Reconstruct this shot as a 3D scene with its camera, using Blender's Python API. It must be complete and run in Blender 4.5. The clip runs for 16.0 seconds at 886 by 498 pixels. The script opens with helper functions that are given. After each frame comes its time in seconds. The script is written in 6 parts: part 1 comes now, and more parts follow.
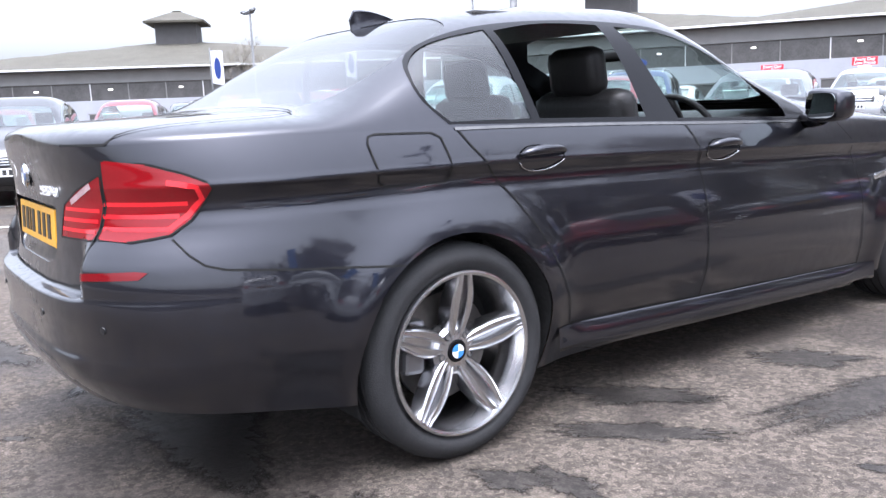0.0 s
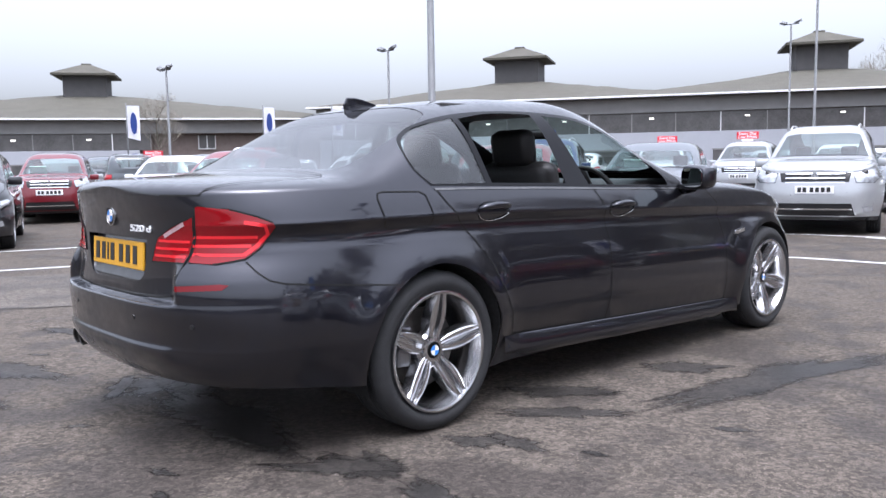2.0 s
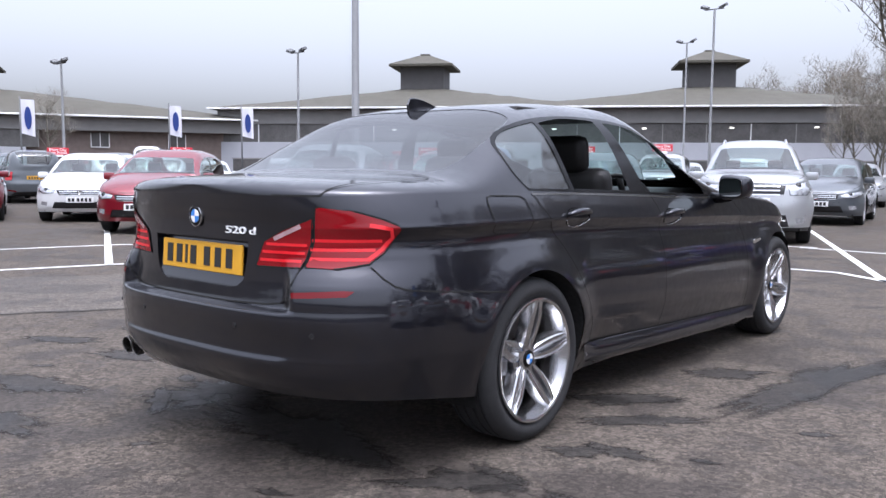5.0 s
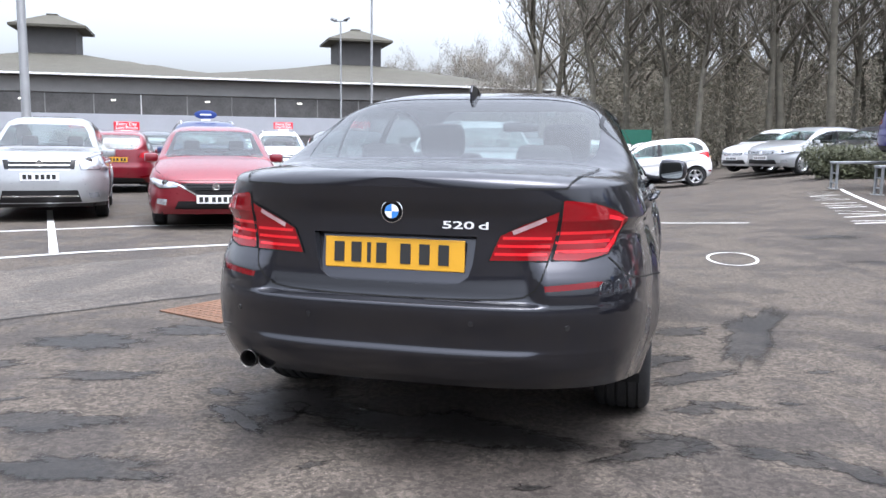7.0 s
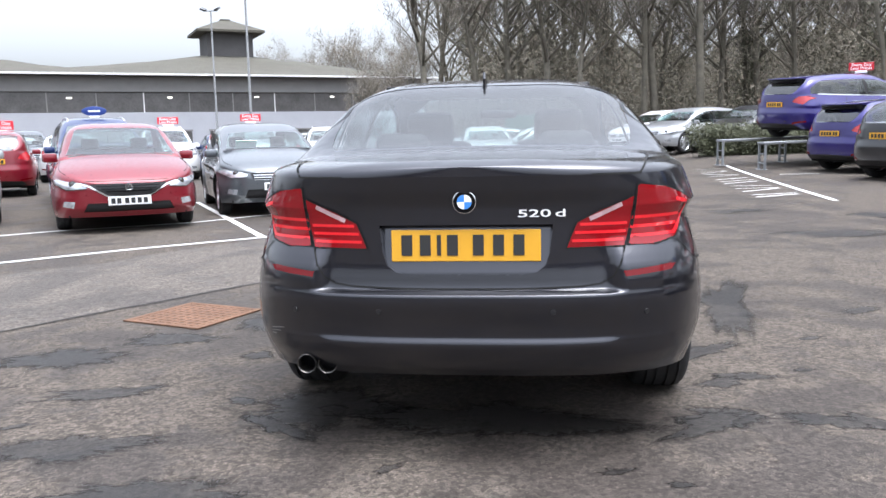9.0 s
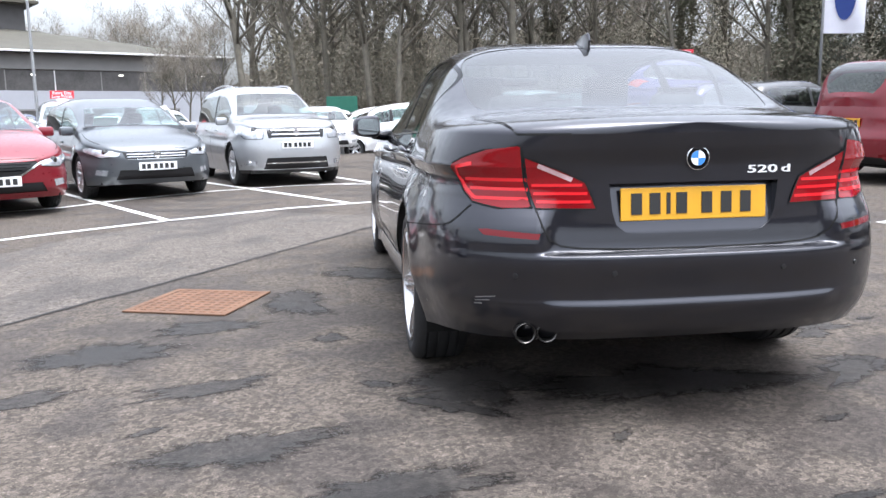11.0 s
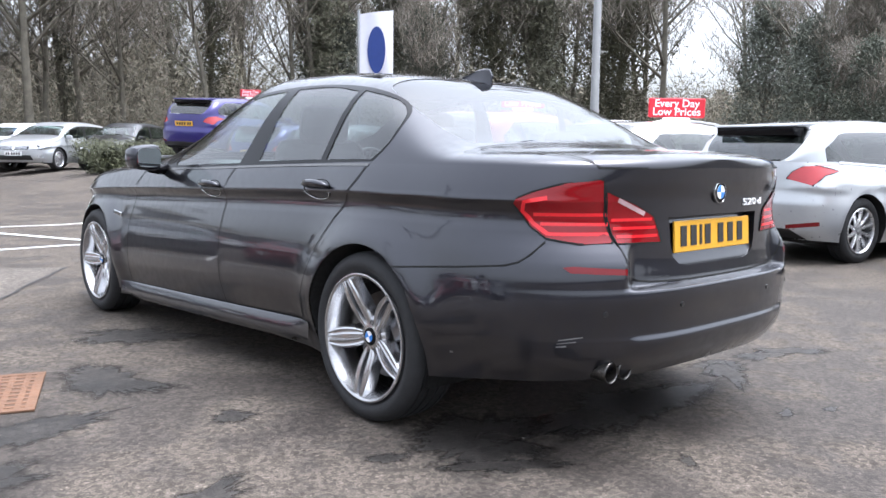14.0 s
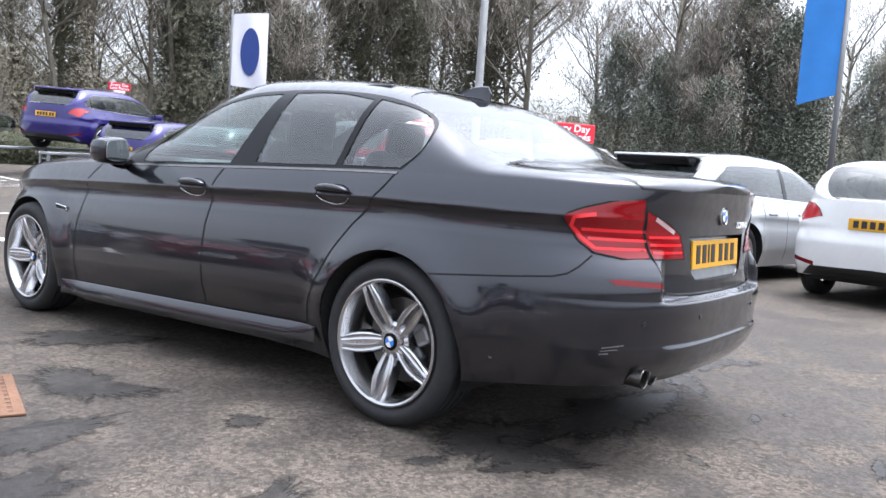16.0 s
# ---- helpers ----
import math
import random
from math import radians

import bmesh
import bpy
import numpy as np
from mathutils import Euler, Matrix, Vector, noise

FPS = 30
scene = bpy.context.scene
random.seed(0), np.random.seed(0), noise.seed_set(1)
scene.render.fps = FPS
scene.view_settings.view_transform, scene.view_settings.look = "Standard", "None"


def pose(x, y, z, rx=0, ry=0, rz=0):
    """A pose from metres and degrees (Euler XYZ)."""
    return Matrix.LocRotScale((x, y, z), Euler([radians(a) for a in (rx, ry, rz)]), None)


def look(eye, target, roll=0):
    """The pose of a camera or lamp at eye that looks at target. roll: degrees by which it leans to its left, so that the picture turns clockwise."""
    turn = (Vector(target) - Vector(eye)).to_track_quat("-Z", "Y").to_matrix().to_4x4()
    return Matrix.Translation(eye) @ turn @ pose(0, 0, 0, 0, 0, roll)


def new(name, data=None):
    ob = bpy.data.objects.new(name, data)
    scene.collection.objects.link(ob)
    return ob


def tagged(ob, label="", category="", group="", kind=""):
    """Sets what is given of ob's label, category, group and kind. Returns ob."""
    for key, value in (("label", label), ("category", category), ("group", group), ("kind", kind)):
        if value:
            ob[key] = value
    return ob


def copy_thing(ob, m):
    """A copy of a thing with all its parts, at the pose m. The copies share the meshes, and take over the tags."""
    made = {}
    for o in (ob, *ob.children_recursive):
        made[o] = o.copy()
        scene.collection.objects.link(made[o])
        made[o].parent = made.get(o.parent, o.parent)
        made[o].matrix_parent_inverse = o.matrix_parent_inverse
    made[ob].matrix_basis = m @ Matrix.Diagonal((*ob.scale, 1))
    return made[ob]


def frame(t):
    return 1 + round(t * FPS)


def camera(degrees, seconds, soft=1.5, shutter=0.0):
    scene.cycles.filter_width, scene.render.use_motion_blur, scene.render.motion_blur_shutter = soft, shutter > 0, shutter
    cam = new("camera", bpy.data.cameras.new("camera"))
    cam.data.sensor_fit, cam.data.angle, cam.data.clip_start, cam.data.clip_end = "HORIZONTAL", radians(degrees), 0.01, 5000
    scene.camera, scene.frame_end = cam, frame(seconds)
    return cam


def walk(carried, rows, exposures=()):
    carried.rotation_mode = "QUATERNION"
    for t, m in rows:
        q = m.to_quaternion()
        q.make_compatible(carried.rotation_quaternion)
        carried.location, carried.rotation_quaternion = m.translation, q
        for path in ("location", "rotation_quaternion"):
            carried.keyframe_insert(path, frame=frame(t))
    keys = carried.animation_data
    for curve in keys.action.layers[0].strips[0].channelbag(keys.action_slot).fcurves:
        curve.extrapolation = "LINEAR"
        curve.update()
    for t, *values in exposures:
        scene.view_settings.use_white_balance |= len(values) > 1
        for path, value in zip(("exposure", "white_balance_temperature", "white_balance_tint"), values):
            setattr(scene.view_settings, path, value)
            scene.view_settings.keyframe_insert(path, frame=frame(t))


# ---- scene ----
cam = camera(57.0, 16.0)
PATH = [
    (0, (2.785, -1.456, 1.077), (1.196, -0.29, 0.735), -2.3),
    (0.5, (3.004, -1.714, 1.094), (1.436, -0.517, 0.763), -0.8),
    (1, (3.183, -1.967, 1.079), (1.694, -0.651, 0.842), -0.6),
    (1.5, (3.302, -2.169, 1.101), (1.839, -0.826, 0.863), -0.4),
    (2, (3.361, -2.259, 1.111), (1.9, -0.908, 0.907), -0.9),
    (2.5, (3.36, -2.28, 1.107), (1.904, -0.919, 0.94), -1.2),
    (3, (3.381, -2.262, 1.108), (1.917, -0.91, 0.942), -1.1),
    (3.5, (3.376, -2.253, 1.109), (1.911, -0.902, 0.945), -1.4),
    (4, (3.324, -2.282, 1.112), (1.875, -0.915, 0.944), -1.8),
    (4.5, (3.081, -2.493, 1.103), (1.663, -1.084, 1.03), -1.8),
    (5, (2.702, -2.755, 1.105), (1.422, -1.23, 0.914), 0.4),
    (7.5, (0.577, -3.772, 1.155), (0.214, -1.819, 0.92), -0.8),
    (8, (0.347, -3.763, 1.148), (0.098, -1.793, 0.906), -1.3),
    (8.5, (0.262, -3.787, 1.154), (0.042, -1.816, 0.889), -1.3),
    (9, (0.245, -3.77, 1.152), (0.017, -1.801, 0.879), -1.2),
    (11.5, (-1.722, -3.449, 1.073), (-1.097, -1.576, 0.757), 1.1),
    (12, (-2.133, -3.215, 1.089), (-1.183, -1.468, 0.884), 1.5),
    (12.5, (-2.414, -2.948, 1.072), (-1.431, -1.228, 0.798), -0.8),
    (13, (-2.652, -2.752, 1.072), (-1.399, -1.206, 0.87), 0.9),
    (13.5, (-2.714, -2.601, 1.06), (-1.414, -1.096, 0.846), 0.6),
    (14, (-2.754, -2.545, 1.055), (-1.427, -1.067, 0.825), 0.6),
    (14.5, (-2.75, -2.527, 1.053), (-1.415, -1.055, 0.82), 0.9),
    (15, (-2.763, -2.496, 1.047), (-1.415, -1.037, 0.813), 1.6),
    (15.5, (-2.963, -2.378, 1.028), (-1.537, -0.994, 0.804), 2.7),
    (16, (-3.296, -2.105, 1.027), (-1.715, -0.894, 0.84), 3.9),
]
walk(cam, [(t, look(eye, target, roll)) for t, eye, target, roll in PATH], [(0, 1.25, 5850, 15), (1.0, 1.08, 5850, 15), (2.0, 0.66, 5850, 15), (3.0, 0.46, 5850, 16), (5.0, 0.46, 5850, 16), (7.5, 0.86, 5950, 11), (9.0, 0.86, 6000, 11), (11.5, 1.0, 6000, 11), (13.0, 1.06, 5950, 11), (16.0, 1.08, 5950, 11)])

# ---- world and light ----
world = bpy.data.worlds.new("world")
scene.world = world
world.use_nodes = True
wn = world.node_tree
sky = wn.nodes.new("ShaderNodeTexSky")
sky.sky_type, sky.sun_disc = "NISHITA", False
sky.sun_elevation, sky.sun_rotation = radians(74), radians(125)
sky.air_density, sky.dust_density, sky.ozone_density = 1.0, 4.0, 1.0
hue = wn.nodes.new("ShaderNodeHueSaturation")
hue.inputs["Saturation"].default_value = 0.22
wn.links.new(sky.outputs[0], hue.inputs["Color"])
# an overcast dome: brighter overhead than at the horizon
dome, apart, lift_ = wn.nodes.new("ShaderNodeTexCoord"), wn.nodes.new("ShaderNodeSeparateXYZ"), wn.nodes.new("ShaderNodeMapRange")
lift_.inputs[3].default_value, lift_.inputs[4].default_value = 0.95, 3.0
shade = wn.nodes.new("ShaderNodeMix")
shade.data_type, shade.blend_type, shade.inputs[0].default_value = "RGBA", "MULTIPLY", 1.0
wn.links.new(dome.outputs["Generated"], apart.inputs[0])
wn.links.new(apart.outputs["Z"], lift_.inputs[0])
wn.links.new(hue.outputs[0], shade.inputs[6])
wn.links.new(lift_.outputs[0], shade.inputs[7])
wn.links.new(shade.outputs[2], wn.nodes["Background"].inputs[0])
wn.nodes["Background"].inputs[1].default_value = 0.15
sun = new("sun", bpy.data.lights.new("sun", "SUN"))
sun.data.energy, sun.data.angle, sun.data.color = 0.5, radians(60), (1.0, 0.97, 0.93)
sun.matrix_world = look((12 * math.sin(radians(125)), 12 * math.cos(radians(125)), 42), (0, 0, 0))


# ---- materials ----
MATS = {}


def mat(name, color, rough=0.5, metal=0.0, vary=0.12, scale=6.0, bump=0.0, bscale=60.0, coat=0.0, trans=0.0, ior=1.45, emit=None, per=0.0, spec=0.5):
    """A procedural surface: base colour with two scales of variation, uneven gloss and fine relief."""
    if name in MATS:
        return MATS[name]
    m = bpy.data.materials.new(name)
    m.use_nodes = True
    nt = m.node_tree
    n, l = nt.nodes, nt.links
    b = n["Principled BSDF"]
    b.inputs["Roughness"].default_value, b.inputs["Metallic"].default_value = rough, metal
    b.inputs["Coat Weight"].default_value, b.inputs["Transmission Weight"].default_value, b.inputs["IOR"].default_value = coat, trans, ior
    b.inputs["Coat Roughness"].default_value = 0.03
    b.inputs["Specular IOR Level"].default_value = spec
    tc = n.new("ShaderNodeTexCoord")
    fac = None
    if vary > 0:
        a1, a2 = n.new("ShaderNodeTexNoise"), n.new("ShaderNodeTexNoise")
        a1.inputs["Scale"].default_value, a2.inputs["Scale"].default_value = scale, scale * 9
        a1.inputs["Detail"].default_value = a2.inputs["Detail"].default_value = 4
        mx = n.new("ShaderNodeMix")
        mx.inputs[0].default_value = 0.4
        for a, k in ((a1, 2), (a2, 3)):
            l.new(tc.outputs["Object"], a.inputs["Vector"])
            l.new(a.outputs[0], mx.inputs[k])
        fac = mx.outputs[0]
        if per > 0:
            oi = n.new("ShaderNodeObjectInfo")
            ad = n.new("ShaderNodeMath")
            ad.operation, ad.inputs[2].default_value = "MULTIPLY_ADD", 0.0
            ad.inputs[1].default_value = per
            l.new(oi.outputs["Random"], ad.inputs[0])
            l.new(fac, ad.inputs[2])
            fac = ad.outputs[0]
        r = n.new("ShaderNodeMapRange")
        r.inputs[1].default_value, r.inputs[2].default_value = 0.3, 0.7 + per
        r.inputs[3].default_value, r.inputs[4].default_value = 1 - vary, 1 + vary
        l.new(fac, r.inputs[0])
        mu = n.new("ShaderNodeMix")
        mu.data_type, mu.blend_type, mu.inputs[0].default_value = "RGBA", "MULTIPLY", 1.0
        mu.inputs[6].default_value = (*color, 1)
        l.new(r.outputs[0], mu.inputs[7])
        l.new(mu.outputs[2], b.inputs["Base Color"])
        rr = n.new("ShaderNodeMapRange")
        rr.inputs[1].default_value, rr.inputs[2].default_value = 0.3, 0.7
        rr.inputs[3].default_value, rr.inputs[4].default_value = max(0, rough * 0.85), min(1, rough * 1.15)
        l.new(a2.outputs[0], rr.inputs[0])
        l.new(rr.outputs[0], b.inputs["Roughness"])
    else:
        b.inputs["Base Color"].default_value = (*color, 1)
    if bump > 0:
        bt, bn = n.new("ShaderNodeTexNoise"), n.new("ShaderNodeBump")
        bt.inputs["Scale"].default_value, bt.inputs["Detail"].default_value = bscale, 5
        bn.inputs["Strength"].default_value, bn.inputs["Distance"].default_value = bump, 0.02
        l.new(tc.outputs["Object"], bt.inputs["Vector"])
        l.new(bt.outputs[0], bn.inputs["Height"])
        l.new(bn.outputs[0], b.inputs["Normal"])
    if emit:
        b.inputs["Emission Color"].default_value, b.inputs["Emission Strength"].default_value = (*emit[:3], 1), emit[3]
    MATS[name] = m
    return m


def paint(name, color, metal=0.25):
    return mat("paint_" + name, color, rough=0.32, metal=metal, vary=0.05, scale=3.0, coat=1.0)


def thin_glass(name, tint, clear):
    """Car glass: mirror gloss by Fresnel over a tinted see-through pane."""
    m = bpy.data.materials.new(name)
    m.use_nodes = True
    n, l = m.node_tree.nodes, m.node_tree.links
    n.remove(n["Principled BSDF"])
    lw, pw, mr = n.new("ShaderNodeLayerWeight"), n.new("ShaderNodeMath"), n.new("ShaderNodeMapRange")
    lw.inputs[0].default_value = 0.5
    pw.operation, pw.inputs[1].default_value = "POWER", 3.0
    mr.inputs[3].default_value, mr.inputs[4].default_value = 0.08, 0.95
    l.new(lw.outputs["Facing"], pw.inputs[0])
    l.new(pw.outputs[0], mr.inputs[0])
    tr, df, gl, m1, m2 = (n.new("ShaderNode" + k) for k in ("BsdfTransparent", "BsdfDiffuse", "BsdfGlossy", "MixShader", "MixShader"))
    tr.inputs[0].default_value = (*tint, 1)
    df.inputs[0].default_value = (0.02, 0.022, 0.024, 1)
    gl.inputs["Roughness"].default_value = 0.02
    m1.inputs[0].default_value = clear
    l.new(df.outputs[0], m1.inputs[1])
    l.new(tr.outputs[0], m1.inputs[2])
    l.new(mr.outputs[0], m2.inputs[0])
    l.new(m1.outputs[0], m2.inputs[1])
    l.new(gl.outputs[0], m2.inputs[2])
    l.new(m2.outputs[0], n["Material Output"].inputs[0])
    MATS[name] = m
    return m


GLASS_CLEAR = thin_glass("glass_clear", (0.74, 0.90, 0.87), 0.98)
GLASS_DARK = thin_glass("glass_dark", (0.58, 0.63, 0.63), 0.95)
GLASS_PRIVACY = thin_glass("glass_privacy", (0.22, 0.24, 0.25), 0.9)
GLASS_REAR = thin_glass("glass_rear", (0.50, 0.55, 0.55), 0.94)
RUBBER = mat("rubber", (0.018, 0.018, 0.019), 0.75, vary=0.25, scale=30, bump=0.15, bscale=200)
BLACK_TRIM = mat("black_trim", (0.012, 0.012, 0.013), 0.35, vary=0.1)
BLACK_GLOSS = mat("black_gloss", (0.004, 0.004, 0.005), 0.12, vary=0.0, spec=0.22)
GAP = mat("gap_shadow", (0.004, 0.004, 0.004), 0.9, vary=0.0)
CHROME = mat("chrome", (0.75, 0.76, 0.77), 0.12, 1.0, vary=0.03)
MIRROR = mat("mirror", (0.62, 0.66, 0.66), 0.02, 1.0, vary=0.0)
ALLOY = mat("alloy_silver", (0.62, 0.62, 0.63), 0.28, 0.85, vary=0.05, scale=15)
ALLOY_DARK = mat("alloy_grey", (0.22, 0.22, 0.23), 0.35, 0.8, vary=0.05, scale=15)
BOLT_DARK = mat("bolt_dark", (0.05, 0.05, 0.052), 0.5, 0.6, vary=0.1, scale=30)
CHROME_DARK = mat("dark_chrome", (0.20, 0.195, 0.19), 0.22, 1.0, vary=0.2, scale=20)
DISC = mat("brake_disc", (0.16, 0.15, 0.14), 0.45, 0.9, vary=0.2, scale=40)
HUB_DARK = mat("wheel_well", (0.008, 0.008, 0.008), 0.9, vary=0.2)
SEAT_MAT = mat("black_leather", (0.014, 0.013, 0.013), 0.5, vary=0.15, bump=0.1)
YELLOW = mat("plate_yellow", (0.62, 0.32, 0.022), 0.35, vary=0.04)
WHITE_PLATE = mat("plate_white", (0.75, 0.75, 0.74), 0.35, vary=0.04)
PLATE_BLACK = mat("plate_black", (0.02, 0.02, 0.02), 0.5, vary=0.0)
RED_LENS = mat("red_lens", (0.19, 0.003, 0.006), 0.25, vary=0.06, scale=10, coat=1.0, spec=0.0)
RED_DEEP = mat("red_lens_deep", (0.13, 0.003, 0.006), 0.2, vary=0.05, coat=1.0, spec=0.0)
RED_BAR = mat("red_lens_bar", (0.62, 0.016, 0.022), 0.2, vary=0.05, coat=1.0, spec=0.0)
TAIL_RED = mat("tail_lamp_red", (0.34, 0.007, 0.012), 0.2, vary=0.1, scale=12, coat=1.0)
CLEAR_LENS = mat("clear_lens", (0.42, 0.27, 0.28), 0.10, 0.0, vary=0.35, scale=18, coat=1.0)
HEADLAMP = mat("headlamp_reflector", (0.55, 0.57, 0.6), 0.12, 0.6, vary=0.5, scale=14, coat=1.0)
BADGE_BLUE = mat("badge_blue", (0.05, 0.22, 0.62), 0.15, vary=0.0, coat=1.0)
BADGE_WHITE = mat("badge_white", (0.8, 0.8, 0.8), 0.2, vary=0.0, coat=1.0)
PAINT_HERO = mat("paint_dark_grey", (0.0225, 0.023, 0.0305), 0.36, 0.9, vary=0.06, scale=2.5, coat=1.0, spec=0.1)
PAINT_HERO.node_tree.nodes["Principled BSDF"].inputs["Coat IOR"].default_value = 1.58
PAINT_HERO.node_tree.nodes["Principled BSDF"].inputs["Coat Roughness"].default_value = 0.05
ALLOY_BRIGHT = mat("alloy_polished", (0.56, 0.56, 0.57), 0.24, 1.0, vary=0.0)


# ---- mesh helpers ----
def mesh_of(verts, faces, normals=None, smooth=True):
    me = bpy.data.meshes.new("m")
    me.from_pydata([tuple(v) for v in verts], [], faces)
    me.polygons.foreach_set("use_smooth", [smooth] * len(faces))
    me.update()
    if normals is not None:
        me.normals_split_custom_set_from_vertices([tuple(q) for q in normals])
    return me


def part(name, bm, material, parent=None, label=""):
    """Links a bmesh or a mesh as one object, under a thing or a part."""
    if isinstance(bm, bmesh.types.BMesh):
        me = bpy.data.meshes.new(name)
        bm.to_mesh(me)
        bm.free()
    else:
        me = bm
    if material is not None and not me.materials:
        me.materials.append(material)
    ob = new(name, me)
    if parent is not None:
        ob.parent = parent
    return tagged(ob, label)


def smooth_bm(bm, angle=35):
    for f in bm.faces:
        f.smooth = True
    for e in bm.edges:
        if len(e.link_faces) == 2 and e.calc_face_angle(0) > radians(angle):
            e.smooth = False
    return bm


def bm_box(sx, sy, sz, m=None, bevel=0.0, bm=None):
    own = bmesh.new()
    bmesh.ops.create_cube(own, size=1, matrix=Matrix.Diagonal((sx, sy, sz, 1)))
    if bevel > 0:
        bmesh.ops.bevel(own, geom=own.edges[:], offset=bevel, segments=2, affect="EDGES", profile=0.5)
    if m is not None:
        own.transform(m)
    return join(bm, own)


def join(bm, other):
    if bm is None:
        return other
    me = bpy.data.meshes.new("tmp")
    other.to_mesh(me)
    other.free()
    bm.from_mesh(me)
    bpy.data.meshes.remove(me)
    return bm


def bm_lathe(profile, steps=32, bm=None, axis="x", m=None, cap=False):
    """Spins (along the axis, radius) pairs round the axis."""
    own = bmesh.new()
    rings = []
    for k in range(steps):
        c, s = math.cos(2 * math.pi * k / steps), math.sin(2 * math.pi * k / steps)
        ring = []
        for h, r in profile:
            p = (h, r * c, r * s) if axis == "x" else (r * c, r * s, h)
            ring.append(own.verts.new(p))
        rings.append(ring)
    for k in range(steps):
        a, b = rings[k], rings[(k + 1) % steps]
        for i in range(len(profile) - 1):
            own.faces.new((a[i], a[i + 1], b[i + 1], b[i]))
    if cap:
        own.faces.new([r[0] for r in rings])
        own.faces.new([r[-1] for r in reversed(rings)])
    bmesh.ops.recalc_face_normals(own, faces=own.faces[:])
    smooth_bm(own)
    if m is not None:
        own.transform(m)
    return join(bm, own)


def bm_tube(points, radii, sides=6, bm=None):
    own = bm if bm is not None else bmesh.new()
    rings = []
    pts = [Vector(p) for p in points]
    for i, p in enumerate(pts):
        d = (pts[min(i + 1, len(pts) - 1)] - pts[max(i - 1, 0)]).normalized()
        u = d.orthogonal().normalized()
        w = d.cross(u)
        r = radii[i] if isinstance(radii, (list, tuple)) else radii
        rings.append([own.verts.new(p + r * (u * math.cos(6.2832 * k / sides) + w * math.sin(6.2832 * k / sides))) for k in range(sides)])
    # untwist: match each ring's start to the ring before it
    for i in range(1, len(rings)):
        a, b = rings[i - 1], rings[i]
        o = min(range(sides), key=lambda q: (b[q].co - a[0].co - (pts[i] - pts[i - 1])).length)
        rings[i] = b[o:] + b[:o]
        a, b = rings[i - 1], rings[i]
        for k in range(sides):
            f = own.faces.new((a[k], a[(k + 1) % sides], b[(k + 1) % sides], b[k]))
            f.smooth = True
    own.faces.new(list(reversed(rings[0])))
    own.faces.new(rings[-1])
    return own


def bm_prism(poly, depth, m=None, bevel=0.0, bm=None):
    """A flat outline (x, y) given a thickness along z, from 0 to depth."""
    own = bmesh.new()
    f = own.faces.new([own.verts.new((x, y, 0)) for x, y in poly])
    e = bmesh.ops.extrude_face_region(own, geom=[f])
    bmesh.ops.translate(own, vec=(0, 0, depth), verts=[v for v in e["geom"] if isinstance(v, bmesh.types.BMVert)])
    bmesh.ops.recalc_face_normals(own, faces=own.faces[:])
    if bevel > 0:
        bmesh.ops.bevel(own, geom=own.edges[:], offset=bevel, segments=2, affect="EDGES", profile=0.5)
        smooth_bm(own, 50)
    if m is not None:
        own.transform(m)
    return join(bm, own)


def text_mesh(body, size, depth=0.002, bold=0.0, shear=0.0):
    cu = bpy.data.curves.new("writing", "FONT")
    cu.body, cu.size, cu.extrude, cu.align_x, cu.align_y, cu.offset, cu.shear = body, size, depth, "CENTER", "CENTER", bold, shear
    cu.resolution_u = 3
    tmp = new("tmp_writing", cu)
    dg = bpy.context.evaluated_depsgraph_get()
    me = bpy.data.meshes.new_from_object(tmp.evaluated_get(dg))
    bpy.data.objects.remove(tmp)
    bpy.data.curves.remove(cu)
    me.materials.clear()
    return me


def curve_of(*knots):
    """A smooth monotone curve through (x, y) knots."""
    xs, ys = [k[0] for k in knots], [k[1] for k in knots]
    n = len(xs)
    d = [(ys[i + 1] - ys[i]) / (xs[i + 1] - xs[i]) for i in range(n - 1)]
    t = [d[0]] + [0 if d[i - 1] * d[i] <= 0 else 2 * d[i - 1] * d[i] / (d[i - 1] + d[i]) for i in range(1, n - 1)] + [d[-1]]

    def f(x):
        if x <= xs[0]:
            return ys[0]
        if x >= xs[-1]:
            return ys[-1]
        i = 0
        while x > xs[i + 1]:
            i += 1
        h = xs[i + 1] - xs[i]
        q = (x - xs[i]) / h
        return ((1 + 2 * q) * (1 - q) ** 2 * ys[i] + q * (1 - q) ** 2 * h * t[i] + q * q * (3 - 2 * q) * ys[i + 1] + q * q * (q - 1) * h * t[i + 1])
    return f


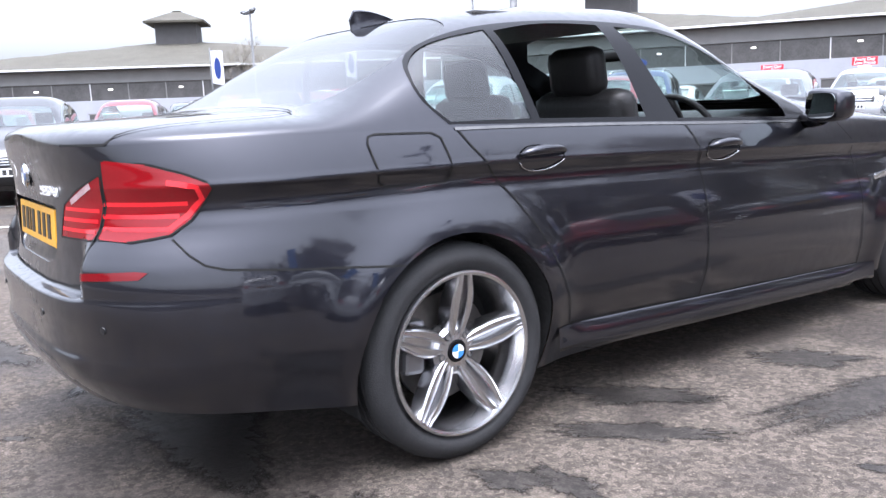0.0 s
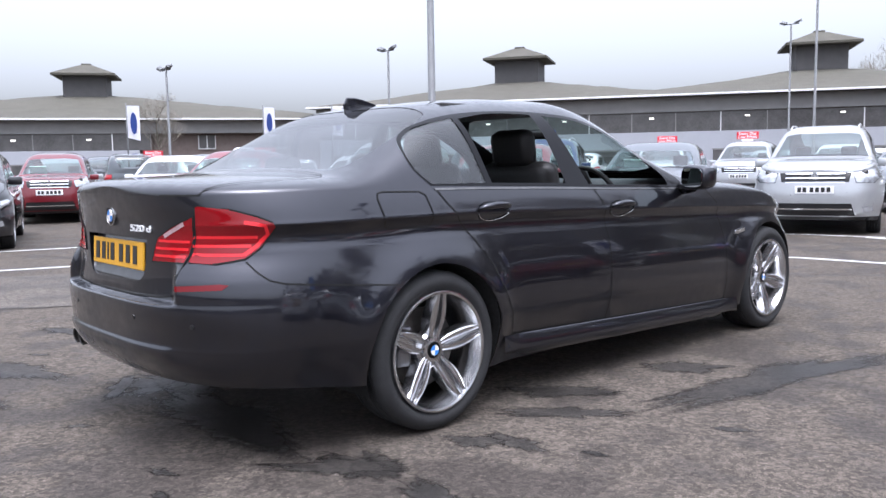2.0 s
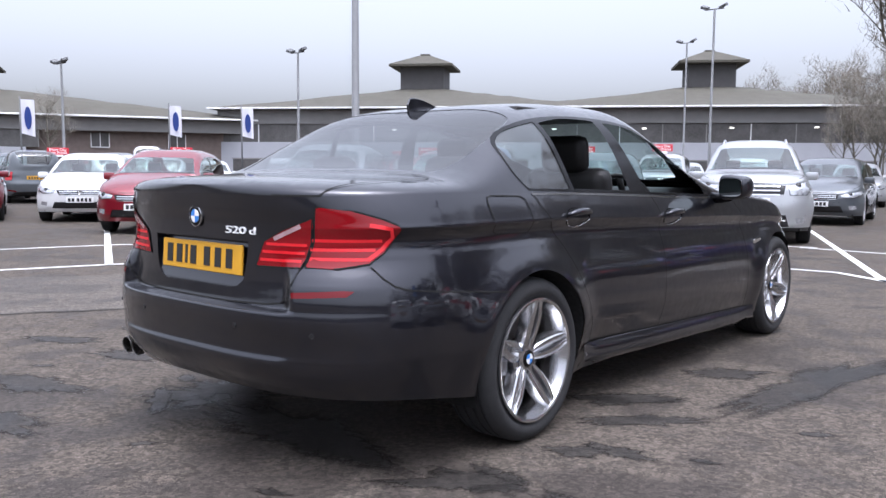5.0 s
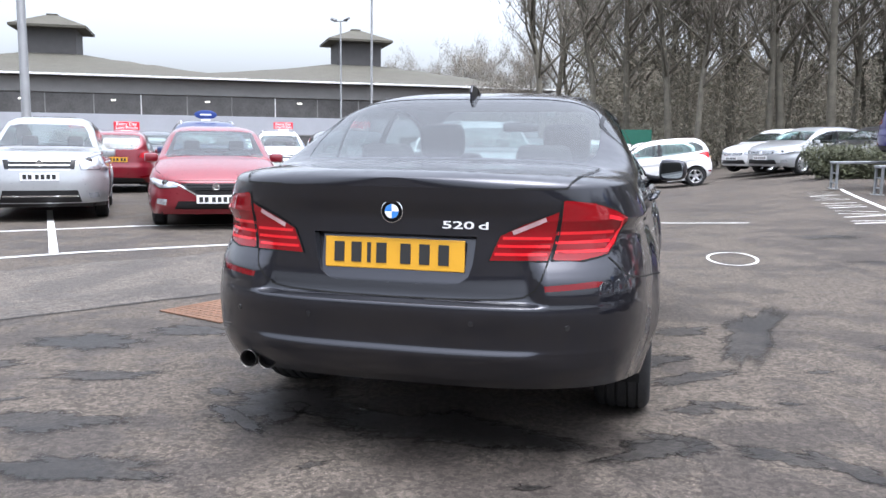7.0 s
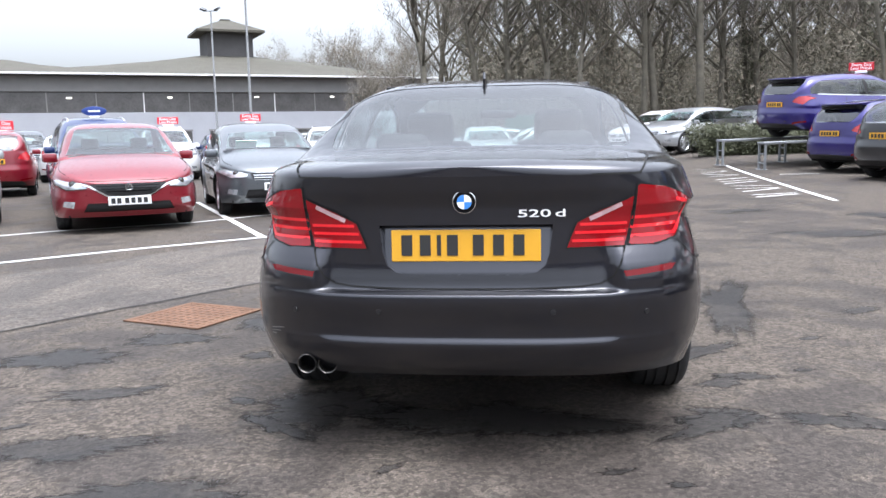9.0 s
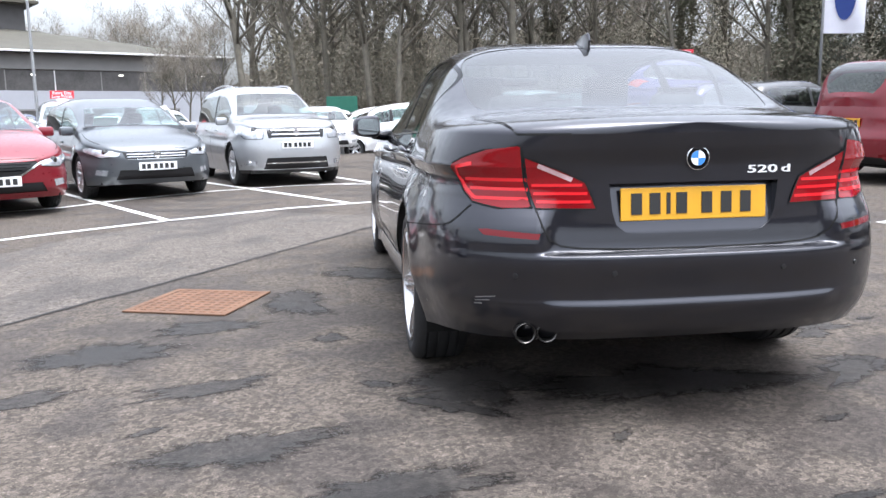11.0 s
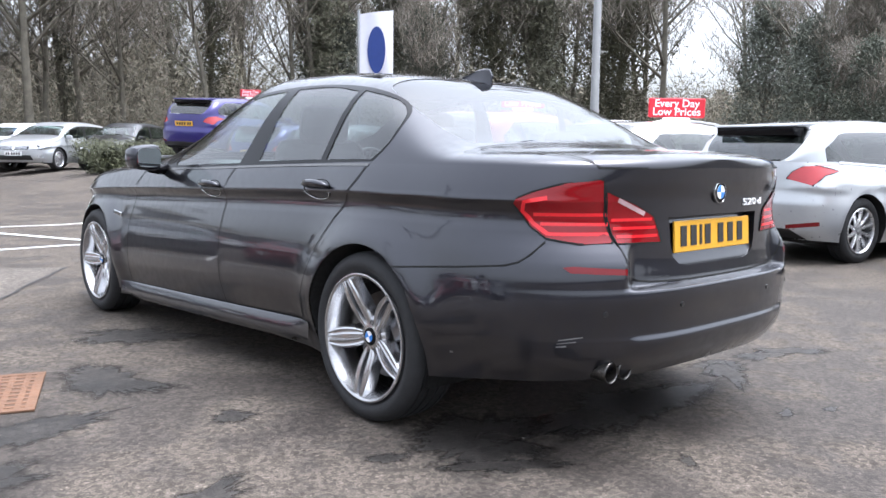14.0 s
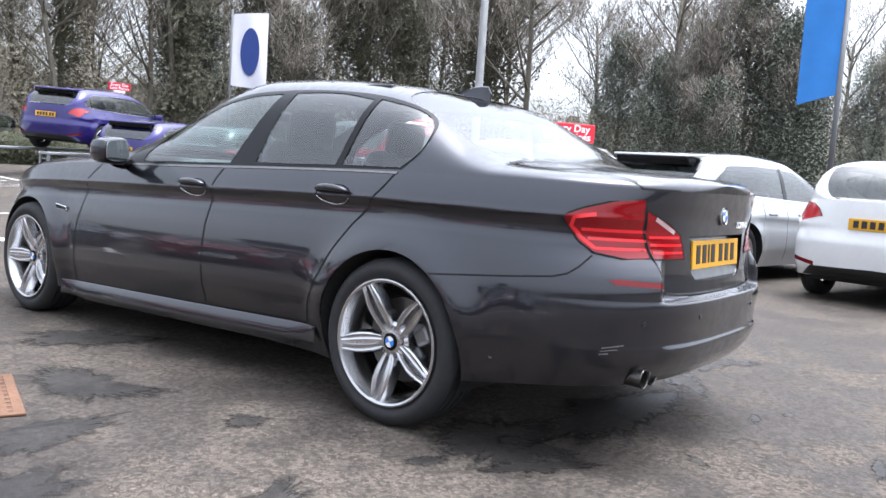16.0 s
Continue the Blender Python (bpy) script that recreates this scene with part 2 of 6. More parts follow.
# ---- car bodies: one smooth skin, cut along the panel outlines ----
class Skin:
    """The right half of a car's skin. low(a, v): bumper, wings and doors, a from the rear's middle (0) round the corner (1),
    along the side (2) and round to the front's middle (3), v from sill to shoulder. top(a, p): from the shoulder to the middle line."""

    def __init__(s, yr, yf, yc_r, yc_f, nr, nf, zref, zbot, zb, zc, w, prof, zr, m, lean, wheels, wr, arch, flare, ledge=None):
        s.ledge = ledge
        s.yr, s.yf, s.yc_r, s.yc_f, s.nr, s.nf, s.zref, s.zbot, s.zb, s.zc = yr, yf, yc_r, yc_f, nr, nf, zref, zbot, zb, zc
        s.w, s.prof, s.zr, s.m, s.lean, s.wheels, s.wr, s.arch, s.flare = w, prof, zr, m, lean, wheels, wr, arch, flare

    def plan(s, a, z):
        if a <= 1:
            q = (1 - a) * math.pi / 2
            c, k = math.cos(q), math.sin(q)
            r = (abs(c) ** s.nr + abs(k) ** s.nr) ** (-1 / s.nr)
            y = s.yc_r - (s.yc_r - s.yr(z)) * r * k
            if s.ledge is not None:
                q = min(max((r * c - 0.55) / 0.09, 0), 1)
                y -= s.ledge(z) * q * q * (3 - 2 * q) * r * k
            return r * c, y
        if a < 2:
            return 1.0, s.yc_r + (s.yc_f - s.yc_r) * (a - 1)
        q = (a - 2) * math.pi / 2
        c, k = math.cos(q), math.sin(q)
        r = (abs(c) ** s.nf + abs(k) ** s.nf) ** (-1 / s.nf)
        return r * c, s.yc_f + (s.yf(z) - s.yc_f) * r * k

    def ends(s, a):
        y = s.plan(a, s.zref)[1]
        return s.zbot(y), s.zb(y)

    def low(s, a, v):
        z0, z1 = s.ends(a)
        z = z0 + (z1 - z0) * v
        f, y = s.plan(a, z)
        w = s.w(y) + s.prof(z - s.zc(y))
        for c in s.wheels:
            w += s.flare * math.exp(-((math.hypot(y - c, z - s.wr) - s.arch) / 0.10) ** 2)
        return Vector((max(f * w, 0), y, z))

    def top(s, a, p):
        e = s.low(a, 1)
        zr = max(s.zr(e.y), e.z + 0.003)
        q = p * math.pi / 2
        c, k = math.cos(q), math.sin(q)
        m = s.m(e.y)
        r = (abs(c) ** m + abs(k) ** m) ** (-1 / m)
        X, Z = r * c, (zr - e.z) * r * k
        return Vector((max((e.x - s.lean * Z) * X, 0), e.y, e.z + Z))

    def solve(s, f, lo, hi, want):
        up = f(hi) > f(lo)
        for _ in range(26):
            mid = (lo + hi) / 2
            if (f(mid) < want) == up:
                lo = mid
            else:
                hi = mid
        return (lo + hi) / 2

    def low_at(s, y, z):
        """(a, v) of a side view's (y, z)."""
        a = s.solve(lambda q: s.plan(q, z)[1], 0, 3, y)
        z0, z1 = s.ends(a)
        return a, (z - z0) / (z1 - z0)

    def low_back(s, x, z, front=False):
        """(a, v) of a rear or front view's (x, z)."""
        def f(q):
            z0, z1 = s.ends(q)
            return s.low(q, (z - z0) / (z1 - z0)).x
        if x <= 0:
            a = 3 if front else 0
        else:
            far = 2.03 if front else 0.97
            a = far if x >= f(far) else (s.solve(f, 3, far, x) if front else s.solve(f, 0, far, x))
        z0, z1 = s.ends(a)
        return a, (z - z0) / (z1 - z0)

    def top_side(s, y, z):
        a = s.solve(lambda q: s.low(q, 1).y, 0, 3, y)
        return a, s.solve(lambda q: s.top(a, q).z, 0, 1, z)

    def top_plan(s, x, y):
        a = s.solve(lambda q: s.low(q, 1).y, 0, 3, y)
        return a, (1.0 if x <= 0 else s.solve(lambda q: s.top(a, q).x, 0, 1, x))


def inside(poly, x, y):
    hit, j = False, len(poly) - 1
    for i in range(len(poly)):
        (xi, yi), (xj, yj) = poly[i], poly[j]
        if (yi > y) != (yj > y) and x < (xj - xi) * (y - yi) / (yj - yi) + xi:
            hit = not hit
        j = i
    return hit


def rounded(pts, n=4, closed=True):
    """The outline drawn as one smooth curve through its points."""
    k, out = len(pts), []
    for i in range(k if closed else k - 1):
        g = [pts[j % k] if closed else pts[min(max(j, 0), k - 1)] for j in (i - 1, i, i + 1, i + 2)]
        for q in range(n):
            t = q / n
            out.append(tuple(0.5 * (2 * g[1][d] + (g[2][d] - g[0][d]) * t + (2 * g[0][d] - 5 * g[1][d] + 4 * g[2][d] - g[3][d]) * t * t + (3 * g[1][d] - g[0][d] - 3 * g[2][d] + g[3][d]) * t ** 3) for d in (0, 1)))
    if not closed:
        out.append(tuple(pts[-1]))
    return out


def dense(pts, step, closed=True):
    out = []
    n = len(pts)
    for i in range(n if closed else n - 1):
        a, b = Vector(pts[i]), Vector(pts[(i + 1) % n])
        k = max(1, int((b - a).length / step))
        out += [tuple(a.lerp(b, q / k)) for q in range(k)]
    if not closed:
        out.append(tuple(pts[-1]))
    return out


def box_of(f):
    vv = [v.co for v in f.verts]
    return min(c.x for c in vv), max(c.x for c in vv), min(c.y for c in vv), max(c.y for c in vv)


def cut_sheet(us, vs, polys):
    """A grid over the skin's own two coordinates, cut exactly along the outlines; faces sorted by outline."""
    bm = bmesh.new()
    grid = [[bm.verts.new((u, v, 0)) for v in vs] for u in us]
    for i in range(len(us) - 1):
        for j in range(len(vs) - 1):
            bm.faces.new((grid[i][j], grid[i + 1][j], grid[i + 1][j + 1], grid[i][j + 1]))
    for name, poly in polys:
        bx0, bx1, by0, by1 = min(p[0] for p in poly), max(p[0] for p in poly), min(p[1] for p in poly), max(p[1] for p in poly)
        cand = {}
        for f in bm.faces:
            b = box_of(f)
            if b[1] >= bx0 and b[0] <= bx1 and b[3] >= by0 and b[2] <= by1:
                cand[f] = b
        for i in range(len(poly)):
            (ax, ay), (bx, by) = poly[i], poly[(i + 1) % len(poly)]
            if math.hypot(bx - ax, by - ay) < 1e-5:
                continue
            lx, hx, ly, hy = min(ax, bx) - 1e-4, max(ax, bx) + 1e-4, min(ay, by) - 1e-4, max(ay, by) + 1e-4
            near = [f for f, q in cand.items() if not (q[1] < lx or q[0] > hx or q[3] < ly or q[2] > hy)]
            if not near:
                continue
            geom = set(near)
            for f in near:
                geom.update(f.edges)
                geom.update(f.verts)
            res = bmesh.ops.bisect_plane(bm, geom=list(geom), dist=1e-6, plane_co=(ax, ay, 0), plane_no=(by - ay, ax - bx, 0))
            for f in near:
                cand.pop(f, None)
            for f in res["geom"]:
                if isinstance(f, bmesh.types.BMFace) and f.is_valid:
                    cand[f] = box_of(f)
    out = {}
    for f in bm.faces:
        c = f.calc_center_median()
        key = "body"
        for name, poly in polys:
            if inside(poly, c.x, c.y):
                key = name
                break
        out.setdefault(key, []).append([(v.co.x, v.co.y) for v in f.verts])
    bm.free()
    return out


def skin_mesh(fn, faces, sides=(1, -1), sink=0.0, flip=False):
    """The faces laid on the skin fn, on the right (1), the left (-1) or both, with the skin's own normals."""
    verts, norms, out, index = [], [], [], {}
    for side in sides:
        for f in faces:
            ids = []
            for u, v in f:
                k = (side, round(u, 6), round(v, 6))
                if k not in index:
                    p = fn(u, v)
                    e = 0.004
                    uu = min(max(u, 0.03), 2.97)
                    du = fn(uu + e, v) - fn(uu - e, v)
                    v0, v1 = max(v - e, 0), min(v + e, 1)
                    dv = fn(uu, v1) - fn(uu, v0)
                    n = du.cross(dv)
                    n = n.normalized() if n.length > 1e-9 else Vector((0, 0, 1))
                    n = -n if flip else n
                    if p.x < 1e-4:
                        n.x = 0
                        n = n.normalized()
                    p = p + n * sink
                    index[k] = len(verts)
                    verts.append((side * p.x, p.y, p.z))
                    norms.append((side * n.x, n.y, n.z))
                ids.append(index[k])
            if flip:
                ids.reverse()
            if side < 0:
                ids.reverse()
            out.append(ids)
    return mesh_of(verts, out, norms)


def ribbon(fn, uv, width, lift, flip=False, sides=(1,)):
    """A narrow strip along a line on the skin, such as a panel joint."""
    verts, faces, norms = [], [], []
    for side in sides:
        base = len(verts)
        ps = [fn(u, v) for u, v in uv]
        for i, (u, v) in enumerate(uv):
            e = 0.004
            n = (fn(u + e, v) - fn(u - e, v)).cross(fn(u, min(v + e, 1)) - fn(u, max(v - e, 0))).normalized()
            n = -n if flip else n
            t = (ps[min(i + 1, len(ps) - 1)] - ps[max(i - 1, 0)]).normalized()
            b = n.cross(t) * width / 2
            for q in (ps[i] + n * lift + b, ps[i] + n * lift - b):
                verts.append((side * q.x, q.y, q.z))
                norms.append((side * n.x, n.y, n.z))
        for i in range(len(uv) - 1):
            f = [base + 2 * i, base + 2 * i + 1, base + 2 * i + 3, base + 2 * i + 2]
            faces.append(f if side > 0 else f[::-1])
    return mesh_of(verts, faces, norms)


# ---- wheels ----
def tyre_bm(r, rim, half):
    k = (r - rim)
    prof = [(-half * 0.8, rim - 0.01), (-half * 0.98, rim + k * 0.25), (-half, rim + k * 0.55), (-half * 0.93, r - 0.022), (-half * 0.8, r - 0.006)]
    for g in (-0.55, -0.2, 0.2, 0.55):
        prof += [(half * (g - 0.05), r), (half * (g - 0.035), r - 0.008), (half * (g + 0.035), r - 0.008), (half * (g + 0.05), r)]
    prof += [(half * 0.8, r - 0.006), (half * 0.93, r - 0.022), (half, rim + k * 0.55), (half * 1.0, rim + k * 0.40), (half * 0.97, rim + k * 0.22), (half * 0.86, rim + 0.004), (half * 0.8, rim - 0.01)]
    return bm_lathe(prof, 56)


def spoke_bm(r0, r1, w0, w1, x0, x1, thick, turn):
    """One tapered spoke from the hub to the rim, its face at x0 by the hub and x1 by the rim."""
    bm = bmesh.new()
    secs = []
    for q in (0.0, 0.25, 0.5, 0.75, 1.0):
        r = r0 + (r1 - r0) * q
        w = w0 + (w1 - w0) * q
        x = x0 + (x1 - x0) * q + 0.012 * math.sin(math.pi * q)
        secs.append([bm.verts.new(v) for v in ((x - thick, -w * 0.62, r), (x - 0.010, -w * 0.5, r), (x, -w * 0.34, r), (x, w * 0.34, r), (x - 0.010, w * 0.5, r), (x - thick, w * 0.62, r))])
    for a, b in zip(secs, secs[1:]):
        for i in range(5):
            bm.faces.new((a[i], a[i + 1], b[i + 1], b[i]))
    bmesh.ops.recalc_face_normals(bm, faces=bm.faces[:])
    for f in bm.faces:
        f.smooth = True
    for e in bm.edges:
        if len(e.link_faces) == 2 and e.calc_face_angle(0) > radians(28):
            e.smooth = False
    bm.transform(Matrix.Rotation(turn, 4, "X"))
    return bm


def blade_bm(r0, r1, x0, x1):
    """A broad leaf-shaped spoke with two raised ribs and a deep groove between them."""
    bm = bmesh.new()
    secs = []
    for i in range(11):
        q = i / 10
        r = r0 + (r1 - r0) * q
        w = 0.0255 + 0.0165 * math.sin(math.pi * min(1, q * 1.08)) ** 0.8 + 0.004 * q
        g = 0.004 + 0.0065 * math.sin(math.pi * min(1, q * 0.9 + 0.05))
        x = x0 + (x1 - x0) * q ** 1.3 + 0.010 * math.sin(math.pi * q)
        dip = 0.030 * min(1, q * 5) * min(1, (1 - q) * 4 + 0.35)
        half_ = [(x - 0.05, w * 1.15), (x - 0.022, w * 1.04), (x - 0.004, w * 0.94), (x, w * 0.80), (x - 0.0035, w * 0.62), (x - 0.002, w * 0.40), (x, w * 0.30), (x - 0.003, g * 1.2), (x - dip, g)]
        row = [(a, -b) for a, b in half_] + [(a, b) for a, b in reversed(half_)]
        secs.append([bm.verts.new((a, b, r)) for a, b in row])
    for a, b in zip(secs, secs[1:]):
        for i in range(len(a) - 1):
            bm.faces.new((a[i], a[i + 1], b[i + 1], b[i]))
    bmesh.ops.recalc_face_normals(bm, faces=bm.faces[:])
    return smooth_bm(bm, 40)


def hero_wheel(parent, x, y, side, turn):
    """Five twin-spoked 19 inch wheel, face outward."""
    R, rim, half = 0.338, 0.254, 0.118
    flip = Matrix.Translation((x, y, R)) @ Matrix.Rotation(0 if side > 0 else math.pi, 4, "Z") @ Matrix.Rotation(turn, 4, "X")
    wheel = tagged(new("wheel"), "silver twin-spoke alloy wheel with low tyre")
    wheel.parent, wheel.matrix_basis = parent, flip
    part("tyre", tyre_bm(R, rim, half), RUBBER, wheel, "black low-profile rubber tyre")
    barrel = bm_lathe([(half * 0.92, rim + 0.004), (half * 0.99, rim + 0.002), (half * 1.0, rim - 0.004), (half * 0.97, rim - 0.012), (half * 0.86, rim - 0.016), (half * 0.72, rim - 0.022), (half * 0.4, rim - 0.035), (-half * 0.9, rim - 0.03), (-half * 0.95, rim)], 64)
    part("rim", barrel, ALLOY_BRIGHT, wheel, "silver alloy rim")
    for k in range(5):
        mid = 2 * math.pi * k / 5
        bm = blade_bm(0.045, rim - 0.012, half * 0.60, half * 0.95)
        bm.transform(Matrix.Rotation(mid, 4, "X"))
        part("spoke", bm, ALLOY_BRIGHT, wheel)
        bolt = mid + math.pi / 5
        part("wheel_bolt", bm_lathe([(half * 0.45, 0.012), (half * 0.60, 0.012), (half * 0.62, 0.009), (half * 0.50, 0.008), (half * 0.50, 0.0005)], 10, m=Matrix.Translation((0, 0.056 * -math.sin(bolt), 0.056 * math.cos(bolt)))), BOLT_DARK, wheel)
    part("hub", bm_lathe([(half * 0.2, 0.085), (half * 0.48, 0.080), (half * 0.58, 0.068), (half * 0.60, 0.05), (half * 0.62, 0.036), (half * 0.60, 0.034)], 32), ALLOY_BRIGHT, wheel)
    cap = part("hub_cap", bm_lathe([(half * 0.60, 0.036), (half * 0.66, 0.033), (half * 0.67, 0.026), (half * 0.665, 0.0005)], 28), BLACK_GLOSS, wheel, "round hub badge")
    for k in range(4):
        pts = [(0, 0)] + [(0.022 * math.cos(a), 0.022 * math.sin(a)) for a in np.linspace(k * math.pi / 2, (k + 1) * math.pi / 2, 7)]
        part("badge_quarter", bm_prism(pts, 0.0015, Matrix.Translation((half * 0.675, 0, 0)) @ Matrix.Rotation(math.pi / 2, 4, "Y")), (BADGE_BLUE, BADGE_WHITE)[k % 2], cap)
    part("brake_disc", bm_lathe([(0.0, 0.075), (0.0, 0.172), (-0.022, 0.172), (-0.022, 0.075)], 40), DISC, wheel)
    bm = bm_box(0.07, 0.075, 0.17, Matrix.Translation((0.012, -0.135 if side > 0 else 0.135, 0.02)), 0.015)
    part("brake_caliper", bm, ALLOY_DARK, wheel)
    return wheel


SMALL_WHEELS = {}


def small_wheel(parent, x, y, side, r, style, turn=0.0):
    key = (round(r, 3), style)
    if key not in SMALL_WHEELS:
        rim, half = r * 0.69, 0.10
        t = bpy.data.meshes.new("tyre")
        b = tyre_bm(r, rim, half)
        b.to_mesh(t)
        b.free()
        t.materials.append(RUBBER)
        bm = bm_lathe([(half * 0.92, rim + 0.004), (half * 0.98, rim - 0.004), (half * 0.85, rim - 0.016), (-half * 0.3, rim - 0.03)], 32)
        n = {"five": 5, "ten": 10, "seven": 7}[style]
        for k in range(n):
            bm = join(bm, spoke_bm(0.03, rim - 0.01, 0.06 if n < 8 else 0.03, 0.05 if n < 8 else 0.026, half * 0.6, half * 0.88, 0.03, 2 * math.pi * k / n))
        bm = bm_lathe([(half * 0.4, 0.07), (half * 0.62, 0.06), (half * 0.66, 0.03), (half * 0.66, 0.001)], 20, bm)
        w = bpy.data.meshes.new("rim")
        bm.to_mesh(w)
        bm.free()
        w.materials.append(ALLOY)
        d = bpy.data.meshes.new("brake")
        b = bm_lathe([(0.0, 0.02), (0.0, rim - 0.035)], 24)
        b.to_mesh(d)
        b.free()
        d.materials.append(HUB_DARK)
        SMALL_WHEELS[key] = (t, w, d)
    t, w, d = SMALL_WHEELS[key]
    wheel = new("wheel")
    wheel.parent = parent
    wheel.matrix_basis = Matrix.Translation((x, y, r)) @ Matrix.Rotation(turn + (0 if side > 0 else math.pi), 4, "Z")
    part("tyre", t, None, wheel)
    part("rim", w, None, wheel)
    part("brake_backplate", d, None, wheel)
    return wheel


def well_mesh(skin, c, r, depth, side):
    """The dark inner arch over one wheel."""
    verts, faces = [], []
    n = 24
    for i in range(n + 1):
        q = math.pi * (-0.12 + 1.24 * i / n)
        y, z = c + r * math.cos(q), skin.wr + r * math.sin(q)
        a, v = skin.low_at(y, max(z, 0.2))
        x = skin.low(a, min(max(v, 0), 1)).x
        verts += [(x - 0.006, y, z), (x - depth, y, z)]
        if i:
            faces.append((2 * i - 2, 2 * i - 1, 2 * i + 1, 2 * i))
    k = len(verts)
    verts.append((verts[1][0], c, skin.wr))
    faces += [(2 * i + 1, k, 2 * i + 3) for i in range(n)]
    return mesh_of([(side * x, y, z) for x, y, z in verts], faces)


def arch_poly(skin, c, r):
    pts = []
    for i in range(37):
        q = math.radians(-34 + 248 * i / 36)
        y, z = c + r * math.cos(q), skin.wr + r * math.sin(q)
        pts.append((y, z))
    lo = skin.zbot(c) - 0.15
    pts = [(pts[0][0], lo)] + pts + [(pts[-1][0], lo)]
    out = []
    for y, z in pts:
        a, v = skin.low_at(y, max(z, 0.02))
        out.append((a, v))
    return out


def spaced(lo, hi, n):
    return [lo + (hi - lo) * i / n for i in range(n + 1)]


# ---- the parked cars round about ----
ROOFS = {
    "hatch": curve_of((0, .60), (.02, .68), (.06, .84), (.11, .945), (.18, .975), (.36, 1.0), (.5, .985), (.60, .90), (.74, .70), (.80, .665), (.92, .585), (.975, .50), (1, .42)),
    "suv": curve_of((0, .60), (.015, .70), (.045, .90), (.09, .965), (.36, 1.0), (.54, .975), (.62, .89), (.74, .69), (.79, .665), (.92, .635), (.975, .585), (1, .50)),
    "saloon": curve_of((0, .64), (.02, .705), (.13, .735), (.2, .80), (.3, .935), (.42, .995), (.5, 1.0), (.58, .965), (.66, .85), (.765, .685), (.81, .66), (.92, .575), (.975, .49), (1, .42)),
    "van": curve_of((0, .55), (.004, .92), (.03, .985), (.3, 1.0), (.74, .99), (.80, .93), (.90, .60), (.95, .545), (.985, .47), (1, .40)),
}


def parked_car(name, kind, colour, label, at, heading, L=4.3, W=1.80, H=1.47, base=2.65, rear=0.78, wheel_r=0.315, style="five", grille="wide", rails=False, plate_front=True, spoiler=False, tint=GLASS_CLEAR, z=0.0, lean_pitch=0.0, category="car", sticker=None, side_strip=False):
    """A parked car: skin, glass, lamps, grille, plates, mirrors and wheels. heading: degrees, 0 faces +y, counter-clockwise."""
    roof = ROOFS[kind]
    front = L - rear
    hw = W / 2
    nose = {"hatch": 0.72, "suv": 0.97, "saloon": 0.70, "van": 0.95}[kind]
    belt = {"hatch": 0.625, "suv": 0.60, "saloon": 0.635, "van": 0.545}[kind] * H
    skin = Skin(
        yr=curve_of((0.2, -rear + 0.16), (0.36, -rear + 0.02), (0.6, -rear), (0.72, -rear + 0.03), (0.95, -rear + 0.05), (1.3, -rear + 0.10)),
        yf=curve_of((0.2, front - 0.10), (0.35, front - 0.01), (0.55, front), (0.72, front - (0.02 if kind == 'suv' else 0.05)), (0.90, front - (0.07 if kind == 'suv' else 0.15)), (1.05, front - 0.25)),
        yc_r=-rear + 0.62, yc_f=front - 0.75, nr=3.4, nf=3.2 if kind == 'suv' else 2.8, zref=0.6,
        zbot=curve_of((-rear, 0.26), (0.3, 0.20), (base - 0.3, 0.20), (front, 0.22)),
        zb=curve_of((-rear, belt + (0.10 if kind == "hatch" else 0.01)), (0.4, belt + (0.045 if kind == "hatch" else 0.005)), (front - L * 0.30, belt - 0.02), (front - 0.5, nose + 0.03), (front, nose - 0.06)),
        zc=curve_of((-rear, belt - 0.14), (front - 0.9, belt - 0.20), (front, nose - 0.12)),
        w=curve_of((-rear, hw * 0.965), (0.4, hw * 0.98), (1.4, hw * 0.965), (front - 0.7, hw * 0.975), (front, hw * 0.93)),
        prof=curve_of((-0.7, -0.06), (-0.5, -0.03), (-0.36, 0.0), (-0.2, 0.004), (-0.06, -0.012), (0, 0.0), (0.03, -0.012), (0.12, -0.05), (0.25, -0.11)),
        zr=lambda y: H * roof((y + rear) / L), m=lambda y: 5.6 if y < front - L * 0.24 else 3.0, lean=0.24 if kind != "van" else 0.14,
        wheels=(0, base), wr=wheel_r, arch=wheel_r + 0.04, flare=0.03)
    yy = lambda t: -rear + t * L
    polys = [("hole", arch_poly(skin, 0, wheel_r + 0.04)), ("hole", arch_poly(skin, base, wheel_r + 0.04))]

    def back(pts, front_end, step=0.06):
        return [skin.low_back(x, q, front_end) for x, q in dense(pts, step)]
    z0 = nose
    if kind == "suv":
        polys.append(("headlight", back([(hw * 0.60, z0 - 0.20), (hw * 0.56, z0 - 0.06), (hw * 0.86, z0 + 0.0), (hw * 0.945, z0 + 0.0), (hw * 0.955, z0 - 0.10), (hw * 0.86, z0 - 0.20)], True)))
    else:
        polys.append(("headlight", back([(hw * 0.55, z0 - 0.115), (hw * 0.52, z0 - 0.06), (hw * 0.86, z0 + 0.01), (hw * 0.945, z0 + 0.0), (hw * 0.95, z0 - 0.055), (hw * 0.80, z0 - 0.13)], True)))
    gz = {"wide": [(-0.1, z0 - 0.205), (hw * 0.50, z0 - 0.19), (hw * 0.53, z0 - 0.055), (-0.1, z0 - 0.055)] if kind == "suv" else [(-0.1, z0 - 0.17), (hw * 0.46, z0 - 0.14), (hw * 0.50, z0 - 0.055), (-0.1, z0 - 0.055)],
          "shield": [(-0.1, z0 - 0.23), (hw * 0.28, z0 - 0.21), (hw * 0.50, z0 - 0.09), (hw * 0.50, z0 - 0.055), (-0.1, z0 - 0.055)]}[grille]
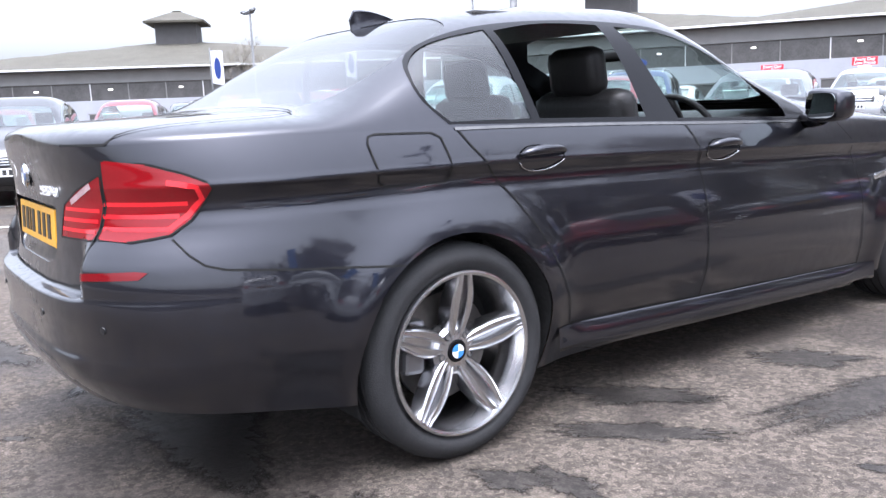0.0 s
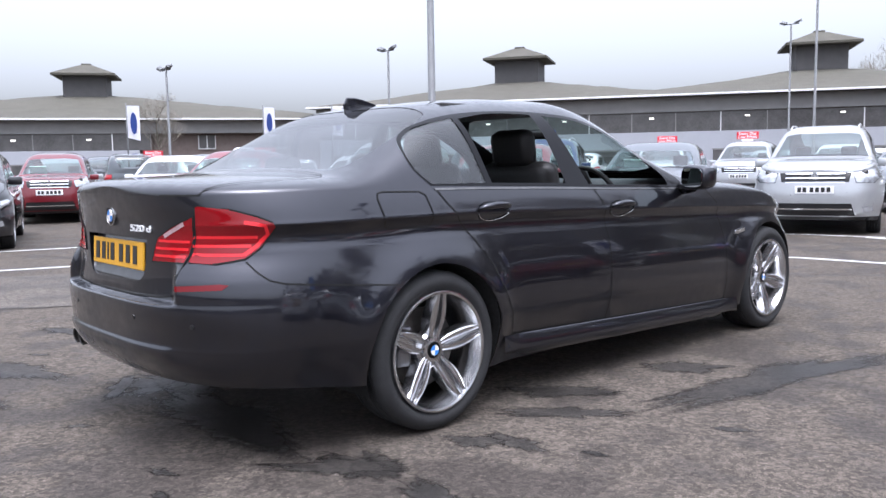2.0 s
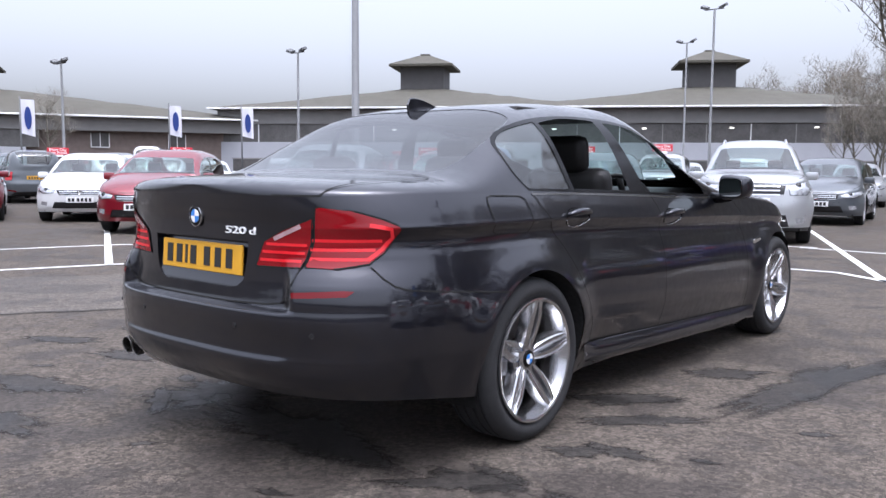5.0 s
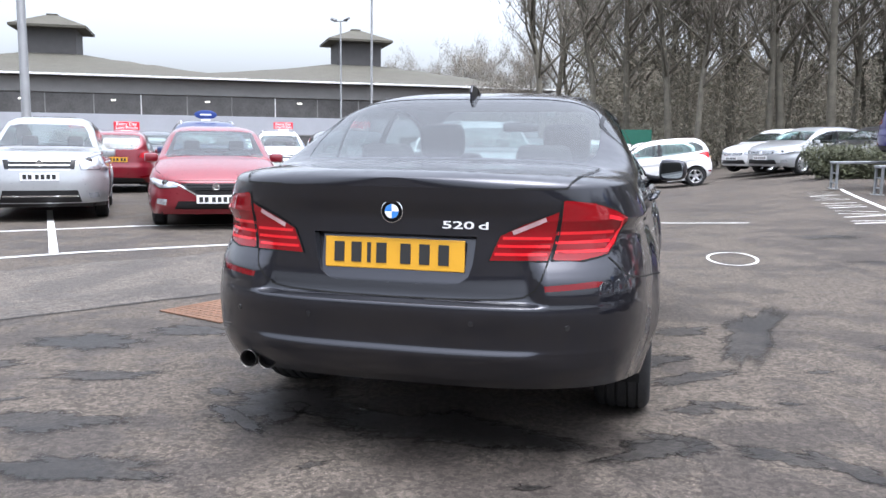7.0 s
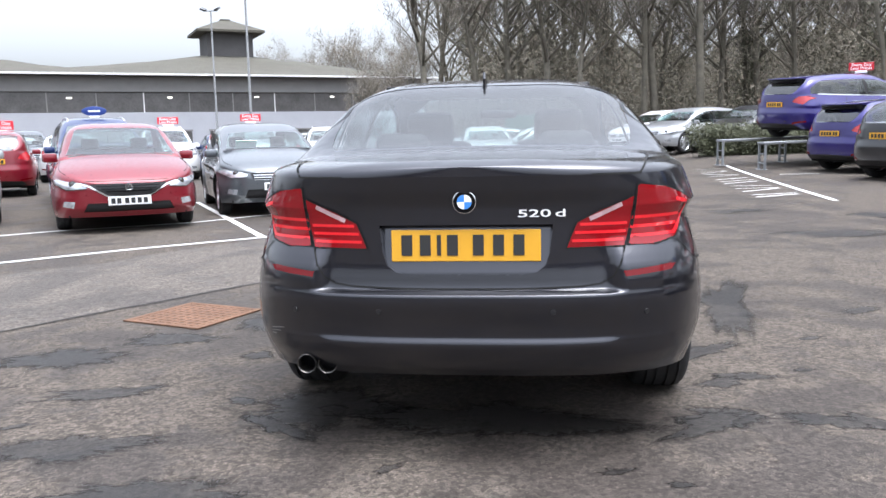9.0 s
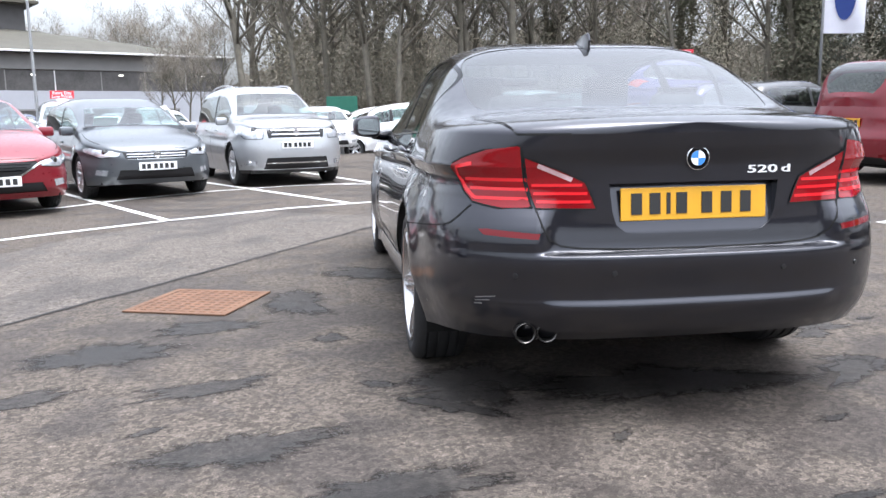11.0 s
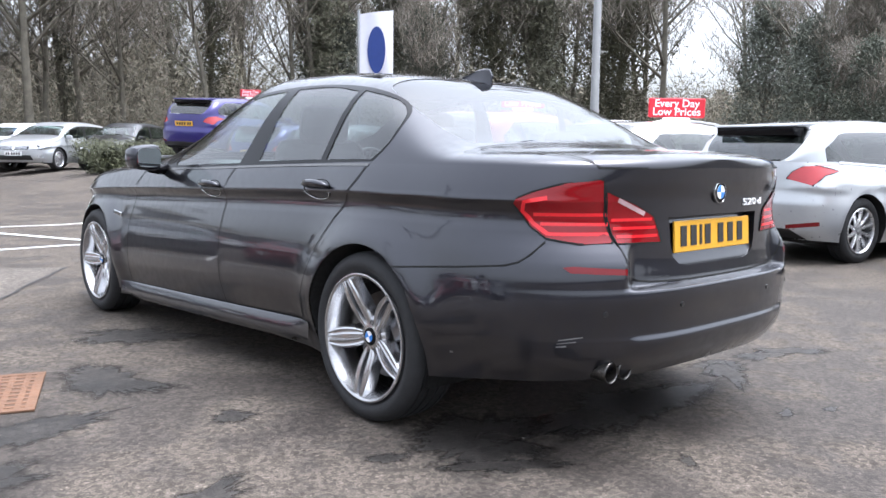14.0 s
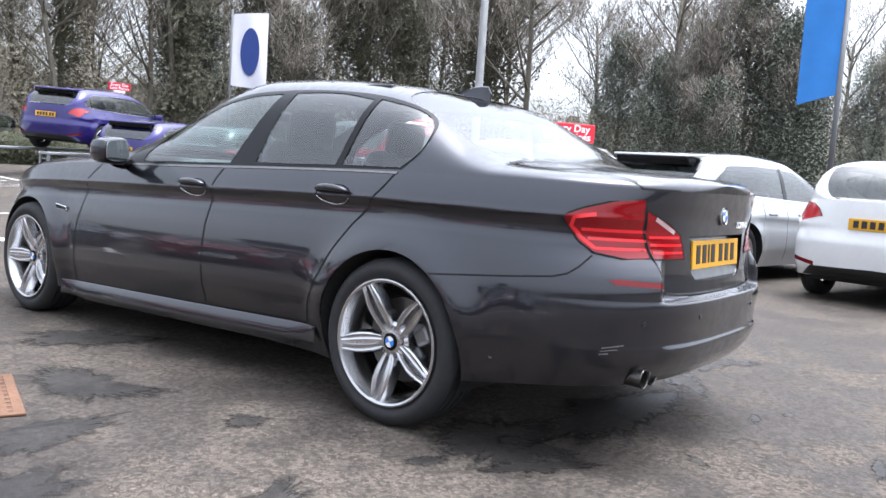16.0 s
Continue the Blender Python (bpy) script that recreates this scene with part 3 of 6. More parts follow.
    polys.append(("grille", back(gz, True)))
    polys.append(("intake", back([(-0.1, 0.29), (hw * 0.60, 0.29), (hw * 0.54, min(z0 - 0.30, 0.47)), (-0.1, min(z0 - 0.30, 0.47))], True)))
    if kind == "suv":
        polys.append(("skirt", back([(-0.1, 0.20), (hw * 0.975, 0.20), (hw * 0.965, 0.275), (-0.1, 0.275)], True)))
    polys.append(("fog_lamp", back([(hw * 0.72, 0.34), (hw * 0.86, 0.36), (hw * 0.84, 0.43), (hw * 0.70, 0.42)], True)))
    zt = belt - 0.05
    if kind == "saloon":
        polys.append(("tail_light", back([(hw * 0.45, zt - 0.13), (hw * 0.42, zt - 0.03), (hw * 0.93, zt + 0.01), (hw * 0.97, zt - 0.06), (hw * 0.90, zt - 0.15)], False)))
    elif kind == "suv" or kind == "van":
        polys.append(("tail_light", back([(hw * 0.74, zt - 0.24), (hw * 0.70, zt + 0.02), (hw * 0.95, zt + 0.03), (hw * 0.97, zt - 0.1), (hw * 0.93, zt - 0.24)], False)))
    else:
        flank_ = [skin.low_at(y, q) for y, q in dense([(-rear + 0.24, zt + 0.115), (-rear + 0.50, zt + 0.060), (-rear + 0.30, zt + 0.015), (-rear + 0.17, zt - 0.085)], 0.06, False)]
        polys.append(("tail_light", [skin.low_back(hw * x, q) for x, q in ((0.58, zt - 0.02), (0.63, zt + 0.05), (0.72, zt + 0.105), (0.90, zt + 0.125))] + flank_ + [skin.low_back(hw * 0.84, zt - 0.085)]))
    polys.append(("rear_reflector", back([(hw * 0.62, 0.36), (hw * 0.90, 0.40), (hw * 0.90, 0.44), (hw * 0.62, 0.40)], False)))
    polys.append(("bumper_trim", back([(-0.1, 0.24), (hw * 0.78, 0.26), (hw * 0.66, 0.36), (-0.1, 0.38)], False)))
    us = spaced(0, 1, 14) + spaced(1, 2, 34)[1:] + spaced(2, 3, 14)[1:]
    low = cut_sheet(us, spaced(0, 1, 14), polys)
    # glass above the shoulder
    t_ws = {"hatch": (.735, .61), "suv": (.735, .61), "saloon": (.755, .60), "van": (.885, .80)}[kind]
    t_rw = {"hatch": (.022, .095), "suv": (.018, .075), "saloon": (.15, .315), "van": (.0, .001)}[kind]
    t_sw = {"hatch": (.085, .70), "suv": (.07, .70), "saloon": (.22, .72), "van": (.62, .86)}[kind]
    up = []
    edge = lambda t, k: (skin.top_plan(k * (skin.low(skin.top_plan(0, yy(t))[0], 1).x), yy(t)))

    def window(t0, t1, k0, k1):
        n = 5
        pts = [skin.top_plan(-0.1, yy(t0 + (t1 - t0) * i / n)) for i in range(n + 1)]
        pts = [(p[0], 1.1) for p in pts]
        side = []
        for i in range(n + 1):
            t = t0 + (t1 - t0) * i / n
            a = skin.top_plan(0, yy(t))[0]
            side.append((a, k0 + (k1 - k0) * i / n))
        return pts + side[::-1]
    up.append(("windscreen", window(t_ws[0], t_ws[1], 0.50, 0.55)))
    if kind != "van":
        up.append(("rear_window", window(t_rw[0], t_rw[1], 0.50, 0.54)))
    n = 16
    lower, upper = [], []
    for i in range(n + 1):
        y = yy(t_sw[0] + (t_sw[1] - t_sw[0]) * i / n)
        a = skin.top_plan(0, y)[0]
        e, zr = skin.low(a, 1).z, skin.zr(y)
        p0 = skin.solve(lambda q: skin.top(a, q).z, 0, 1, min(e + 0.02, zr - 0.01))
        rise = 0.41 if i > 1 else (0.26 + 0.09 * i if kind != "saloon" else 0.10 + 0.16 * i)
        lower.append((a, p0))
        upper.append((a, max(rise, p0 + 0.004)))
    side = lower + upper[::-1]
    up.append(("side_window", side))
    top = cut_sheet(us, spaced(0, 1, 12), up)
    car = tagged(new(name), label, category, kind="thing")
    car.matrix_basis = stand(at[0], at[1], z) @ Matrix.Rotation(radians(heading), 4, "Z") @ Matrix.Rotation(radians(lean_pitch), 4, "X")
    body = part("body", skin_mesh(skin.low, low["body"]), colour, car)
    part("upper_body", skin_mesh(skin.top, top["body"]), colour, car)
    for key, m in (("grille", BLACK_TRIM), ("intake", BLACK_TRIM), ("bumper_trim", BLACK_TRIM), ("skirt", BLACK_TRIM)):
        if key in low:
            part(key, skin_mesh(skin.low, low[key], sink=-0.012), m, car)
    for key, m in (("headlight", HEADLAMP), ("tail_light", TAIL_RED), ("fog_lamp", HEADLAMP), ("rear_reflector", RED_DEEP)):
        for side_ in (1, -1):
            if key in low:
                part(key, skin_mesh(skin.low, low[key], (side_,), sink=0.002), m, car)
    for key, m in (("windscreen", GLASS_CLEAR), ("rear_window", GLASS_PRIVACY if spoiler else GLASS_DARK)):
        if key in top:
            part(key, skin_mesh(skin.top, top[key]), m, car).visible_shadow = False
    for side_ in (1, -1):
        part("side_window", skin_mesh(skin.top, top["side_window"], (side_,)), tint, car).visible_shadow = False
        ym = yy(0.43 if kind != "van" else 0.7)
        a = skin.top_plan(0, ym)[0]
        part("door_pillar", ribbon(skin.top, [(a + 0.02 * (1 - q), q * 0.40 + 0.02) for q in spaced(0, 1, 5)], 0.09, 0.003, sides=(side_,)), BLACK_TRIM, car)
        for t in (0.30, 0.43, 0.70):
            if kind == "van" and t < 0.5:
                continue
            line = [skin.low_at(yy(t) - (0.10 if t < 0.4 else 0) * (1 - q), 0.28 + (skin.zb(yy(t)) - 0.30) * q) for q in spaced(0, 1, 8)]
            part("door_joint", ribbon(skin.low, line, 0.010, 0.0015, sides=(side_,)), GAP, car)
        for t in (0.34, 0.52):
            if kind == "van" and t < 0.5:
                continue
            a, v = skin.low_at(yy(t), belt - 0.12)
            p = skin.low(a, v)
            part("door_handle", bm_box(0.03, 0.19, 0.03, Matrix.Translation((side_ * (p.x + 0.008), p.y, p.z)), 0.01), colour, car)
        a = skin.top_plan(0, yy(0.685 if kind != "van" else 0.86))[0]
        e = skin.low(a, 1)
        bm = bm_box(0.20, 0.10, 0.13, Matrix.Translation((side_ * (e.x + 0.10), e.y, e.z + 0.06)) @ Matrix.Rotation(side_ * 0.15, 4, "Z"), 0.035)
        bm = bm_box(0.10, 0.05, 0.03, Matrix.Translation((side_ * (e.x + 0.0), e.y, e.z + 0.02)), 0.01, bm)
        part("wing_mirror", smooth_bm(bm), colour, car)
        if rails:
            ln = [skin.top(skin.top_plan(0, yy(t))[0], 0.56) for t in spaced(.14, .56, 8)]
            part("roof_rail", bm_tube([(side_ * q.x, q.y, q.z + (0.035 if 0 < i < 8 else 0.0)) for i, q in enumerate(ln)], 0.014, 8), ALLOY, car)
        for yw in (0, base):
            a, v = skin.low_at(yw, wheel_r + 0.12)
            small_wheel(car, side_ * (hw - 0.125), yw, side_, wheel_r, style)
    for c in (0, base):
        for side_ in (1, -1):
            part("wheel_well", well_mesh(skin, c, wheel_r + 0.04, 0.3, side_), HUB_DARK, car)
    # plain dark slab added under the body to block light from below
    part("floor_pan", bm_box(W * 0.80, L - 0.5, 0.30, Matrix.Translation((0, front - L / 2, 0.36)), 0.03), HUB_DARK, car)
    # cabin: seats and dashboard show through the glass
    ys = yy(0.48)
    for sx in (-0.36, 0.36):
        bm = bm_box(0.46, 0.14, 0.62, Matrix.Translation((sx, ys - 0.15, belt - 0.18)) @ Matrix.Rotation(0.2, 4, "X"), 0.05)
        bm = bm_box(0.26, 0.10, 0.18, Matrix.Translation((sx, ys - 0.25, belt + 0.22)) @ Matrix.Rotation(0.2, 4, "X"), 0.04, bm)
        part("front_seat", smooth_bm(bm), SEAT_MAT, car)
    if kind != "van":
        part("rear_seat", smooth_bm(bm_box(1.25, 0.18, 0.55, Matrix.Translation((0, yy(0.27), belt - 0.22)) @ Matrix.Rotation(0.25, 4, "X"), 0.06)), SEAT_MAT, car)
    part("dashboard", smooth_bm(bm_box(W * 0.78, 0.45, 0.28, Matrix.Translation((0, yy(t_ws[0]) - 0.32, belt - 0.18)), 0.08)), SEAT_MAT, car)
    # plates
    for end, m, on in ((-1, YELLOW, True), (1, WHITE_PLATE, plate_front)):
        if not on:
            continue
        zp = (z0 - (0.255 if kind != "suv" else 0.30) if grille == "wide" else z0 - 0.275) if end > 0 else (0.80 if kind != "saloon" else 0.78)
        yp = skin.low(*skin.low_back(0.0, zp, end > 0)).y
        holder = part("number_plate", bm_box(0.52, 0.012, 0.111, Matrix.Translation((0, yp + end * 0.014, zp)), 0.003), m, car)
        for i, xq in enumerate((-0.19, -0.115, -0.04, 0.035, 0.13, 0.20)):
            part("plate_bar", bm_box(0.05, 0.003, 0.07, Matrix.Translation((xq, yp + end * 0.0215, zp)) ), PLATE_BLACK, holder)
    yb = skin.low(*skin.low_back(0.0, z0 - 0.10, True)).y
    part("front_badge", bm_lathe([(0.0, 0.055), (0.012, 0.052), (0.012, 0.038), (0.008, 0.034), (0.008, 0.001)], 24, axis="z", m=Matrix.Translation((0, yb - 0.002, z0 - 0.105)) @ Matrix.Rotation(-math.pi / 2, 4, "X")), CHROME, car)
    for side_ in (1, -1):
        for key, m in (("headlight", GAP), ("tail_light", GAP)):
            uv = dict(polys)[key]
            part(key + "_joint", ribbon(skin.low, uv + uv[:1], 0.009, 0.004, sides=(side_,)), m, car)
        lamp = skin.low(*skin.low_back(hw * 0.72, z0 - 0.055, True))
        part("lamp_lens", bm_lathe([(0.0, 0.046), (0.010, 0.044), (0.006, 0.036), (0.012, 0.012), (0.013, 0.0005)], 18, axis="z", m=Matrix.Translation((side_ * lamp.x, lamp.y - 0.002, lamp.z)) @ Matrix.Rotation(-math.pi / 2, 4, "X") @ Matrix.Rotation(side_ * 0.35, 4, "Y")), CHROME_DARK, car)
        line = [skin.top(*skin.top_plan(skin.low(skin.top_plan(0, yy(t))[0], 1).x * 0.93, yy(t))) for t in spaced(0.77, 0.93, 6)]
        part("bonnet_joint", bm_tube([(side_ * q.x, q.y, q.z) for q in line], 0.004, 5), GAP, car)
    part("cowl", ribbon(skin.top, [(skin.top_plan(0, yy(t_ws[0] + 0.006))[0], p) for p in spaced(0.46, 1.0, 12)], 0.05, 0.002, sides=(1, -1)), BLACK_TRIM, car)
    line = [skin.low_back(x, z0 - 0.02, True) for x in spaced(0.0, hw * 0.55, 8)]
    part("bonnet_edge", ribbon(skin.low, line, 0.008, 0.002, sides=(1, -1)), GAP, car)
    rows = 3
    for i in range(rows):
        zz = z0 - 0.155 + 0.035 * i if kind != "suv" else z0 - 0.195 + 0.065 * i
        line = [skin.low_back(x, zz, True) for x in spaced(0.0, hw * (0.44 if grille == "wide" else 0.30 + 0.06 * i), 6)]
        part("grille_bar", ribbon(skin.low, line, 0.012 if kind != "suv" else 0.020, 0.004, sides=(1, -1)), CHROME if grille == "wide" else BLACK_GLOSS, car)
    if kind == "suv":
        line = [skin.low_back(x, 0.385, True) for x in spaced(0.0, hw * 0.55, 8)]
        part("intake_bar", ribbon(skin.low, line, 0.022, 0.004, sides=(1, -1)), CHROME, car)
    if grille == "shield":
        line = [skin.low_back(x, q, True) for x, q in dense([(0.0, z0 - 0.235), (hw * 0.28, z0 - 0.215), (hw * 0.50, z0 - 0.09), (hw * 0.62, z0 - 0.05)], 0.05, False)]
        part("grille_trim", ribbon(skin.low, line, 0.022, 0.008, sides=(1, -1)), CHROME, car)
    if spoiler:
        q = skin.top(skin.top_plan(0, yy(0.14))[0], 1.0).z + 0.012
        # outlines in (y, z), drawn out across the roof
        across = Matrix.Translation((-0.50, 0, 0)) @ Matrix(((0, 0, 1, 0), (1, 0, 0, 0), (0, 1, 0, 0), (0, 0, 0, 1)))
        wing = part("roof_spoiler", bm_prism([(yy(0.17), q - 0.004), (yy(0.048), q - 0.035), (yy(0.045), q - 0.060), (yy(0.13), q - 0.075)], 1.00, across, 0.010), colour, car)
        for side_ in (1, -1):
            part("window_trim", ribbon(skin.top, lower[1:], 0.020, 0.004, sides=(side_,)), CHROME, car)
        part("spoiler_underside", bm_prism([(yy(0.049), q - 0.062), (yy(0.052), q - 0.150), (yy(0.085), q - 0.165), (yy(0.13), q - 0.078)], 0.94, Matrix.Translation((0.03, 0, 0)) @ across, 0.010), BLACK_GLOSS, wing, "gloss black spoiler underside")
    if side_strip:
        line = [skin.low_at(yy(t), 0.30) for t in spaced(.26, .70, 10)]
        part("sill_strip", ribbon(skin.low, line, 0.05, 0.004, sides=(1, -1)), BLACK_TRIM, car)
    if sticker is not None:
        y = yy(t_ws[0] * 0.55 + t_ws[1] * 0.45)
        q = skin.top(*skin.top_plan(0.35, y))
        part("price_card", bm_box(0.34, 0.01, 0.24, Matrix.Translation((0.32, q.y - 0.10, q.z - 0.06)) @ Matrix.Rotation(-0.9, 4, "X")), sticker, car)
    return car




# ---- the dark grey saloon ----
WR = 0.338
HERO = Skin(
    yr=curve_of((0.20, -0.90), (0.30, -0.968), (0.355, -1.018), (0.395, -1.040), (0.438, -1.0515), (0.446, -1.0505), (0.466, -1.0425), (0.49, -1.043), (0.588, -1.052), (0.606, -1.0505), (0.6145, -1.046), (0.6195, -1.020), (0.626, -1.003), (0.66, -0.996), (0.72, -0.989), (0.90, -0.985), (0.97, -0.998), (1.06, -1.008)),
    yf=curve_of((0.2, 3.70), (0.35, 3.78), (0.5, 3.80), (0.65, 3.775), (0.75, 3.70), (0.9, 3.5)),
    yc_r=-0.30, yc_f=2.95, nr=3.2, nf=2.6, zref=0.7,
    zbot=curve_of((-1.06, 0.318), (-0.75, 0.30), (-0.4, 0.26), (0.3, 0.20), (2.7, 0.20), (3.8, 0.22)),
    zb=curve_of((-1.02, 1.015), (-0.6, 1.02), (0, 1.018), (0.7, 1.003), (1.35, 0.98), (2.3, 0.95), (2.9, 0.90), (3.4, 0.80), (3.75, 0.70)),
    zc=curve_of((-1.02, 0.905), (0, 0.905), (0.5, 0.895), (1.4, 0.868), (2.4, 0.835), (3.0, 0.81), (3.6, 0.74)),
    w=curve_of((-1.0, 0.845), (-0.3, 0.862), (0.0, 0.868), (0.5, 0.850), (1.4, 0.858), (2.4, 0.858), (2.97, 0.862), (3.5, 0.83)),
    prof=curve_of((-0.72, -0.05), (-0.56, -0.004), (-0.50, 0.014), (-0.44, 0.028), (-0.38, 0.032), (-0.28, 0.026), (-0.19, 0.011), (-0.10, -0.013), (-0.062, -0.0245), (-0.045, -0.025), (-0.008, -0.007), (0, 0.0), (0.02, -0.006), (0.07, -0.024), (0.12, -0.046), (0.2, -0.09)),
    zr=curve_of((-1.03, 1.03), (-0.99, 1.055), (-0.93, 1.072), (-0.6, 1.088), (-0.40, 1.098), (-0.30, 1.128), (-0.05, 1.262), (0.2, 1.382), (0.32, 1.411), (0.5, 1.433), (0.8, 1.453), (1.15, 1.458), (1.4, 1.432), (1.6, 1.378), (1.85, 1.265), (2.1, 1.135), (2.25, 1.062), (2.4, 1.035), (2.62, 1.015), (3.0, 0.98), (3.4, 0.90), (3.7, 0.78), (3.8, 0.70)),
    m=curve_of((-0.9, 2.6), (-0.42, 2.9), (-0.1, 4.0), (0.2, 5.0), (1.2, 5.0), (1.5, 3.6), (1.8, 2.4), (2.2, 2.1), (2.7, 2.4)), lean=0.43, wheels=(0, 2.968), wr=WR, arch=0.372, flare=0.028,
    ledge=curve_of((0.395, 0.0), (0.44, -0.008), (0.466, 0.0), (0.60, 0.0), (0.606, 0.0), (0.6145, 0.003), (0.6195, 0.028), (0.626, 0.044), (0.66, 0.050), (0.695, 0.050), (0.735, 0.034), (0.775, 0.010), (0.80, 0.0)))
S = HERO
side_pts = lambda pts, step=0.035, closed=True: [S.low_at(y, z) for y, z in dense(pts, step, closed)]
back_pts = lambda pts, step=0.03, closed=True: [S.low_back(x, z) for x, z in dense(pts, step, closed)]

# outlines on wings, doors and bumper
lamp_a = [S.low_back(x, z) for x, z in dense([(0.556, 0.772), (0.577, 0.86), (0.590, 0.978)], 0.03, False)]
lamp_tip = [S.low_at(y, z) for y, z in dense([(-0.83, 0.964), (-0.76, 0.938), (-0.718, 0.916), (-0.706, 0.897), (-0.716, 0.868), (-0.752, 0.820), (-0.80, 0.785), (-0.88, 0.768)], 0.03, False)]
BOOT_LAMP = [(0.345, 0.765), (0.362, 0.81), (0.382, 0.855), (0.46, 0.895), (0.578, 0.940), (0.569, 0.86), (0.546, 0.768)]
RECESS = [(-0.1, 0.676), (0.20, 0.676), (0.245, 0.684), (0.276, 0.708), (0.290, 0.75), (0.302, 0.848), (-0.1, 0.850)]
low_polys = [
    ("hole", arch_poly(S, 0, 0.372)), ("hole", arch_poly(S, 2.968, 0.372)),
    ("tail_light", lamp_a + lamp_tip),
    ("boot_light", back_pts(BOOT_LAMP)),
    ("reflector", back_pts([(0.545, 0.669), (0.540, 0.688), (0.700, 0.700), (0.728, 0.697), (0.712, 0.679)])),
    ("plate_recess", back_pts(RECESS)),
    ("headlight", [S.low_back(x, z, True) for x, z in dense([(0.45, 0.56), (0.42, 0.66), (0.78, 0.72), (0.80, 0.66), (0.70, 0.58)], 0.05)]),
    ("grille", [S.low_back(x, z, True) for x, z in dense([(0.04, 0.52), (0.03, 0.66), (0.36, 0.67), (0.36, 0.54)], 0.05)]),
]
us = spaced(0, 1, 64) + spaced(1, 2, 90)[1:] + spaced(2, 3, 30)[1:]
low = cut_sheet(us, spaced(0, 0.15, 7) + spaced(0.15, 0.23, 10)[1:] + spaced(0.23, 0.41, 8)[1:] + spaced(0.41, 0.47, 16)[1:] + spaced(0.47, 0.72, 12)[1:] + spaced(0.72, 1, 26)[1:], low_polys)

# glass outlines: one long window band that turns up behind the rear door
quarter = rounded([(0.036, 1.034), (-0.032, 1.094), (-0.048, 1.152), (-0.016, 1.216), (0.096, 1.279), (0.322, 1.325)], 4, False) + [(0.345, 1.20), (0.375, 1.030)]
rear_door = [(0.415, 1.029), (0.385, 1.20)] + rounded([(0.362, 1.322), (0.55, 1.350), (0.72, 1.358), (0.885, 1.356)], 3, False) + [(0.912, 1.20), (0.940, 1.014)]
front_door = [(1.12, 1.003), (1.038, 1.20)] + rounded([(0.974, 1.352), (1.18, 1.338), (1.40, 1.290), (1.60, 1.208), (1.76, 1.112), (1.84, 1.036), (1.85, 0.980)], 3, False)
frame_band = rounded([(0.025, 1.026), (-0.042, 1.092), (-0.058, 1.155), (-0.025, 1.222), (0.09, 1.286), (0.30, 1.336), (0.60, 1.366), (0.93, 1.371), (1.22, 1.350), (1.45, 1.295), (1.68, 1.195), (1.90, 1.075), (1.99, 1.020)], 3, False) + [(2.03, 0.962), (1.35, 0.983), (0.7, 1.006)]
top_side = lambda pts, step=0.05: [S.top_side(y, z) for y, z in dense(pts, step)]
rw = lambda t: [(S.top_plan(0, y)[0], p) for y, p in t]
rear_glass = rw([(-0.345, 1.2)] + rounded([(-0.345, 0.75), (-0.343, 0.60), (-0.325, 0.52), (-0.20, 0.490), (0.0, 0.485), (0.17, 0.495), (0.215, 0.54), (0.226, 0.65), (0.228, 0.8)], 4, False) + [(0.228, 1.2)])
wind_glass = rw([(2.27, 1.2), (2.25, 0.75), (2.15, 0.56), (1.85, 0.48), (1.60, 0.50), (1.50, 0.60), (1.49, 1.2)])
top_polys = [("quarter_glass", top_side(quarter)), ("rear_door_glass", top_side(rear_door)), ("front_door_glass", top_side(front_door)),
             ("window_frame", top_side(frame_band)), ("rear_window", rear_glass), ("windscreen", wind_glass)]
top = cut_sheet(us, spaced(0, 1, 30), top_polys)

saloon = tagged(new("saloon_car"), "dark grey metallic four-door saloon car, wet, standing on asphalt", "car", kind="thing")
part("body", skin_mesh(S.low, low["body"]), PAINT_HERO, saloon)
part("upper_body", skin_mesh(S.top, top["body"]), PAINT_HERO, saloon)


def recess_skin(u, v):
    """The plate's recess: flush at its lower edge and deeper towards the top."""
    p = S.low(u, v)
    return p + Vector((0, 0.004 + 0.040 * min(max((p.z - 0.682) / 0.18, 0), 1), 0))


part("plate_recess", skin_mesh(recess_skin, low["plate_recess"]), PAINT_HERO, saloon)
for side in (1, -1):
    part("window_frame", skin_mesh(S.top, top["window_frame"], (side,), sink=0.001), BLACK_GLOSS, saloon, "gloss black window surround")
    part("quarter_window", skin_mesh(S.top, top["quarter_glass"], (side,), sink=-0.002), GLASS_DARK, saloon).visible_shadow = False
    if side < 0:
        for k in ("rear_door_glass", "front_door_glass"):
            part("door_window", skin_mesh(S.top, top[k], (side,), sink=-0.002), GLASS_DARK if k[0] == "r" else GLASS_CLEAR, saloon).visible_shadow = False
    for k in ("tail_light", "boot_light"):
        part(k, skin_mesh(S.low, low[k], (side,), sink=0.003), RED_LENS, saloon, "red glossy rear lamp")
    part("reflector", skin_mesh(S.low, low["reflector"], (side,), sink=0.002), RED_DEEP, saloon, "red bumper reflector")
    part("headlight", skin_mesh(S.low, low["headlight"], (side,)), HEADLAMP, saloon)
    part("grille", skin_mesh(S.low, low["grille"], (side,)), BLACK_TRIM, saloon)
for k, m in (("rear_window", GLASS_REAR), ("windscreen", GLASS_CLEAR)):
    part(k, skin_mesh(S.top, top[k], sink=-0.002), m, saloon).visible_shadow = False
for c in (0, 2.968):
    for side in (1, -1):
        part("wheel_well", well_mesh(S, c, 0.372, 0.32, side), HUB_DARK, saloon)
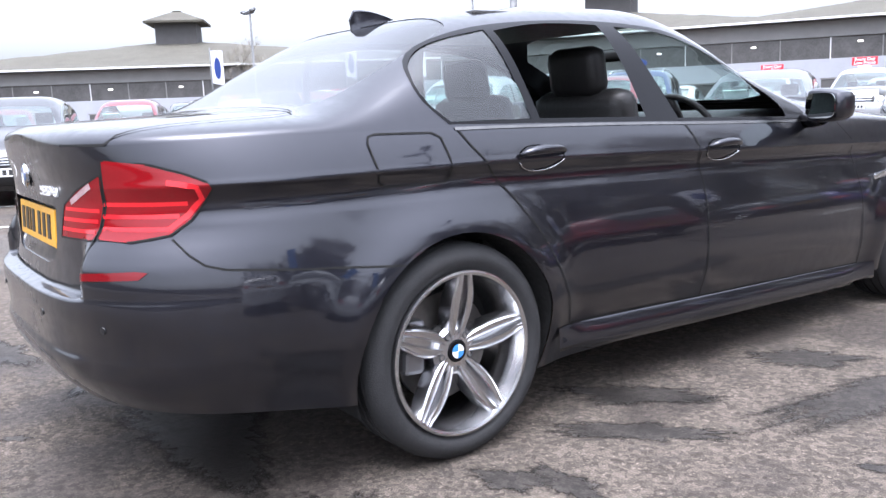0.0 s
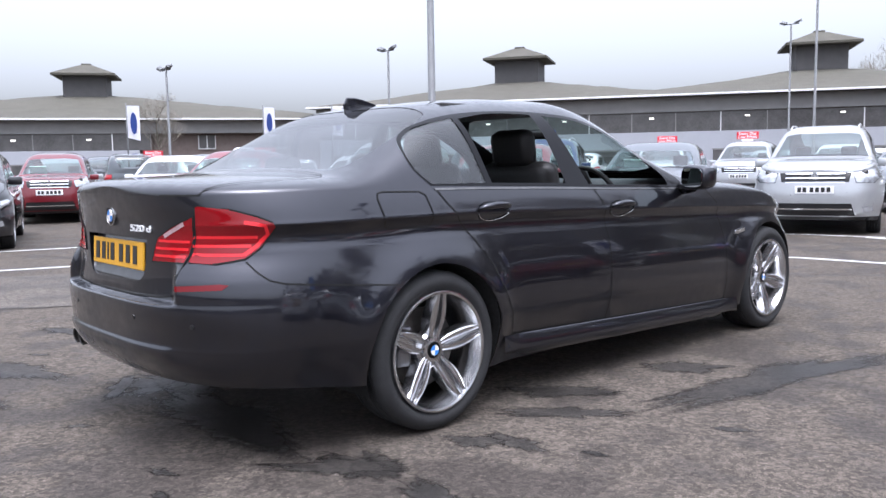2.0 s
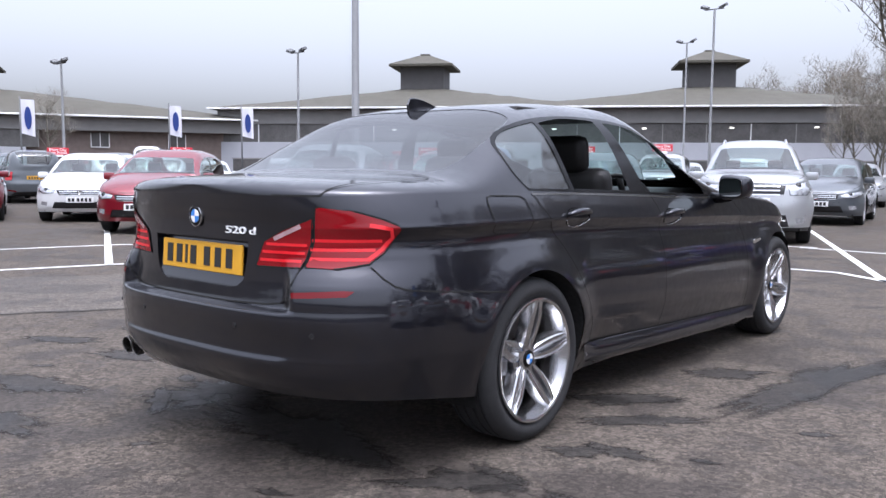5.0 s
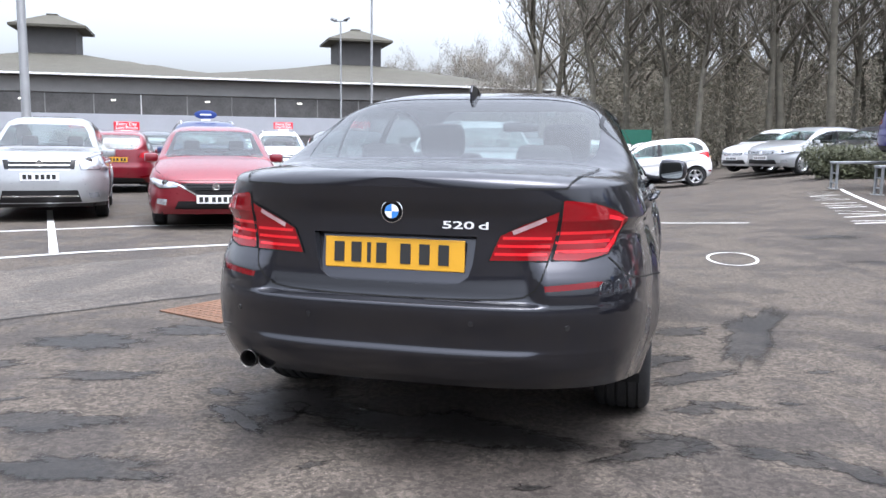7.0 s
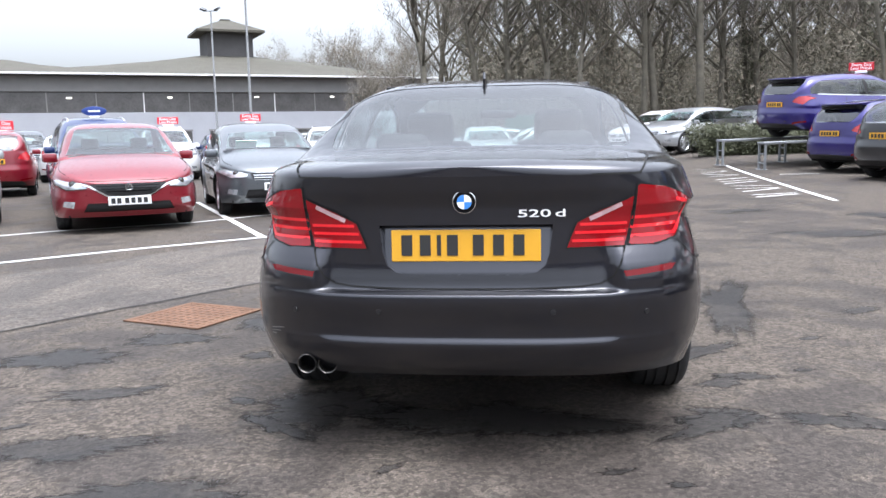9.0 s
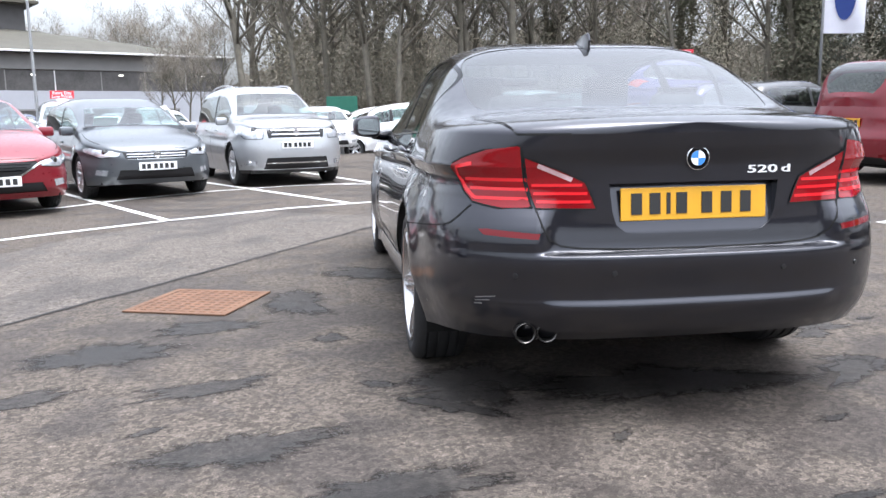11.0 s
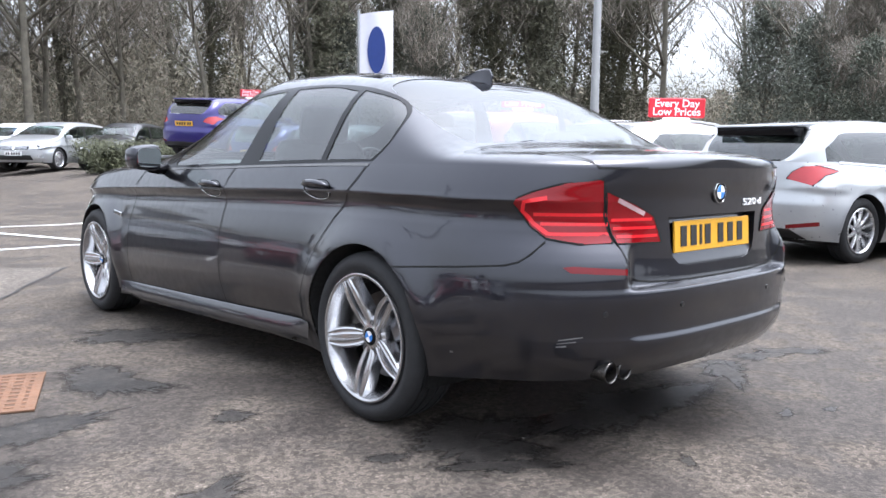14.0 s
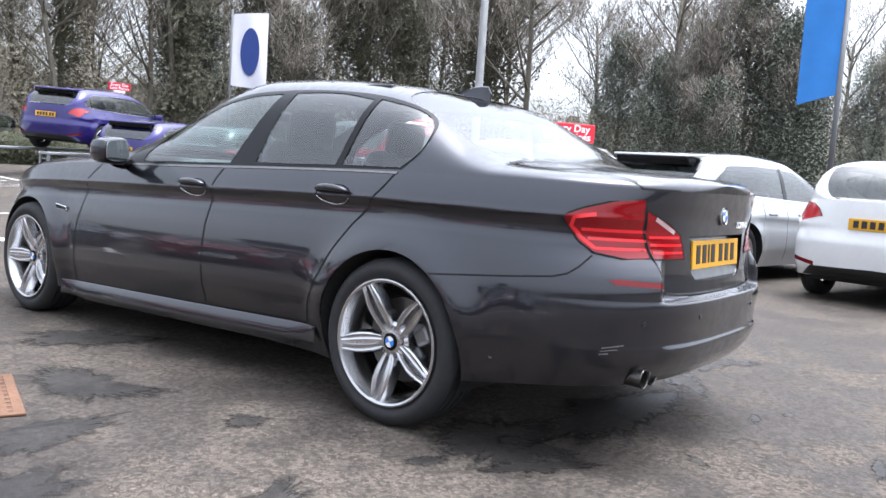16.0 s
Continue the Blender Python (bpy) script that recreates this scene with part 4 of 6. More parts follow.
# dark slab added inside the underbody, only to keep light out
part("floor_pan", bm_box(1.46, 4.0, 0.20, Matrix.Translation((0, 1.35, 0.44)), 0.03), HUB_DARK, saloon)
for x, y, side, turn in ((0.778, 0, 1, -0.07), (-0.778, 0, -1, 0.49), (0.772, 2.968, 1, 0.66), (-0.772, 2.968, -1, 0.35)):
    hero_wheel(saloon, x, y, side, turn)


def on_side(y, z, out=0.0, side=1):
    """Point and outward turn of the flank at (y, z)."""
    u, v = S.low_at(y, z)
    e = 0.004
    p = S.low(u, v)
    n = (S.low(u + e, v) - S.low(u - e, v)).cross(S.low(u, v + e) - S.low(u, v - e)).normalized()
    p = p + n * out
    return Vector((side * p.x, p.y, p.z)), Vector((side * n.x, n.y, n.z))


recess_edge = back_pts([(0.0, 0.676), (0.20, 0.676), (0.245, 0.684), (0.276, 0.708), (0.290, 0.75), (0.302, 0.848), (0.0, 0.850)], 0.02, False)


def recess_rim(side):
    vs, fs = [], []
    for i, (u, v) in enumerate(recess_edge):
        p, q = S.low(u, v), recess_skin(u, v)
        vs += [(side * p.x, p.y, p.z), (side * q.x, q.y, q.z)]
        if i:
            fs.append((2 * i - 2, 2 * i - 1, 2 * i + 1, 2 * i))
    return mesh_of(vs, fs)


for side in (1, -1):
    part("recess_rim", recess_rim(side), PAINT_HERO, saloon)
    # panel joints
    joints = {
        "rear_door_joint": side_pts([(0.045, 1.016), (0.085, 0.96), (0.155, 0.885), (0.245, 0.79), (0.325, 0.68), (0.405, 0.54), (0.462, 0.42), (0.482, 0.335)], 0.03, False),
        "door_joint": side_pts([(1.14, 0.988), (1.18, 0.93), (1.215, 0.84), (1.222, 0.70), (1.21, 0.50), (1.20, 0.30)], 0.03, False),
        "wing_joint": side_pts([(2.24, 0.945), (2.33, 0.86), (2.375, 0.76), (2.40, 0.60), (2.40, 0.42), (2.43, 0.26)], 0.03, False),
        "sill_joint": side_pts([(0.49, 0.335), (0.9, 0.318), (1.4, 0.298), (1.9, 0.278), (2.43, 0.258)], 0.05, False),
        "bumper_joint": side_pts([(-0.80, 0.775), (-0.775, 0.735), (-0.745, 0.708), (-0.70, 0.694), (-0.5, 0.672), (-0.3, 0.653), (-0.215, 0.645)], 0.03, False),
        "flap_joint": side_pts([(-0.27, 0.985), (-0.262, 1.004), (-0.24, 1.010), (-0.05, 1.005), (-0.02, 0.990), (-0.005, 0.93), (-0.002, 0.875), (-0.02, 0.858), (-0.22, 0.862), (-0.245, 0.875), (-0.262, 0.94), (-0.27, 0.985)], 0.02, False),
        "boot_joint": back_pts([(0.588, 0.975), (0.567, 0.86), (0.545, 0.765), (0.530, 0.71), (0.508, 0.668), (0.465, 0.642), (0.40, 0.634), (0.2, 0.628), (0.0, 0.627)], 0.03, False),
        "lamp_joint": lamp_a + lamp_tip + lamp_a[:1],
    }
    for name, uv in joints.items():
        if name == "flap_joint" and side < 0:
            continue
        part(name, ribbon(S.low, uv, 0.006, 0.0025 if name != "lamp_joint" else 0.004, sides=(side,)), GAP, saloon)
    part("boot_lamp_joint", ribbon(S.low, back_pts(BOOT_LAMP) + back_pts(BOOT_LAMP)[:1], 0.005, 0.004, sides=(side,)), GAP, saloon)
    deck_line = []
    for y, x in dense([(-0.972, 0.575), (-0.93, 0.598), (-0.85, 0.622), (-0.7, 0.650), (-0.55, 0.668), (-0.45, 0.672), (-0.405, 0.655), (-0.39, 0.60), (-0.385, 0.45), (-0.385, 0.2), (-0.385, 0.0)], 0.025, False):
        deck_line.append(S.top_plan(x, y))
    part("boot_lid_joint", ribbon(S.top, deck_line, 0.007, 0.0035, sides=(side,)), GAP, saloon)
    # bars and clear field of the rear lamps
    for z, y1, w in ((0.800, -0.80, 0.011), (0.832, -0.775, 0.011), (0.864, -0.755, 0.011)):
        line = [S.low_back(0.562 + 0.05 * (z - 0.77), z)] + [S.low_at(q, z) for q in spaced(-0.90, y1, 8)]
        part("light_bar", ribbon(S.low, line, w, 0.0042, sides=(side,)), RED_BAR, saloon)
    arc = side_pts([(-0.80, 0.800), (-0.755, 0.835), (-0.725, 0.875), (-0.74, 0.905), (-0.80, 0.918)], 0.02, False)
    part("light_curve", ribbon(S.low, arc, 0.014, 0.0042, sides=(side,)), RED_BAR, saloon)
    for z, x0, x1 in ((0.790, 0.365, 0.54), (0.818, 0.375, 0.548), (0.846, 0.392, 0.553)):
        part("boot_light_bar", ribbon(S.low, [S.low_back(x, z) for x in spaced(x0, x1, 8)], 0.010, 0.0042, sides=(side,)), RED_BAR, saloon)
    part("reversing_light", ribbon(S.low, [S.low_back(x, 0.853 + 0.44 * (x - 0.40)) for x in spaced(0.425, 0.535, 6)], 0.015, 0.0044, sides=(side,)), CLEAR_LENS, saloon, "clear reversing light")
    # handles: a scooped cup, its shade painted in black, with a body-colour grip across it
    for yc, zc_ in ((0.375, 0.912), (1.345, 0.880)):
        pts = []
        for i in range(20):
            q = 2 * math.pi * i / 20
            pts.append((yc + 0.105 * math.cos(q), zc_ - 0.006 + 0.040 * math.sin(q) * (1 - 0.25 * math.cos(q))))
        ring = [on_side(y, z, 0.002, side)[0] for y, z in pts]
        cc, nn = on_side(yc, zc_, -0.014, side)
        inner = [r.lerp(cc, 0.35) - nn * 0.004 for r in ring]
        vs = [tuple(q) for q in ring + inner] + [tuple(cc)]
        fs = [(i, (i + 1) % 20, 20 + (i + 1) % 20, 20 + i) for i in range(20)] + [(20 + i, 20 + (i + 1) % 20, 40) for i in range(20)]
        part("handle_cup", mesh_of(vs, fs), BLACK_GLOSS, saloon)
        grip = []
        for q in spaced(-1, 1, 12):
            p, n = on_side(yc + 0.102 * q, zc_ + 0.004 + 0.006 * (1 - q * q), 0.006 + 0.030 * (1 - q * q) ** 0.5, side)
            grip.append(p)
        part("door_handle", bm_tube(grip, [0.006 + 0.010 * (1 - abs(q) ** 3) for q in spaced(-1, 1, 12)], 8), PAINT_HERO, saloon, "body-coloured pull handle")
        rim_ = [on_side(yc + 0.100 * math.cos(q), zc_ - 0.006 + 0.043 * math.sin(q), 0.003, side)[0] for q in [math.pi * (1.08 + 0.84 * i / 10) for i in range(11)]]
        part("handle_edge", bm_tube(rim_, 0.0022, 5), CHROME, saloon)
    # chrome-black waist strip under the windows
    strip = [S.low_at(y, S.zb(y) - 0.006) for y in spaced(0.04, 1.98, 30)]
    part("waist_strip", ribbon(S.low, strip, 0.010, 0.003, sides=(side,)), CHROME_DARK, saloon)
    # side vent badge
    p, n = on_side(2.59, 0.672, 0.004, side)
    part("side_repeater", bm_box(0.012, 0.12, 0.030, Matrix.Translation(p) @ Matrix.Rotation(0.10, 4, "X"), 0.006), CHROME, saloon, "small chrome side repeater")
    # sill skirt
    vs, fs = [], []
    ys = spaced(0.42, 2.56, 24)
    for i, y in enumerate(ys):
        zt = 0.332 - 0.036 * (y - 0.49)
        x0 = on_side(y, zt)[0].x
        end = min(1, (i + 0.6) / 2.5, (24.6 - i) / 2.5)
        sec = [(x0 + 0.001, zt - 0.004), (x0 + 0.006 * end, zt - 0.010), (x0 + 0.018 * end, zt - 0.070), (x0 + 0.017 * end, zt - 0.086), (x0 + 0.006 * end, zt - 0.105 * end), (x0 - 0.05, zt - 0.125 * end)]
        vs += [(side * x, y, z) for x, z in sec]
        if i:
            for j in range(5):
                q = [6 * (i - 1) + j, 6 * i + j, 6 * i + j + 1, 6 * (i - 1) + j + 1]
                fs.append(q[::-1] if side > 0 else q)
    part("sill_skirt", mesh_of(vs, fs), PAINT_HERO, saloon)
    # wing mirror
    mz = Matrix.Translation((side * 0.972, 1.905, 1.022)) @ Matrix.Rotation(side * -0.16, 4, "Z")
    bm = bm_box(0.176, 0.115, 0.140, None, 0.0)
    bmesh.ops.subdivide_edges(bm, edges=bm.edges[:], cuts=4, use_grid_fill=True)
    for v in bm.verts:
        q = Vector((v.co.x / 0.088, v.co.y / 0.0575, v.co.z / 0.070))
        k = (abs(q.x) ** 4 + abs(q.y) ** 4 + abs(q.z) ** 4) ** -0.25
        v.co = Vector((q.x * k * 0.088, q.y * k * (0.0575 if q.y < 0 else 0.10 * (1 - 0.25 * abs(q.x))), q.z * k * 0.070 * (1 + 0.12 * side * q.x * -1)))
    bm.transform(mz)
    shell = part("wing_mirror", smooth_bm(bm, 60), PAINT_HERO, saloon)
    glass = bm_prism([(0.070 * math.copysign(abs(math.cos(q)) ** 0.5, math.cos(q)), 0.052 * math.copysign(abs(math.sin(q)) ** 0.5, math.sin(q))) for q in spaced(0, 6.0, 23)], 0.004, mz @ Matrix.Translation((0, -0.056, 0)) @ Matrix.Rotation(math.pi / 2, 4, "X"))
    part("mirror_glass", glass, MIRROR, shell, "mirror glass")
    part("mirror_arm", bm_tube([(side * 0.80, 1.99, 0.958), (side * 0.87, 1.965, 0.955), (side * 0.93, 1.935, 0.965)], [0.034, 0.028, 0.026], 8), BLACK_GLOSS, shell)
    # door linings and seats
    part("door_lining", bm_box(0.03, 2.1, 0.5, Matrix.Translation((side * 0.735, 1.25, 0.72)), 0.01), SEAT_MAT, saloon)
    sx = side * 0.37
    bm = bm_box(0.50, 0.15, 0.66, Matrix.Translation((sx, 1.13, 0.80)) @ Matrix.Rotation(0.22, 4, "X"), 0.06)
    bm = bm_box(0.50, 0.52, 0.16, Matrix.Translation((sx, 1.43, 0.51)), 0.06, bm)
    seat = part("front_seat", smooth_bm(bm, 50), SEAT_MAT, saloon, "black leather front seat")
    part("head_rest", smooth_bm(bm_box(0.27, 0.11, 0.20, Matrix.Translation((sx, 1.035, 1.195)) @ Matrix.Rotation(0.15, 4, "X"), 0.045), 50), SEAT_MAT, seat)
    for dx in (-0.07, 0.07):
        part("head_rest_post", bm_tube([(sx + dx, 1.06, 1.06), (sx + dx, 1.04, 1.13)], 0.007, 6), CHROME, seat)
    part("rear_head_rest", smooth_bm(bm_box(0.26, 0.10, 0.14, Matrix.Translation((side * 0.38, 0.06, 1.10)), 0.045), 50), SEAT_MAT, saloon)
    # boot and bumper sensors
    for x, z in ((0.30, 0.555), (0.62, 0.545)):
        u, v = S.low_back(x, z)
        p = S.low(u, v)
        part("parking_sensor", bm_lathe([(0.0, 0.010), (0.003, 0.009), (0.0035, 0.0005)], 12, axis="z", m=Matrix.Translation((side * p.x, p.y, p.z)) @ Matrix.Rotation(math.pi / 2, 4, "X") @ Matrix.Rotation(side * (0.1 if x < 0.5 else 0.5), 4, "Y")), BLACK_TRIM, saloon)
part("rear_bench", smooth_bm(bm_box(1.30, 0.16, 0.60, Matrix.Translation((0, 0.18, 0.78)) @ Matrix.Rotation(0.3, 4, "X"), 0.06), 50), SEAT_MAT, saloon)
part("parcel_shelf", bm_box(1.24, 0.52, 0.03, Matrix.Translation((0, -0.12, 1.02)), 0.01), SEAT_MAT, saloon)
part("dashboard", smooth_bm(bm_box(1.42, 0.50, 0.30, Matrix.Translation((0, 1.98, 0.86)), 0.09), 50), SEAT_MAT, saloon)
part("centre_console", smooth_bm(bm_box(0.24, 1.0, 0.28, Matrix.Translation((0, 1.5, 0.58)), 0.05), 50), SEAT_MAT, saloon)
tilt = Matrix.Translation((0.37, 1.72, 0.92)) @ Matrix.Rotation(radians(-62), 4, "X")
ring = [(0.185 * math.cos(q), 0.185 * math.sin(q), 0) for q in spaced(0, 2 * math.pi, 28)]
bm = bm_tube(ring, 0.015, 8)
bm.transform(tilt)
wheel_ = part("steering_wheel", bm, SEAT_MAT, saloon, "black leather steering wheel")
for q in (0.2, math.pi - 0.2, -math.pi / 2):
    bm = bm_tube([(0, 0, 0.02), (0.18 * math.cos(q), 0.18 * math.sin(q), 0)], 0.02, 6)
    bm.transform(tilt)
    part("steering_spoke", bm, SEAT_MAT, wheel_)
part("interior_mirror", smooth_bm(bm_box(0.24, 0.03, 0.06, Matrix.Translation((0, 1.62, 1.29)), 0.02), 50), SEAT_MAT, saloon)
part("headliner", bm_box(1.02, 0.95, 0.03, Matrix.Translation((0, 0.86, 1.392)), 0.01), SEAT_MAT, saloon)
# pale scuffs on the bumper's corner
SCUFF = mat("scuffed_paint", (0.13, 0.13, 0.135), 0.7, vary=0.4, scale=60)
for a_, b_, w_ in (((-0.865, 0.459), (-0.918, 0.470), 0.004), ((-0.862, 0.448), (-0.905, 0.455), 0.003), ((-0.858, 0.437), (-0.882, 0.440), 0.005), ((-0.485, 0.372), (-0.497, 0.372), 0.008)):
    part("scuff_mark", ribbon(S.low, side_pts([a_, b_], 0.02, False), w_, 0.0015, sides=(-1,)), SCUFF, saloon, "pale scuff in the paint")
# roof fin aerial
bm = bmesh.new()
fin = []
for q in spaced(0, 1, 10):
    y = 0.195 + 0.205 * q
    base_z = S.zr(y) - 0.006
    hgt = 0.072 * (1 - q ** 1.6) * min(1, 0.62 + q * 4) + 0.004
    wd = 0.015 * (1 - 0.75 * q ** 2) * min(1, 0.5 + q * 4)
    sec = [(-wd, base_z), (-wd * 0.55, base_z + hgt * 0.4), (-0.006, base_z + hgt * 0.92), (0, base_z + hgt), (0.006, base_z + hgt * 0.92), (wd * 0.55, base_z + hgt * 0.4), (wd, base_z)]
    fin.append([bm.verts.new((x, y - 0.012 * (z - base_z) / 0.08, z)) for x, z in sec])
for a, b in zip(fin, fin[1:]):
    for i in range(6):
        bm.faces.new((a[i], a[i + 1], b[i + 1], b[i]))
bm.faces.new(fin[0])
bm.faces.new(fin[-1][::-1])
bmesh.ops.recalc_face_normals(bm, faces=bm.faces[:])
part("roof_aerial", smooth_bm(bm, 40), PAINT_HERO, saloon, "shark-fin roof aerial")
# roundel, type lettering and rear plate
yb = S.low(*S.low_back(0.0, 0.929)).y
face = Matrix.Translation((0, yb - 0.001, 0.929)) @ Matrix.Rotation(math.pi / 2, 4, "X")
roundel = part("roundel", bm_lathe([(0.0, 0.041), (0.006, 0.0405), (0.007, 0.038), (0.0055, 0.0375), (0.0055, 0.026), (0.007, 0.0255), (0.007, 0.0005)], 40, axis="z", m=face), CHROME, saloon, "round badge with blue and white quarters")
part("roundel_ring", bm_lathe([(0.0058, 0.0378), (0.0062, 0.0376), (0.0062, 0.0262), (0.0058, 0.026)], 40, axis="z", m=face), BLACK_GLOSS, roundel)
for k in range(4):
    pts = [(0, 0)] + [(0.0250 * math.cos(q), 0.0250 * math.sin(q)) for q in spaced(k * math.pi / 2, (k + 1) * math.pi / 2, 8)]
    part("roundel_quarter", bm_prism(pts, 0.001, face @ Matrix.Translation((0, 0, 0.0072))), (BADGE_WHITE, BADGE_BLUE)[k % 2], roundel)
for ch, dx in (("5", -0.056), ("2", -0.018), ("0", 0.021), ("d", 0.072)):
    x = 0.255 + dx
    me = text_mesh(ch, 0.046, 0.0025, 0.0003)
    yb = S.low(*S.low_back(x, 0.886)).y
    me.transform(Matrix.Translation((x, yb - 0.004, 0.886)) @ Matrix.Rotation(0.10, 4, "Z") @ Matrix.Rotation(math.pi / 2, 4, "X") @ Matrix.Diagonal((1.70, 0.80, 1, 1)))
    part("type_letter", me, BADGE_WHITE, saloon, "chrome type lettering")
plate = part("number_plate", bm_box(0.52, 0.010, 0.111, Matrix.Translation((0, -0.972, 0.776)) @ Matrix.Rotation(-0.06, 4, "X"), 0.003), YELLOW, saloon, "yellow rear number plate")
for x in (-0.205, -0.140, -0.092, -0.045, 0.045, 0.115, 0.185):
    wd = 0.014 if x == -0.092 else 0.038
    part("plate_bar", bm_box(wd, 0.003, 0.072, Matrix.Translation((x, -0.978, 0.778)) @ Matrix.Rotation(-0.06, 4, "X"), 0.0), PLATE_BLACK, plate)
part("plate_bar", bm_box(0.10, 0.002, 0.006, Matrix.Translation((0, -0.9765, 0.729)) @ Matrix.Rotation(-0.06, 4, "X")), PLATE_BLACK, plate)
# twin exhausts
EXHAUST = mat("exhaust_chrome", (0.09, 0.085, 0.08), 0.3, 0.9, vary=0.3, scale=25)
for x in (-0.586, -0.510):
    part("exhaust_pipe", bm_lathe([(-0.80, 0.030), (-0.92, 0.033), (-0.965, 0.036), (-0.968, 0.034), (-0.965, 0.031), (-0.90, 0.029), (-0.86, 0.028), (-0.859, 0.001)], 24, m=Matrix.Translation((x, 0, 0.345)) @ Matrix.Rotation(math.pi / 2, 4, "Z")), EXHAUST, saloon, "dark chrome exhaust tailpipe")


# ---- ground ----
def asphalt_mat(name="asphalt", dry=(0.076, 0.064, 0.053), wet=(0.043, 0.036, 0.031), gloss=(0.92, 0.66), spec=0.22, soft=False):
    m = bpy.data.materials.new(name)
    m.use_nodes = True
    n, l = m.node_tree.nodes, m.node_tree.links
    b = n["Principled BSDF"]
    b.inputs["Specular IOR Level"].default_value = spec
    tc = n.new("ShaderNodeTexCoord")

    def noise_(scale, detail=6, rough=0.6):
        t = n.new("ShaderNodeTexNoise")
        t.inputs["Scale"].default_value, t.inputs["Detail"].default_value, t.inputs["Roughness"].default_value = scale, detail, rough
        l.new(tc.outputs["Object"], t.inputs["Vector"])
        return t.outputs[0]

    def ramp(src, lo_, hi_, a, c):
        r = n.new("ShaderNodeMapRange")
        r.interpolation_type = "SMOOTHSTEP"
        for i, v in enumerate((lo_, hi_, a, c)):
            r.inputs[i + 1].default_value = v
        l.new(src, r.inputs[0])
        return r.outputs[0]

    def op(kind, a, c):
        o = n.new("ShaderNodeMath")
        o.operation = kind
        for i, v in enumerate((a, c)):
            if isinstance(v, (int, float)):
                o.inputs[i].default_value = v
            else:
                l.new(v, o.inputs[i])
        return o.outputs[0]
    big, mid, fine = noise_(0.45, 4), noise_(2.2, 6, 0.60), noise_(15, 6, 0.65)
    blot = noise_(5.5, 6, 0.60)
    grit = noise_(190, 2)
    stones = n.new("ShaderNodeTexVoronoi")
    stones.inputs["Scale"].default_value = 62
    l.new(tc.outputs["Object"], stones.inputs["Vector"])
    cell = ramp(stones.outputs["Color"], 0.1, 0.9, 0.62, 1.38)
    pale = op("MULTIPLY", ramp(stones.outputs["Distance"], 0.18, 0.32, 1, 0), ramp(noise_(48, 2), 0.50, 0.62, 0, 1))
    damp = ramp(op("ADD", op("MULTIPLY", big, 0.42), op("MULTIPLY", mid, 0.58)), 0.465, 0.555, 0, 1)
    damp = op("MULTIPLY", damp, ramp(fine, 0.36, 0.56, 0.88, 1))
    damp = op("MAXIMUM", damp, ramp(blot, 0.53, 0.64, 0, 0.6))
    col = n.new("ShaderNodeMix")
    col.data_type = "RGBA"
    col.inputs[6].default_value, col.inputs[7].default_value = (*dry, 1), (*wet, 1)
    l.new(damp, col.inputs[0])
    tint = op("MULTIPLY", ramp(fine, 0.30, 0.70, 0.84, 1.16), op("MULTIPLY", cell, ramp(grit, 0.32, 0.68, 0.6, 1.4)))
    tint = op("MULTIPLY", tint, ramp(noise_(38, 4, 0.7), 0.34, 0.66, 0.88, 1.12))
    tint = op("ADD", tint, op("MULTIPLY", pale, 1.35))
    mu = n.new("ShaderNodeMix")
    mu.data_type, mu.blend_type, mu.inputs[0].default_value = "RGBA", "MULTIPLY", 1.0
    l.new(col.outputs[2], mu.inputs[6])
    l.new(tint, mu.inputs[7])
    l.new(mu.outputs[2], b.inputs["Base Color"])
    l.new(ramp(damp, 0, 1, *gloss), b.inputs["Roughness"])
    bn = n.new("ShaderNodeBump")
    bn.inputs["Strength"].default_value, bn.inputs["Distance"].default_value = 0.4, 0.006
    l.new(op("ADD", op("MULTIPLY", grit, 0.7), op("MULTIPLY", noise_(60, 3), 0.5)), bn.inputs["Height"])
    l.new(bn.outputs[0], b.inputs["Normal"])
    if soft:
        # the stain thins out in grains towards its rim
        rim_ = n.new("ShaderNodeAttribute")
        rim_.attribute_name = "rim"
        l.new(ramp(op("ADD", rim_.outputs["Fac"], op("MULTIPLY", op("SUBTRACT", noise_(26, 7, 0.85), 0.5), 1.7)), 0.12, 0.80, 0, 1), b.inputs["Alpha"])
    return m


ASPHALT = asphalt_mat()
# the yard lies level but climbs gently towards the lane's end by the wood
climb, flank = curve_of((2.0, 0.0), (4.5, 0.05), (7.5, 0.14), (10.5, 0.19), (16.0, 0.30), (20.0, 0.47), (24.0, 0.49)), curve_of((1.0, 0.0), (3.0, 0.5), (5.2, 1.0))


def rise(x, y):
    return climb(y) * flank(x)


def stand(x, y, z=0.0):
    """A place on the ground, tilted with its slope."""
    gx, gy = (rise(x + 0.8, y) - rise(x - 0.8, y)) / 1.6, (rise(x, y + 0.8) - rise(x, y - 0.8)) / 1.6
    tilt = Vector((0, 0, 1)).rotation_difference(Vector((-gx, -gy, 1))).to_matrix().to_4x4()
    return Matrix.Translation((x, y, rise(x, y))) @ tilt @ Matrix.Translation((0, 0, z))


xs = [-1500, -400, -150, -80] + list(range(-60, -4, 4)) + [-4 + 0.5 * i for i in range(65)] + list(range(32, 61, 4)) + [80, 150, 400, 1500]
gv = [(x, y, rise(x, y)) for x in xs for y in xs]
gn = len(xs)
ground = part("ground", mesh_of(gv, [(i * gn + j, (i + 1) * gn + j, (i + 1) * gn + j + 1, i * gn + j + 1) for i in range(gn - 1) for j in range(gn - 1)]), ASPHALT)
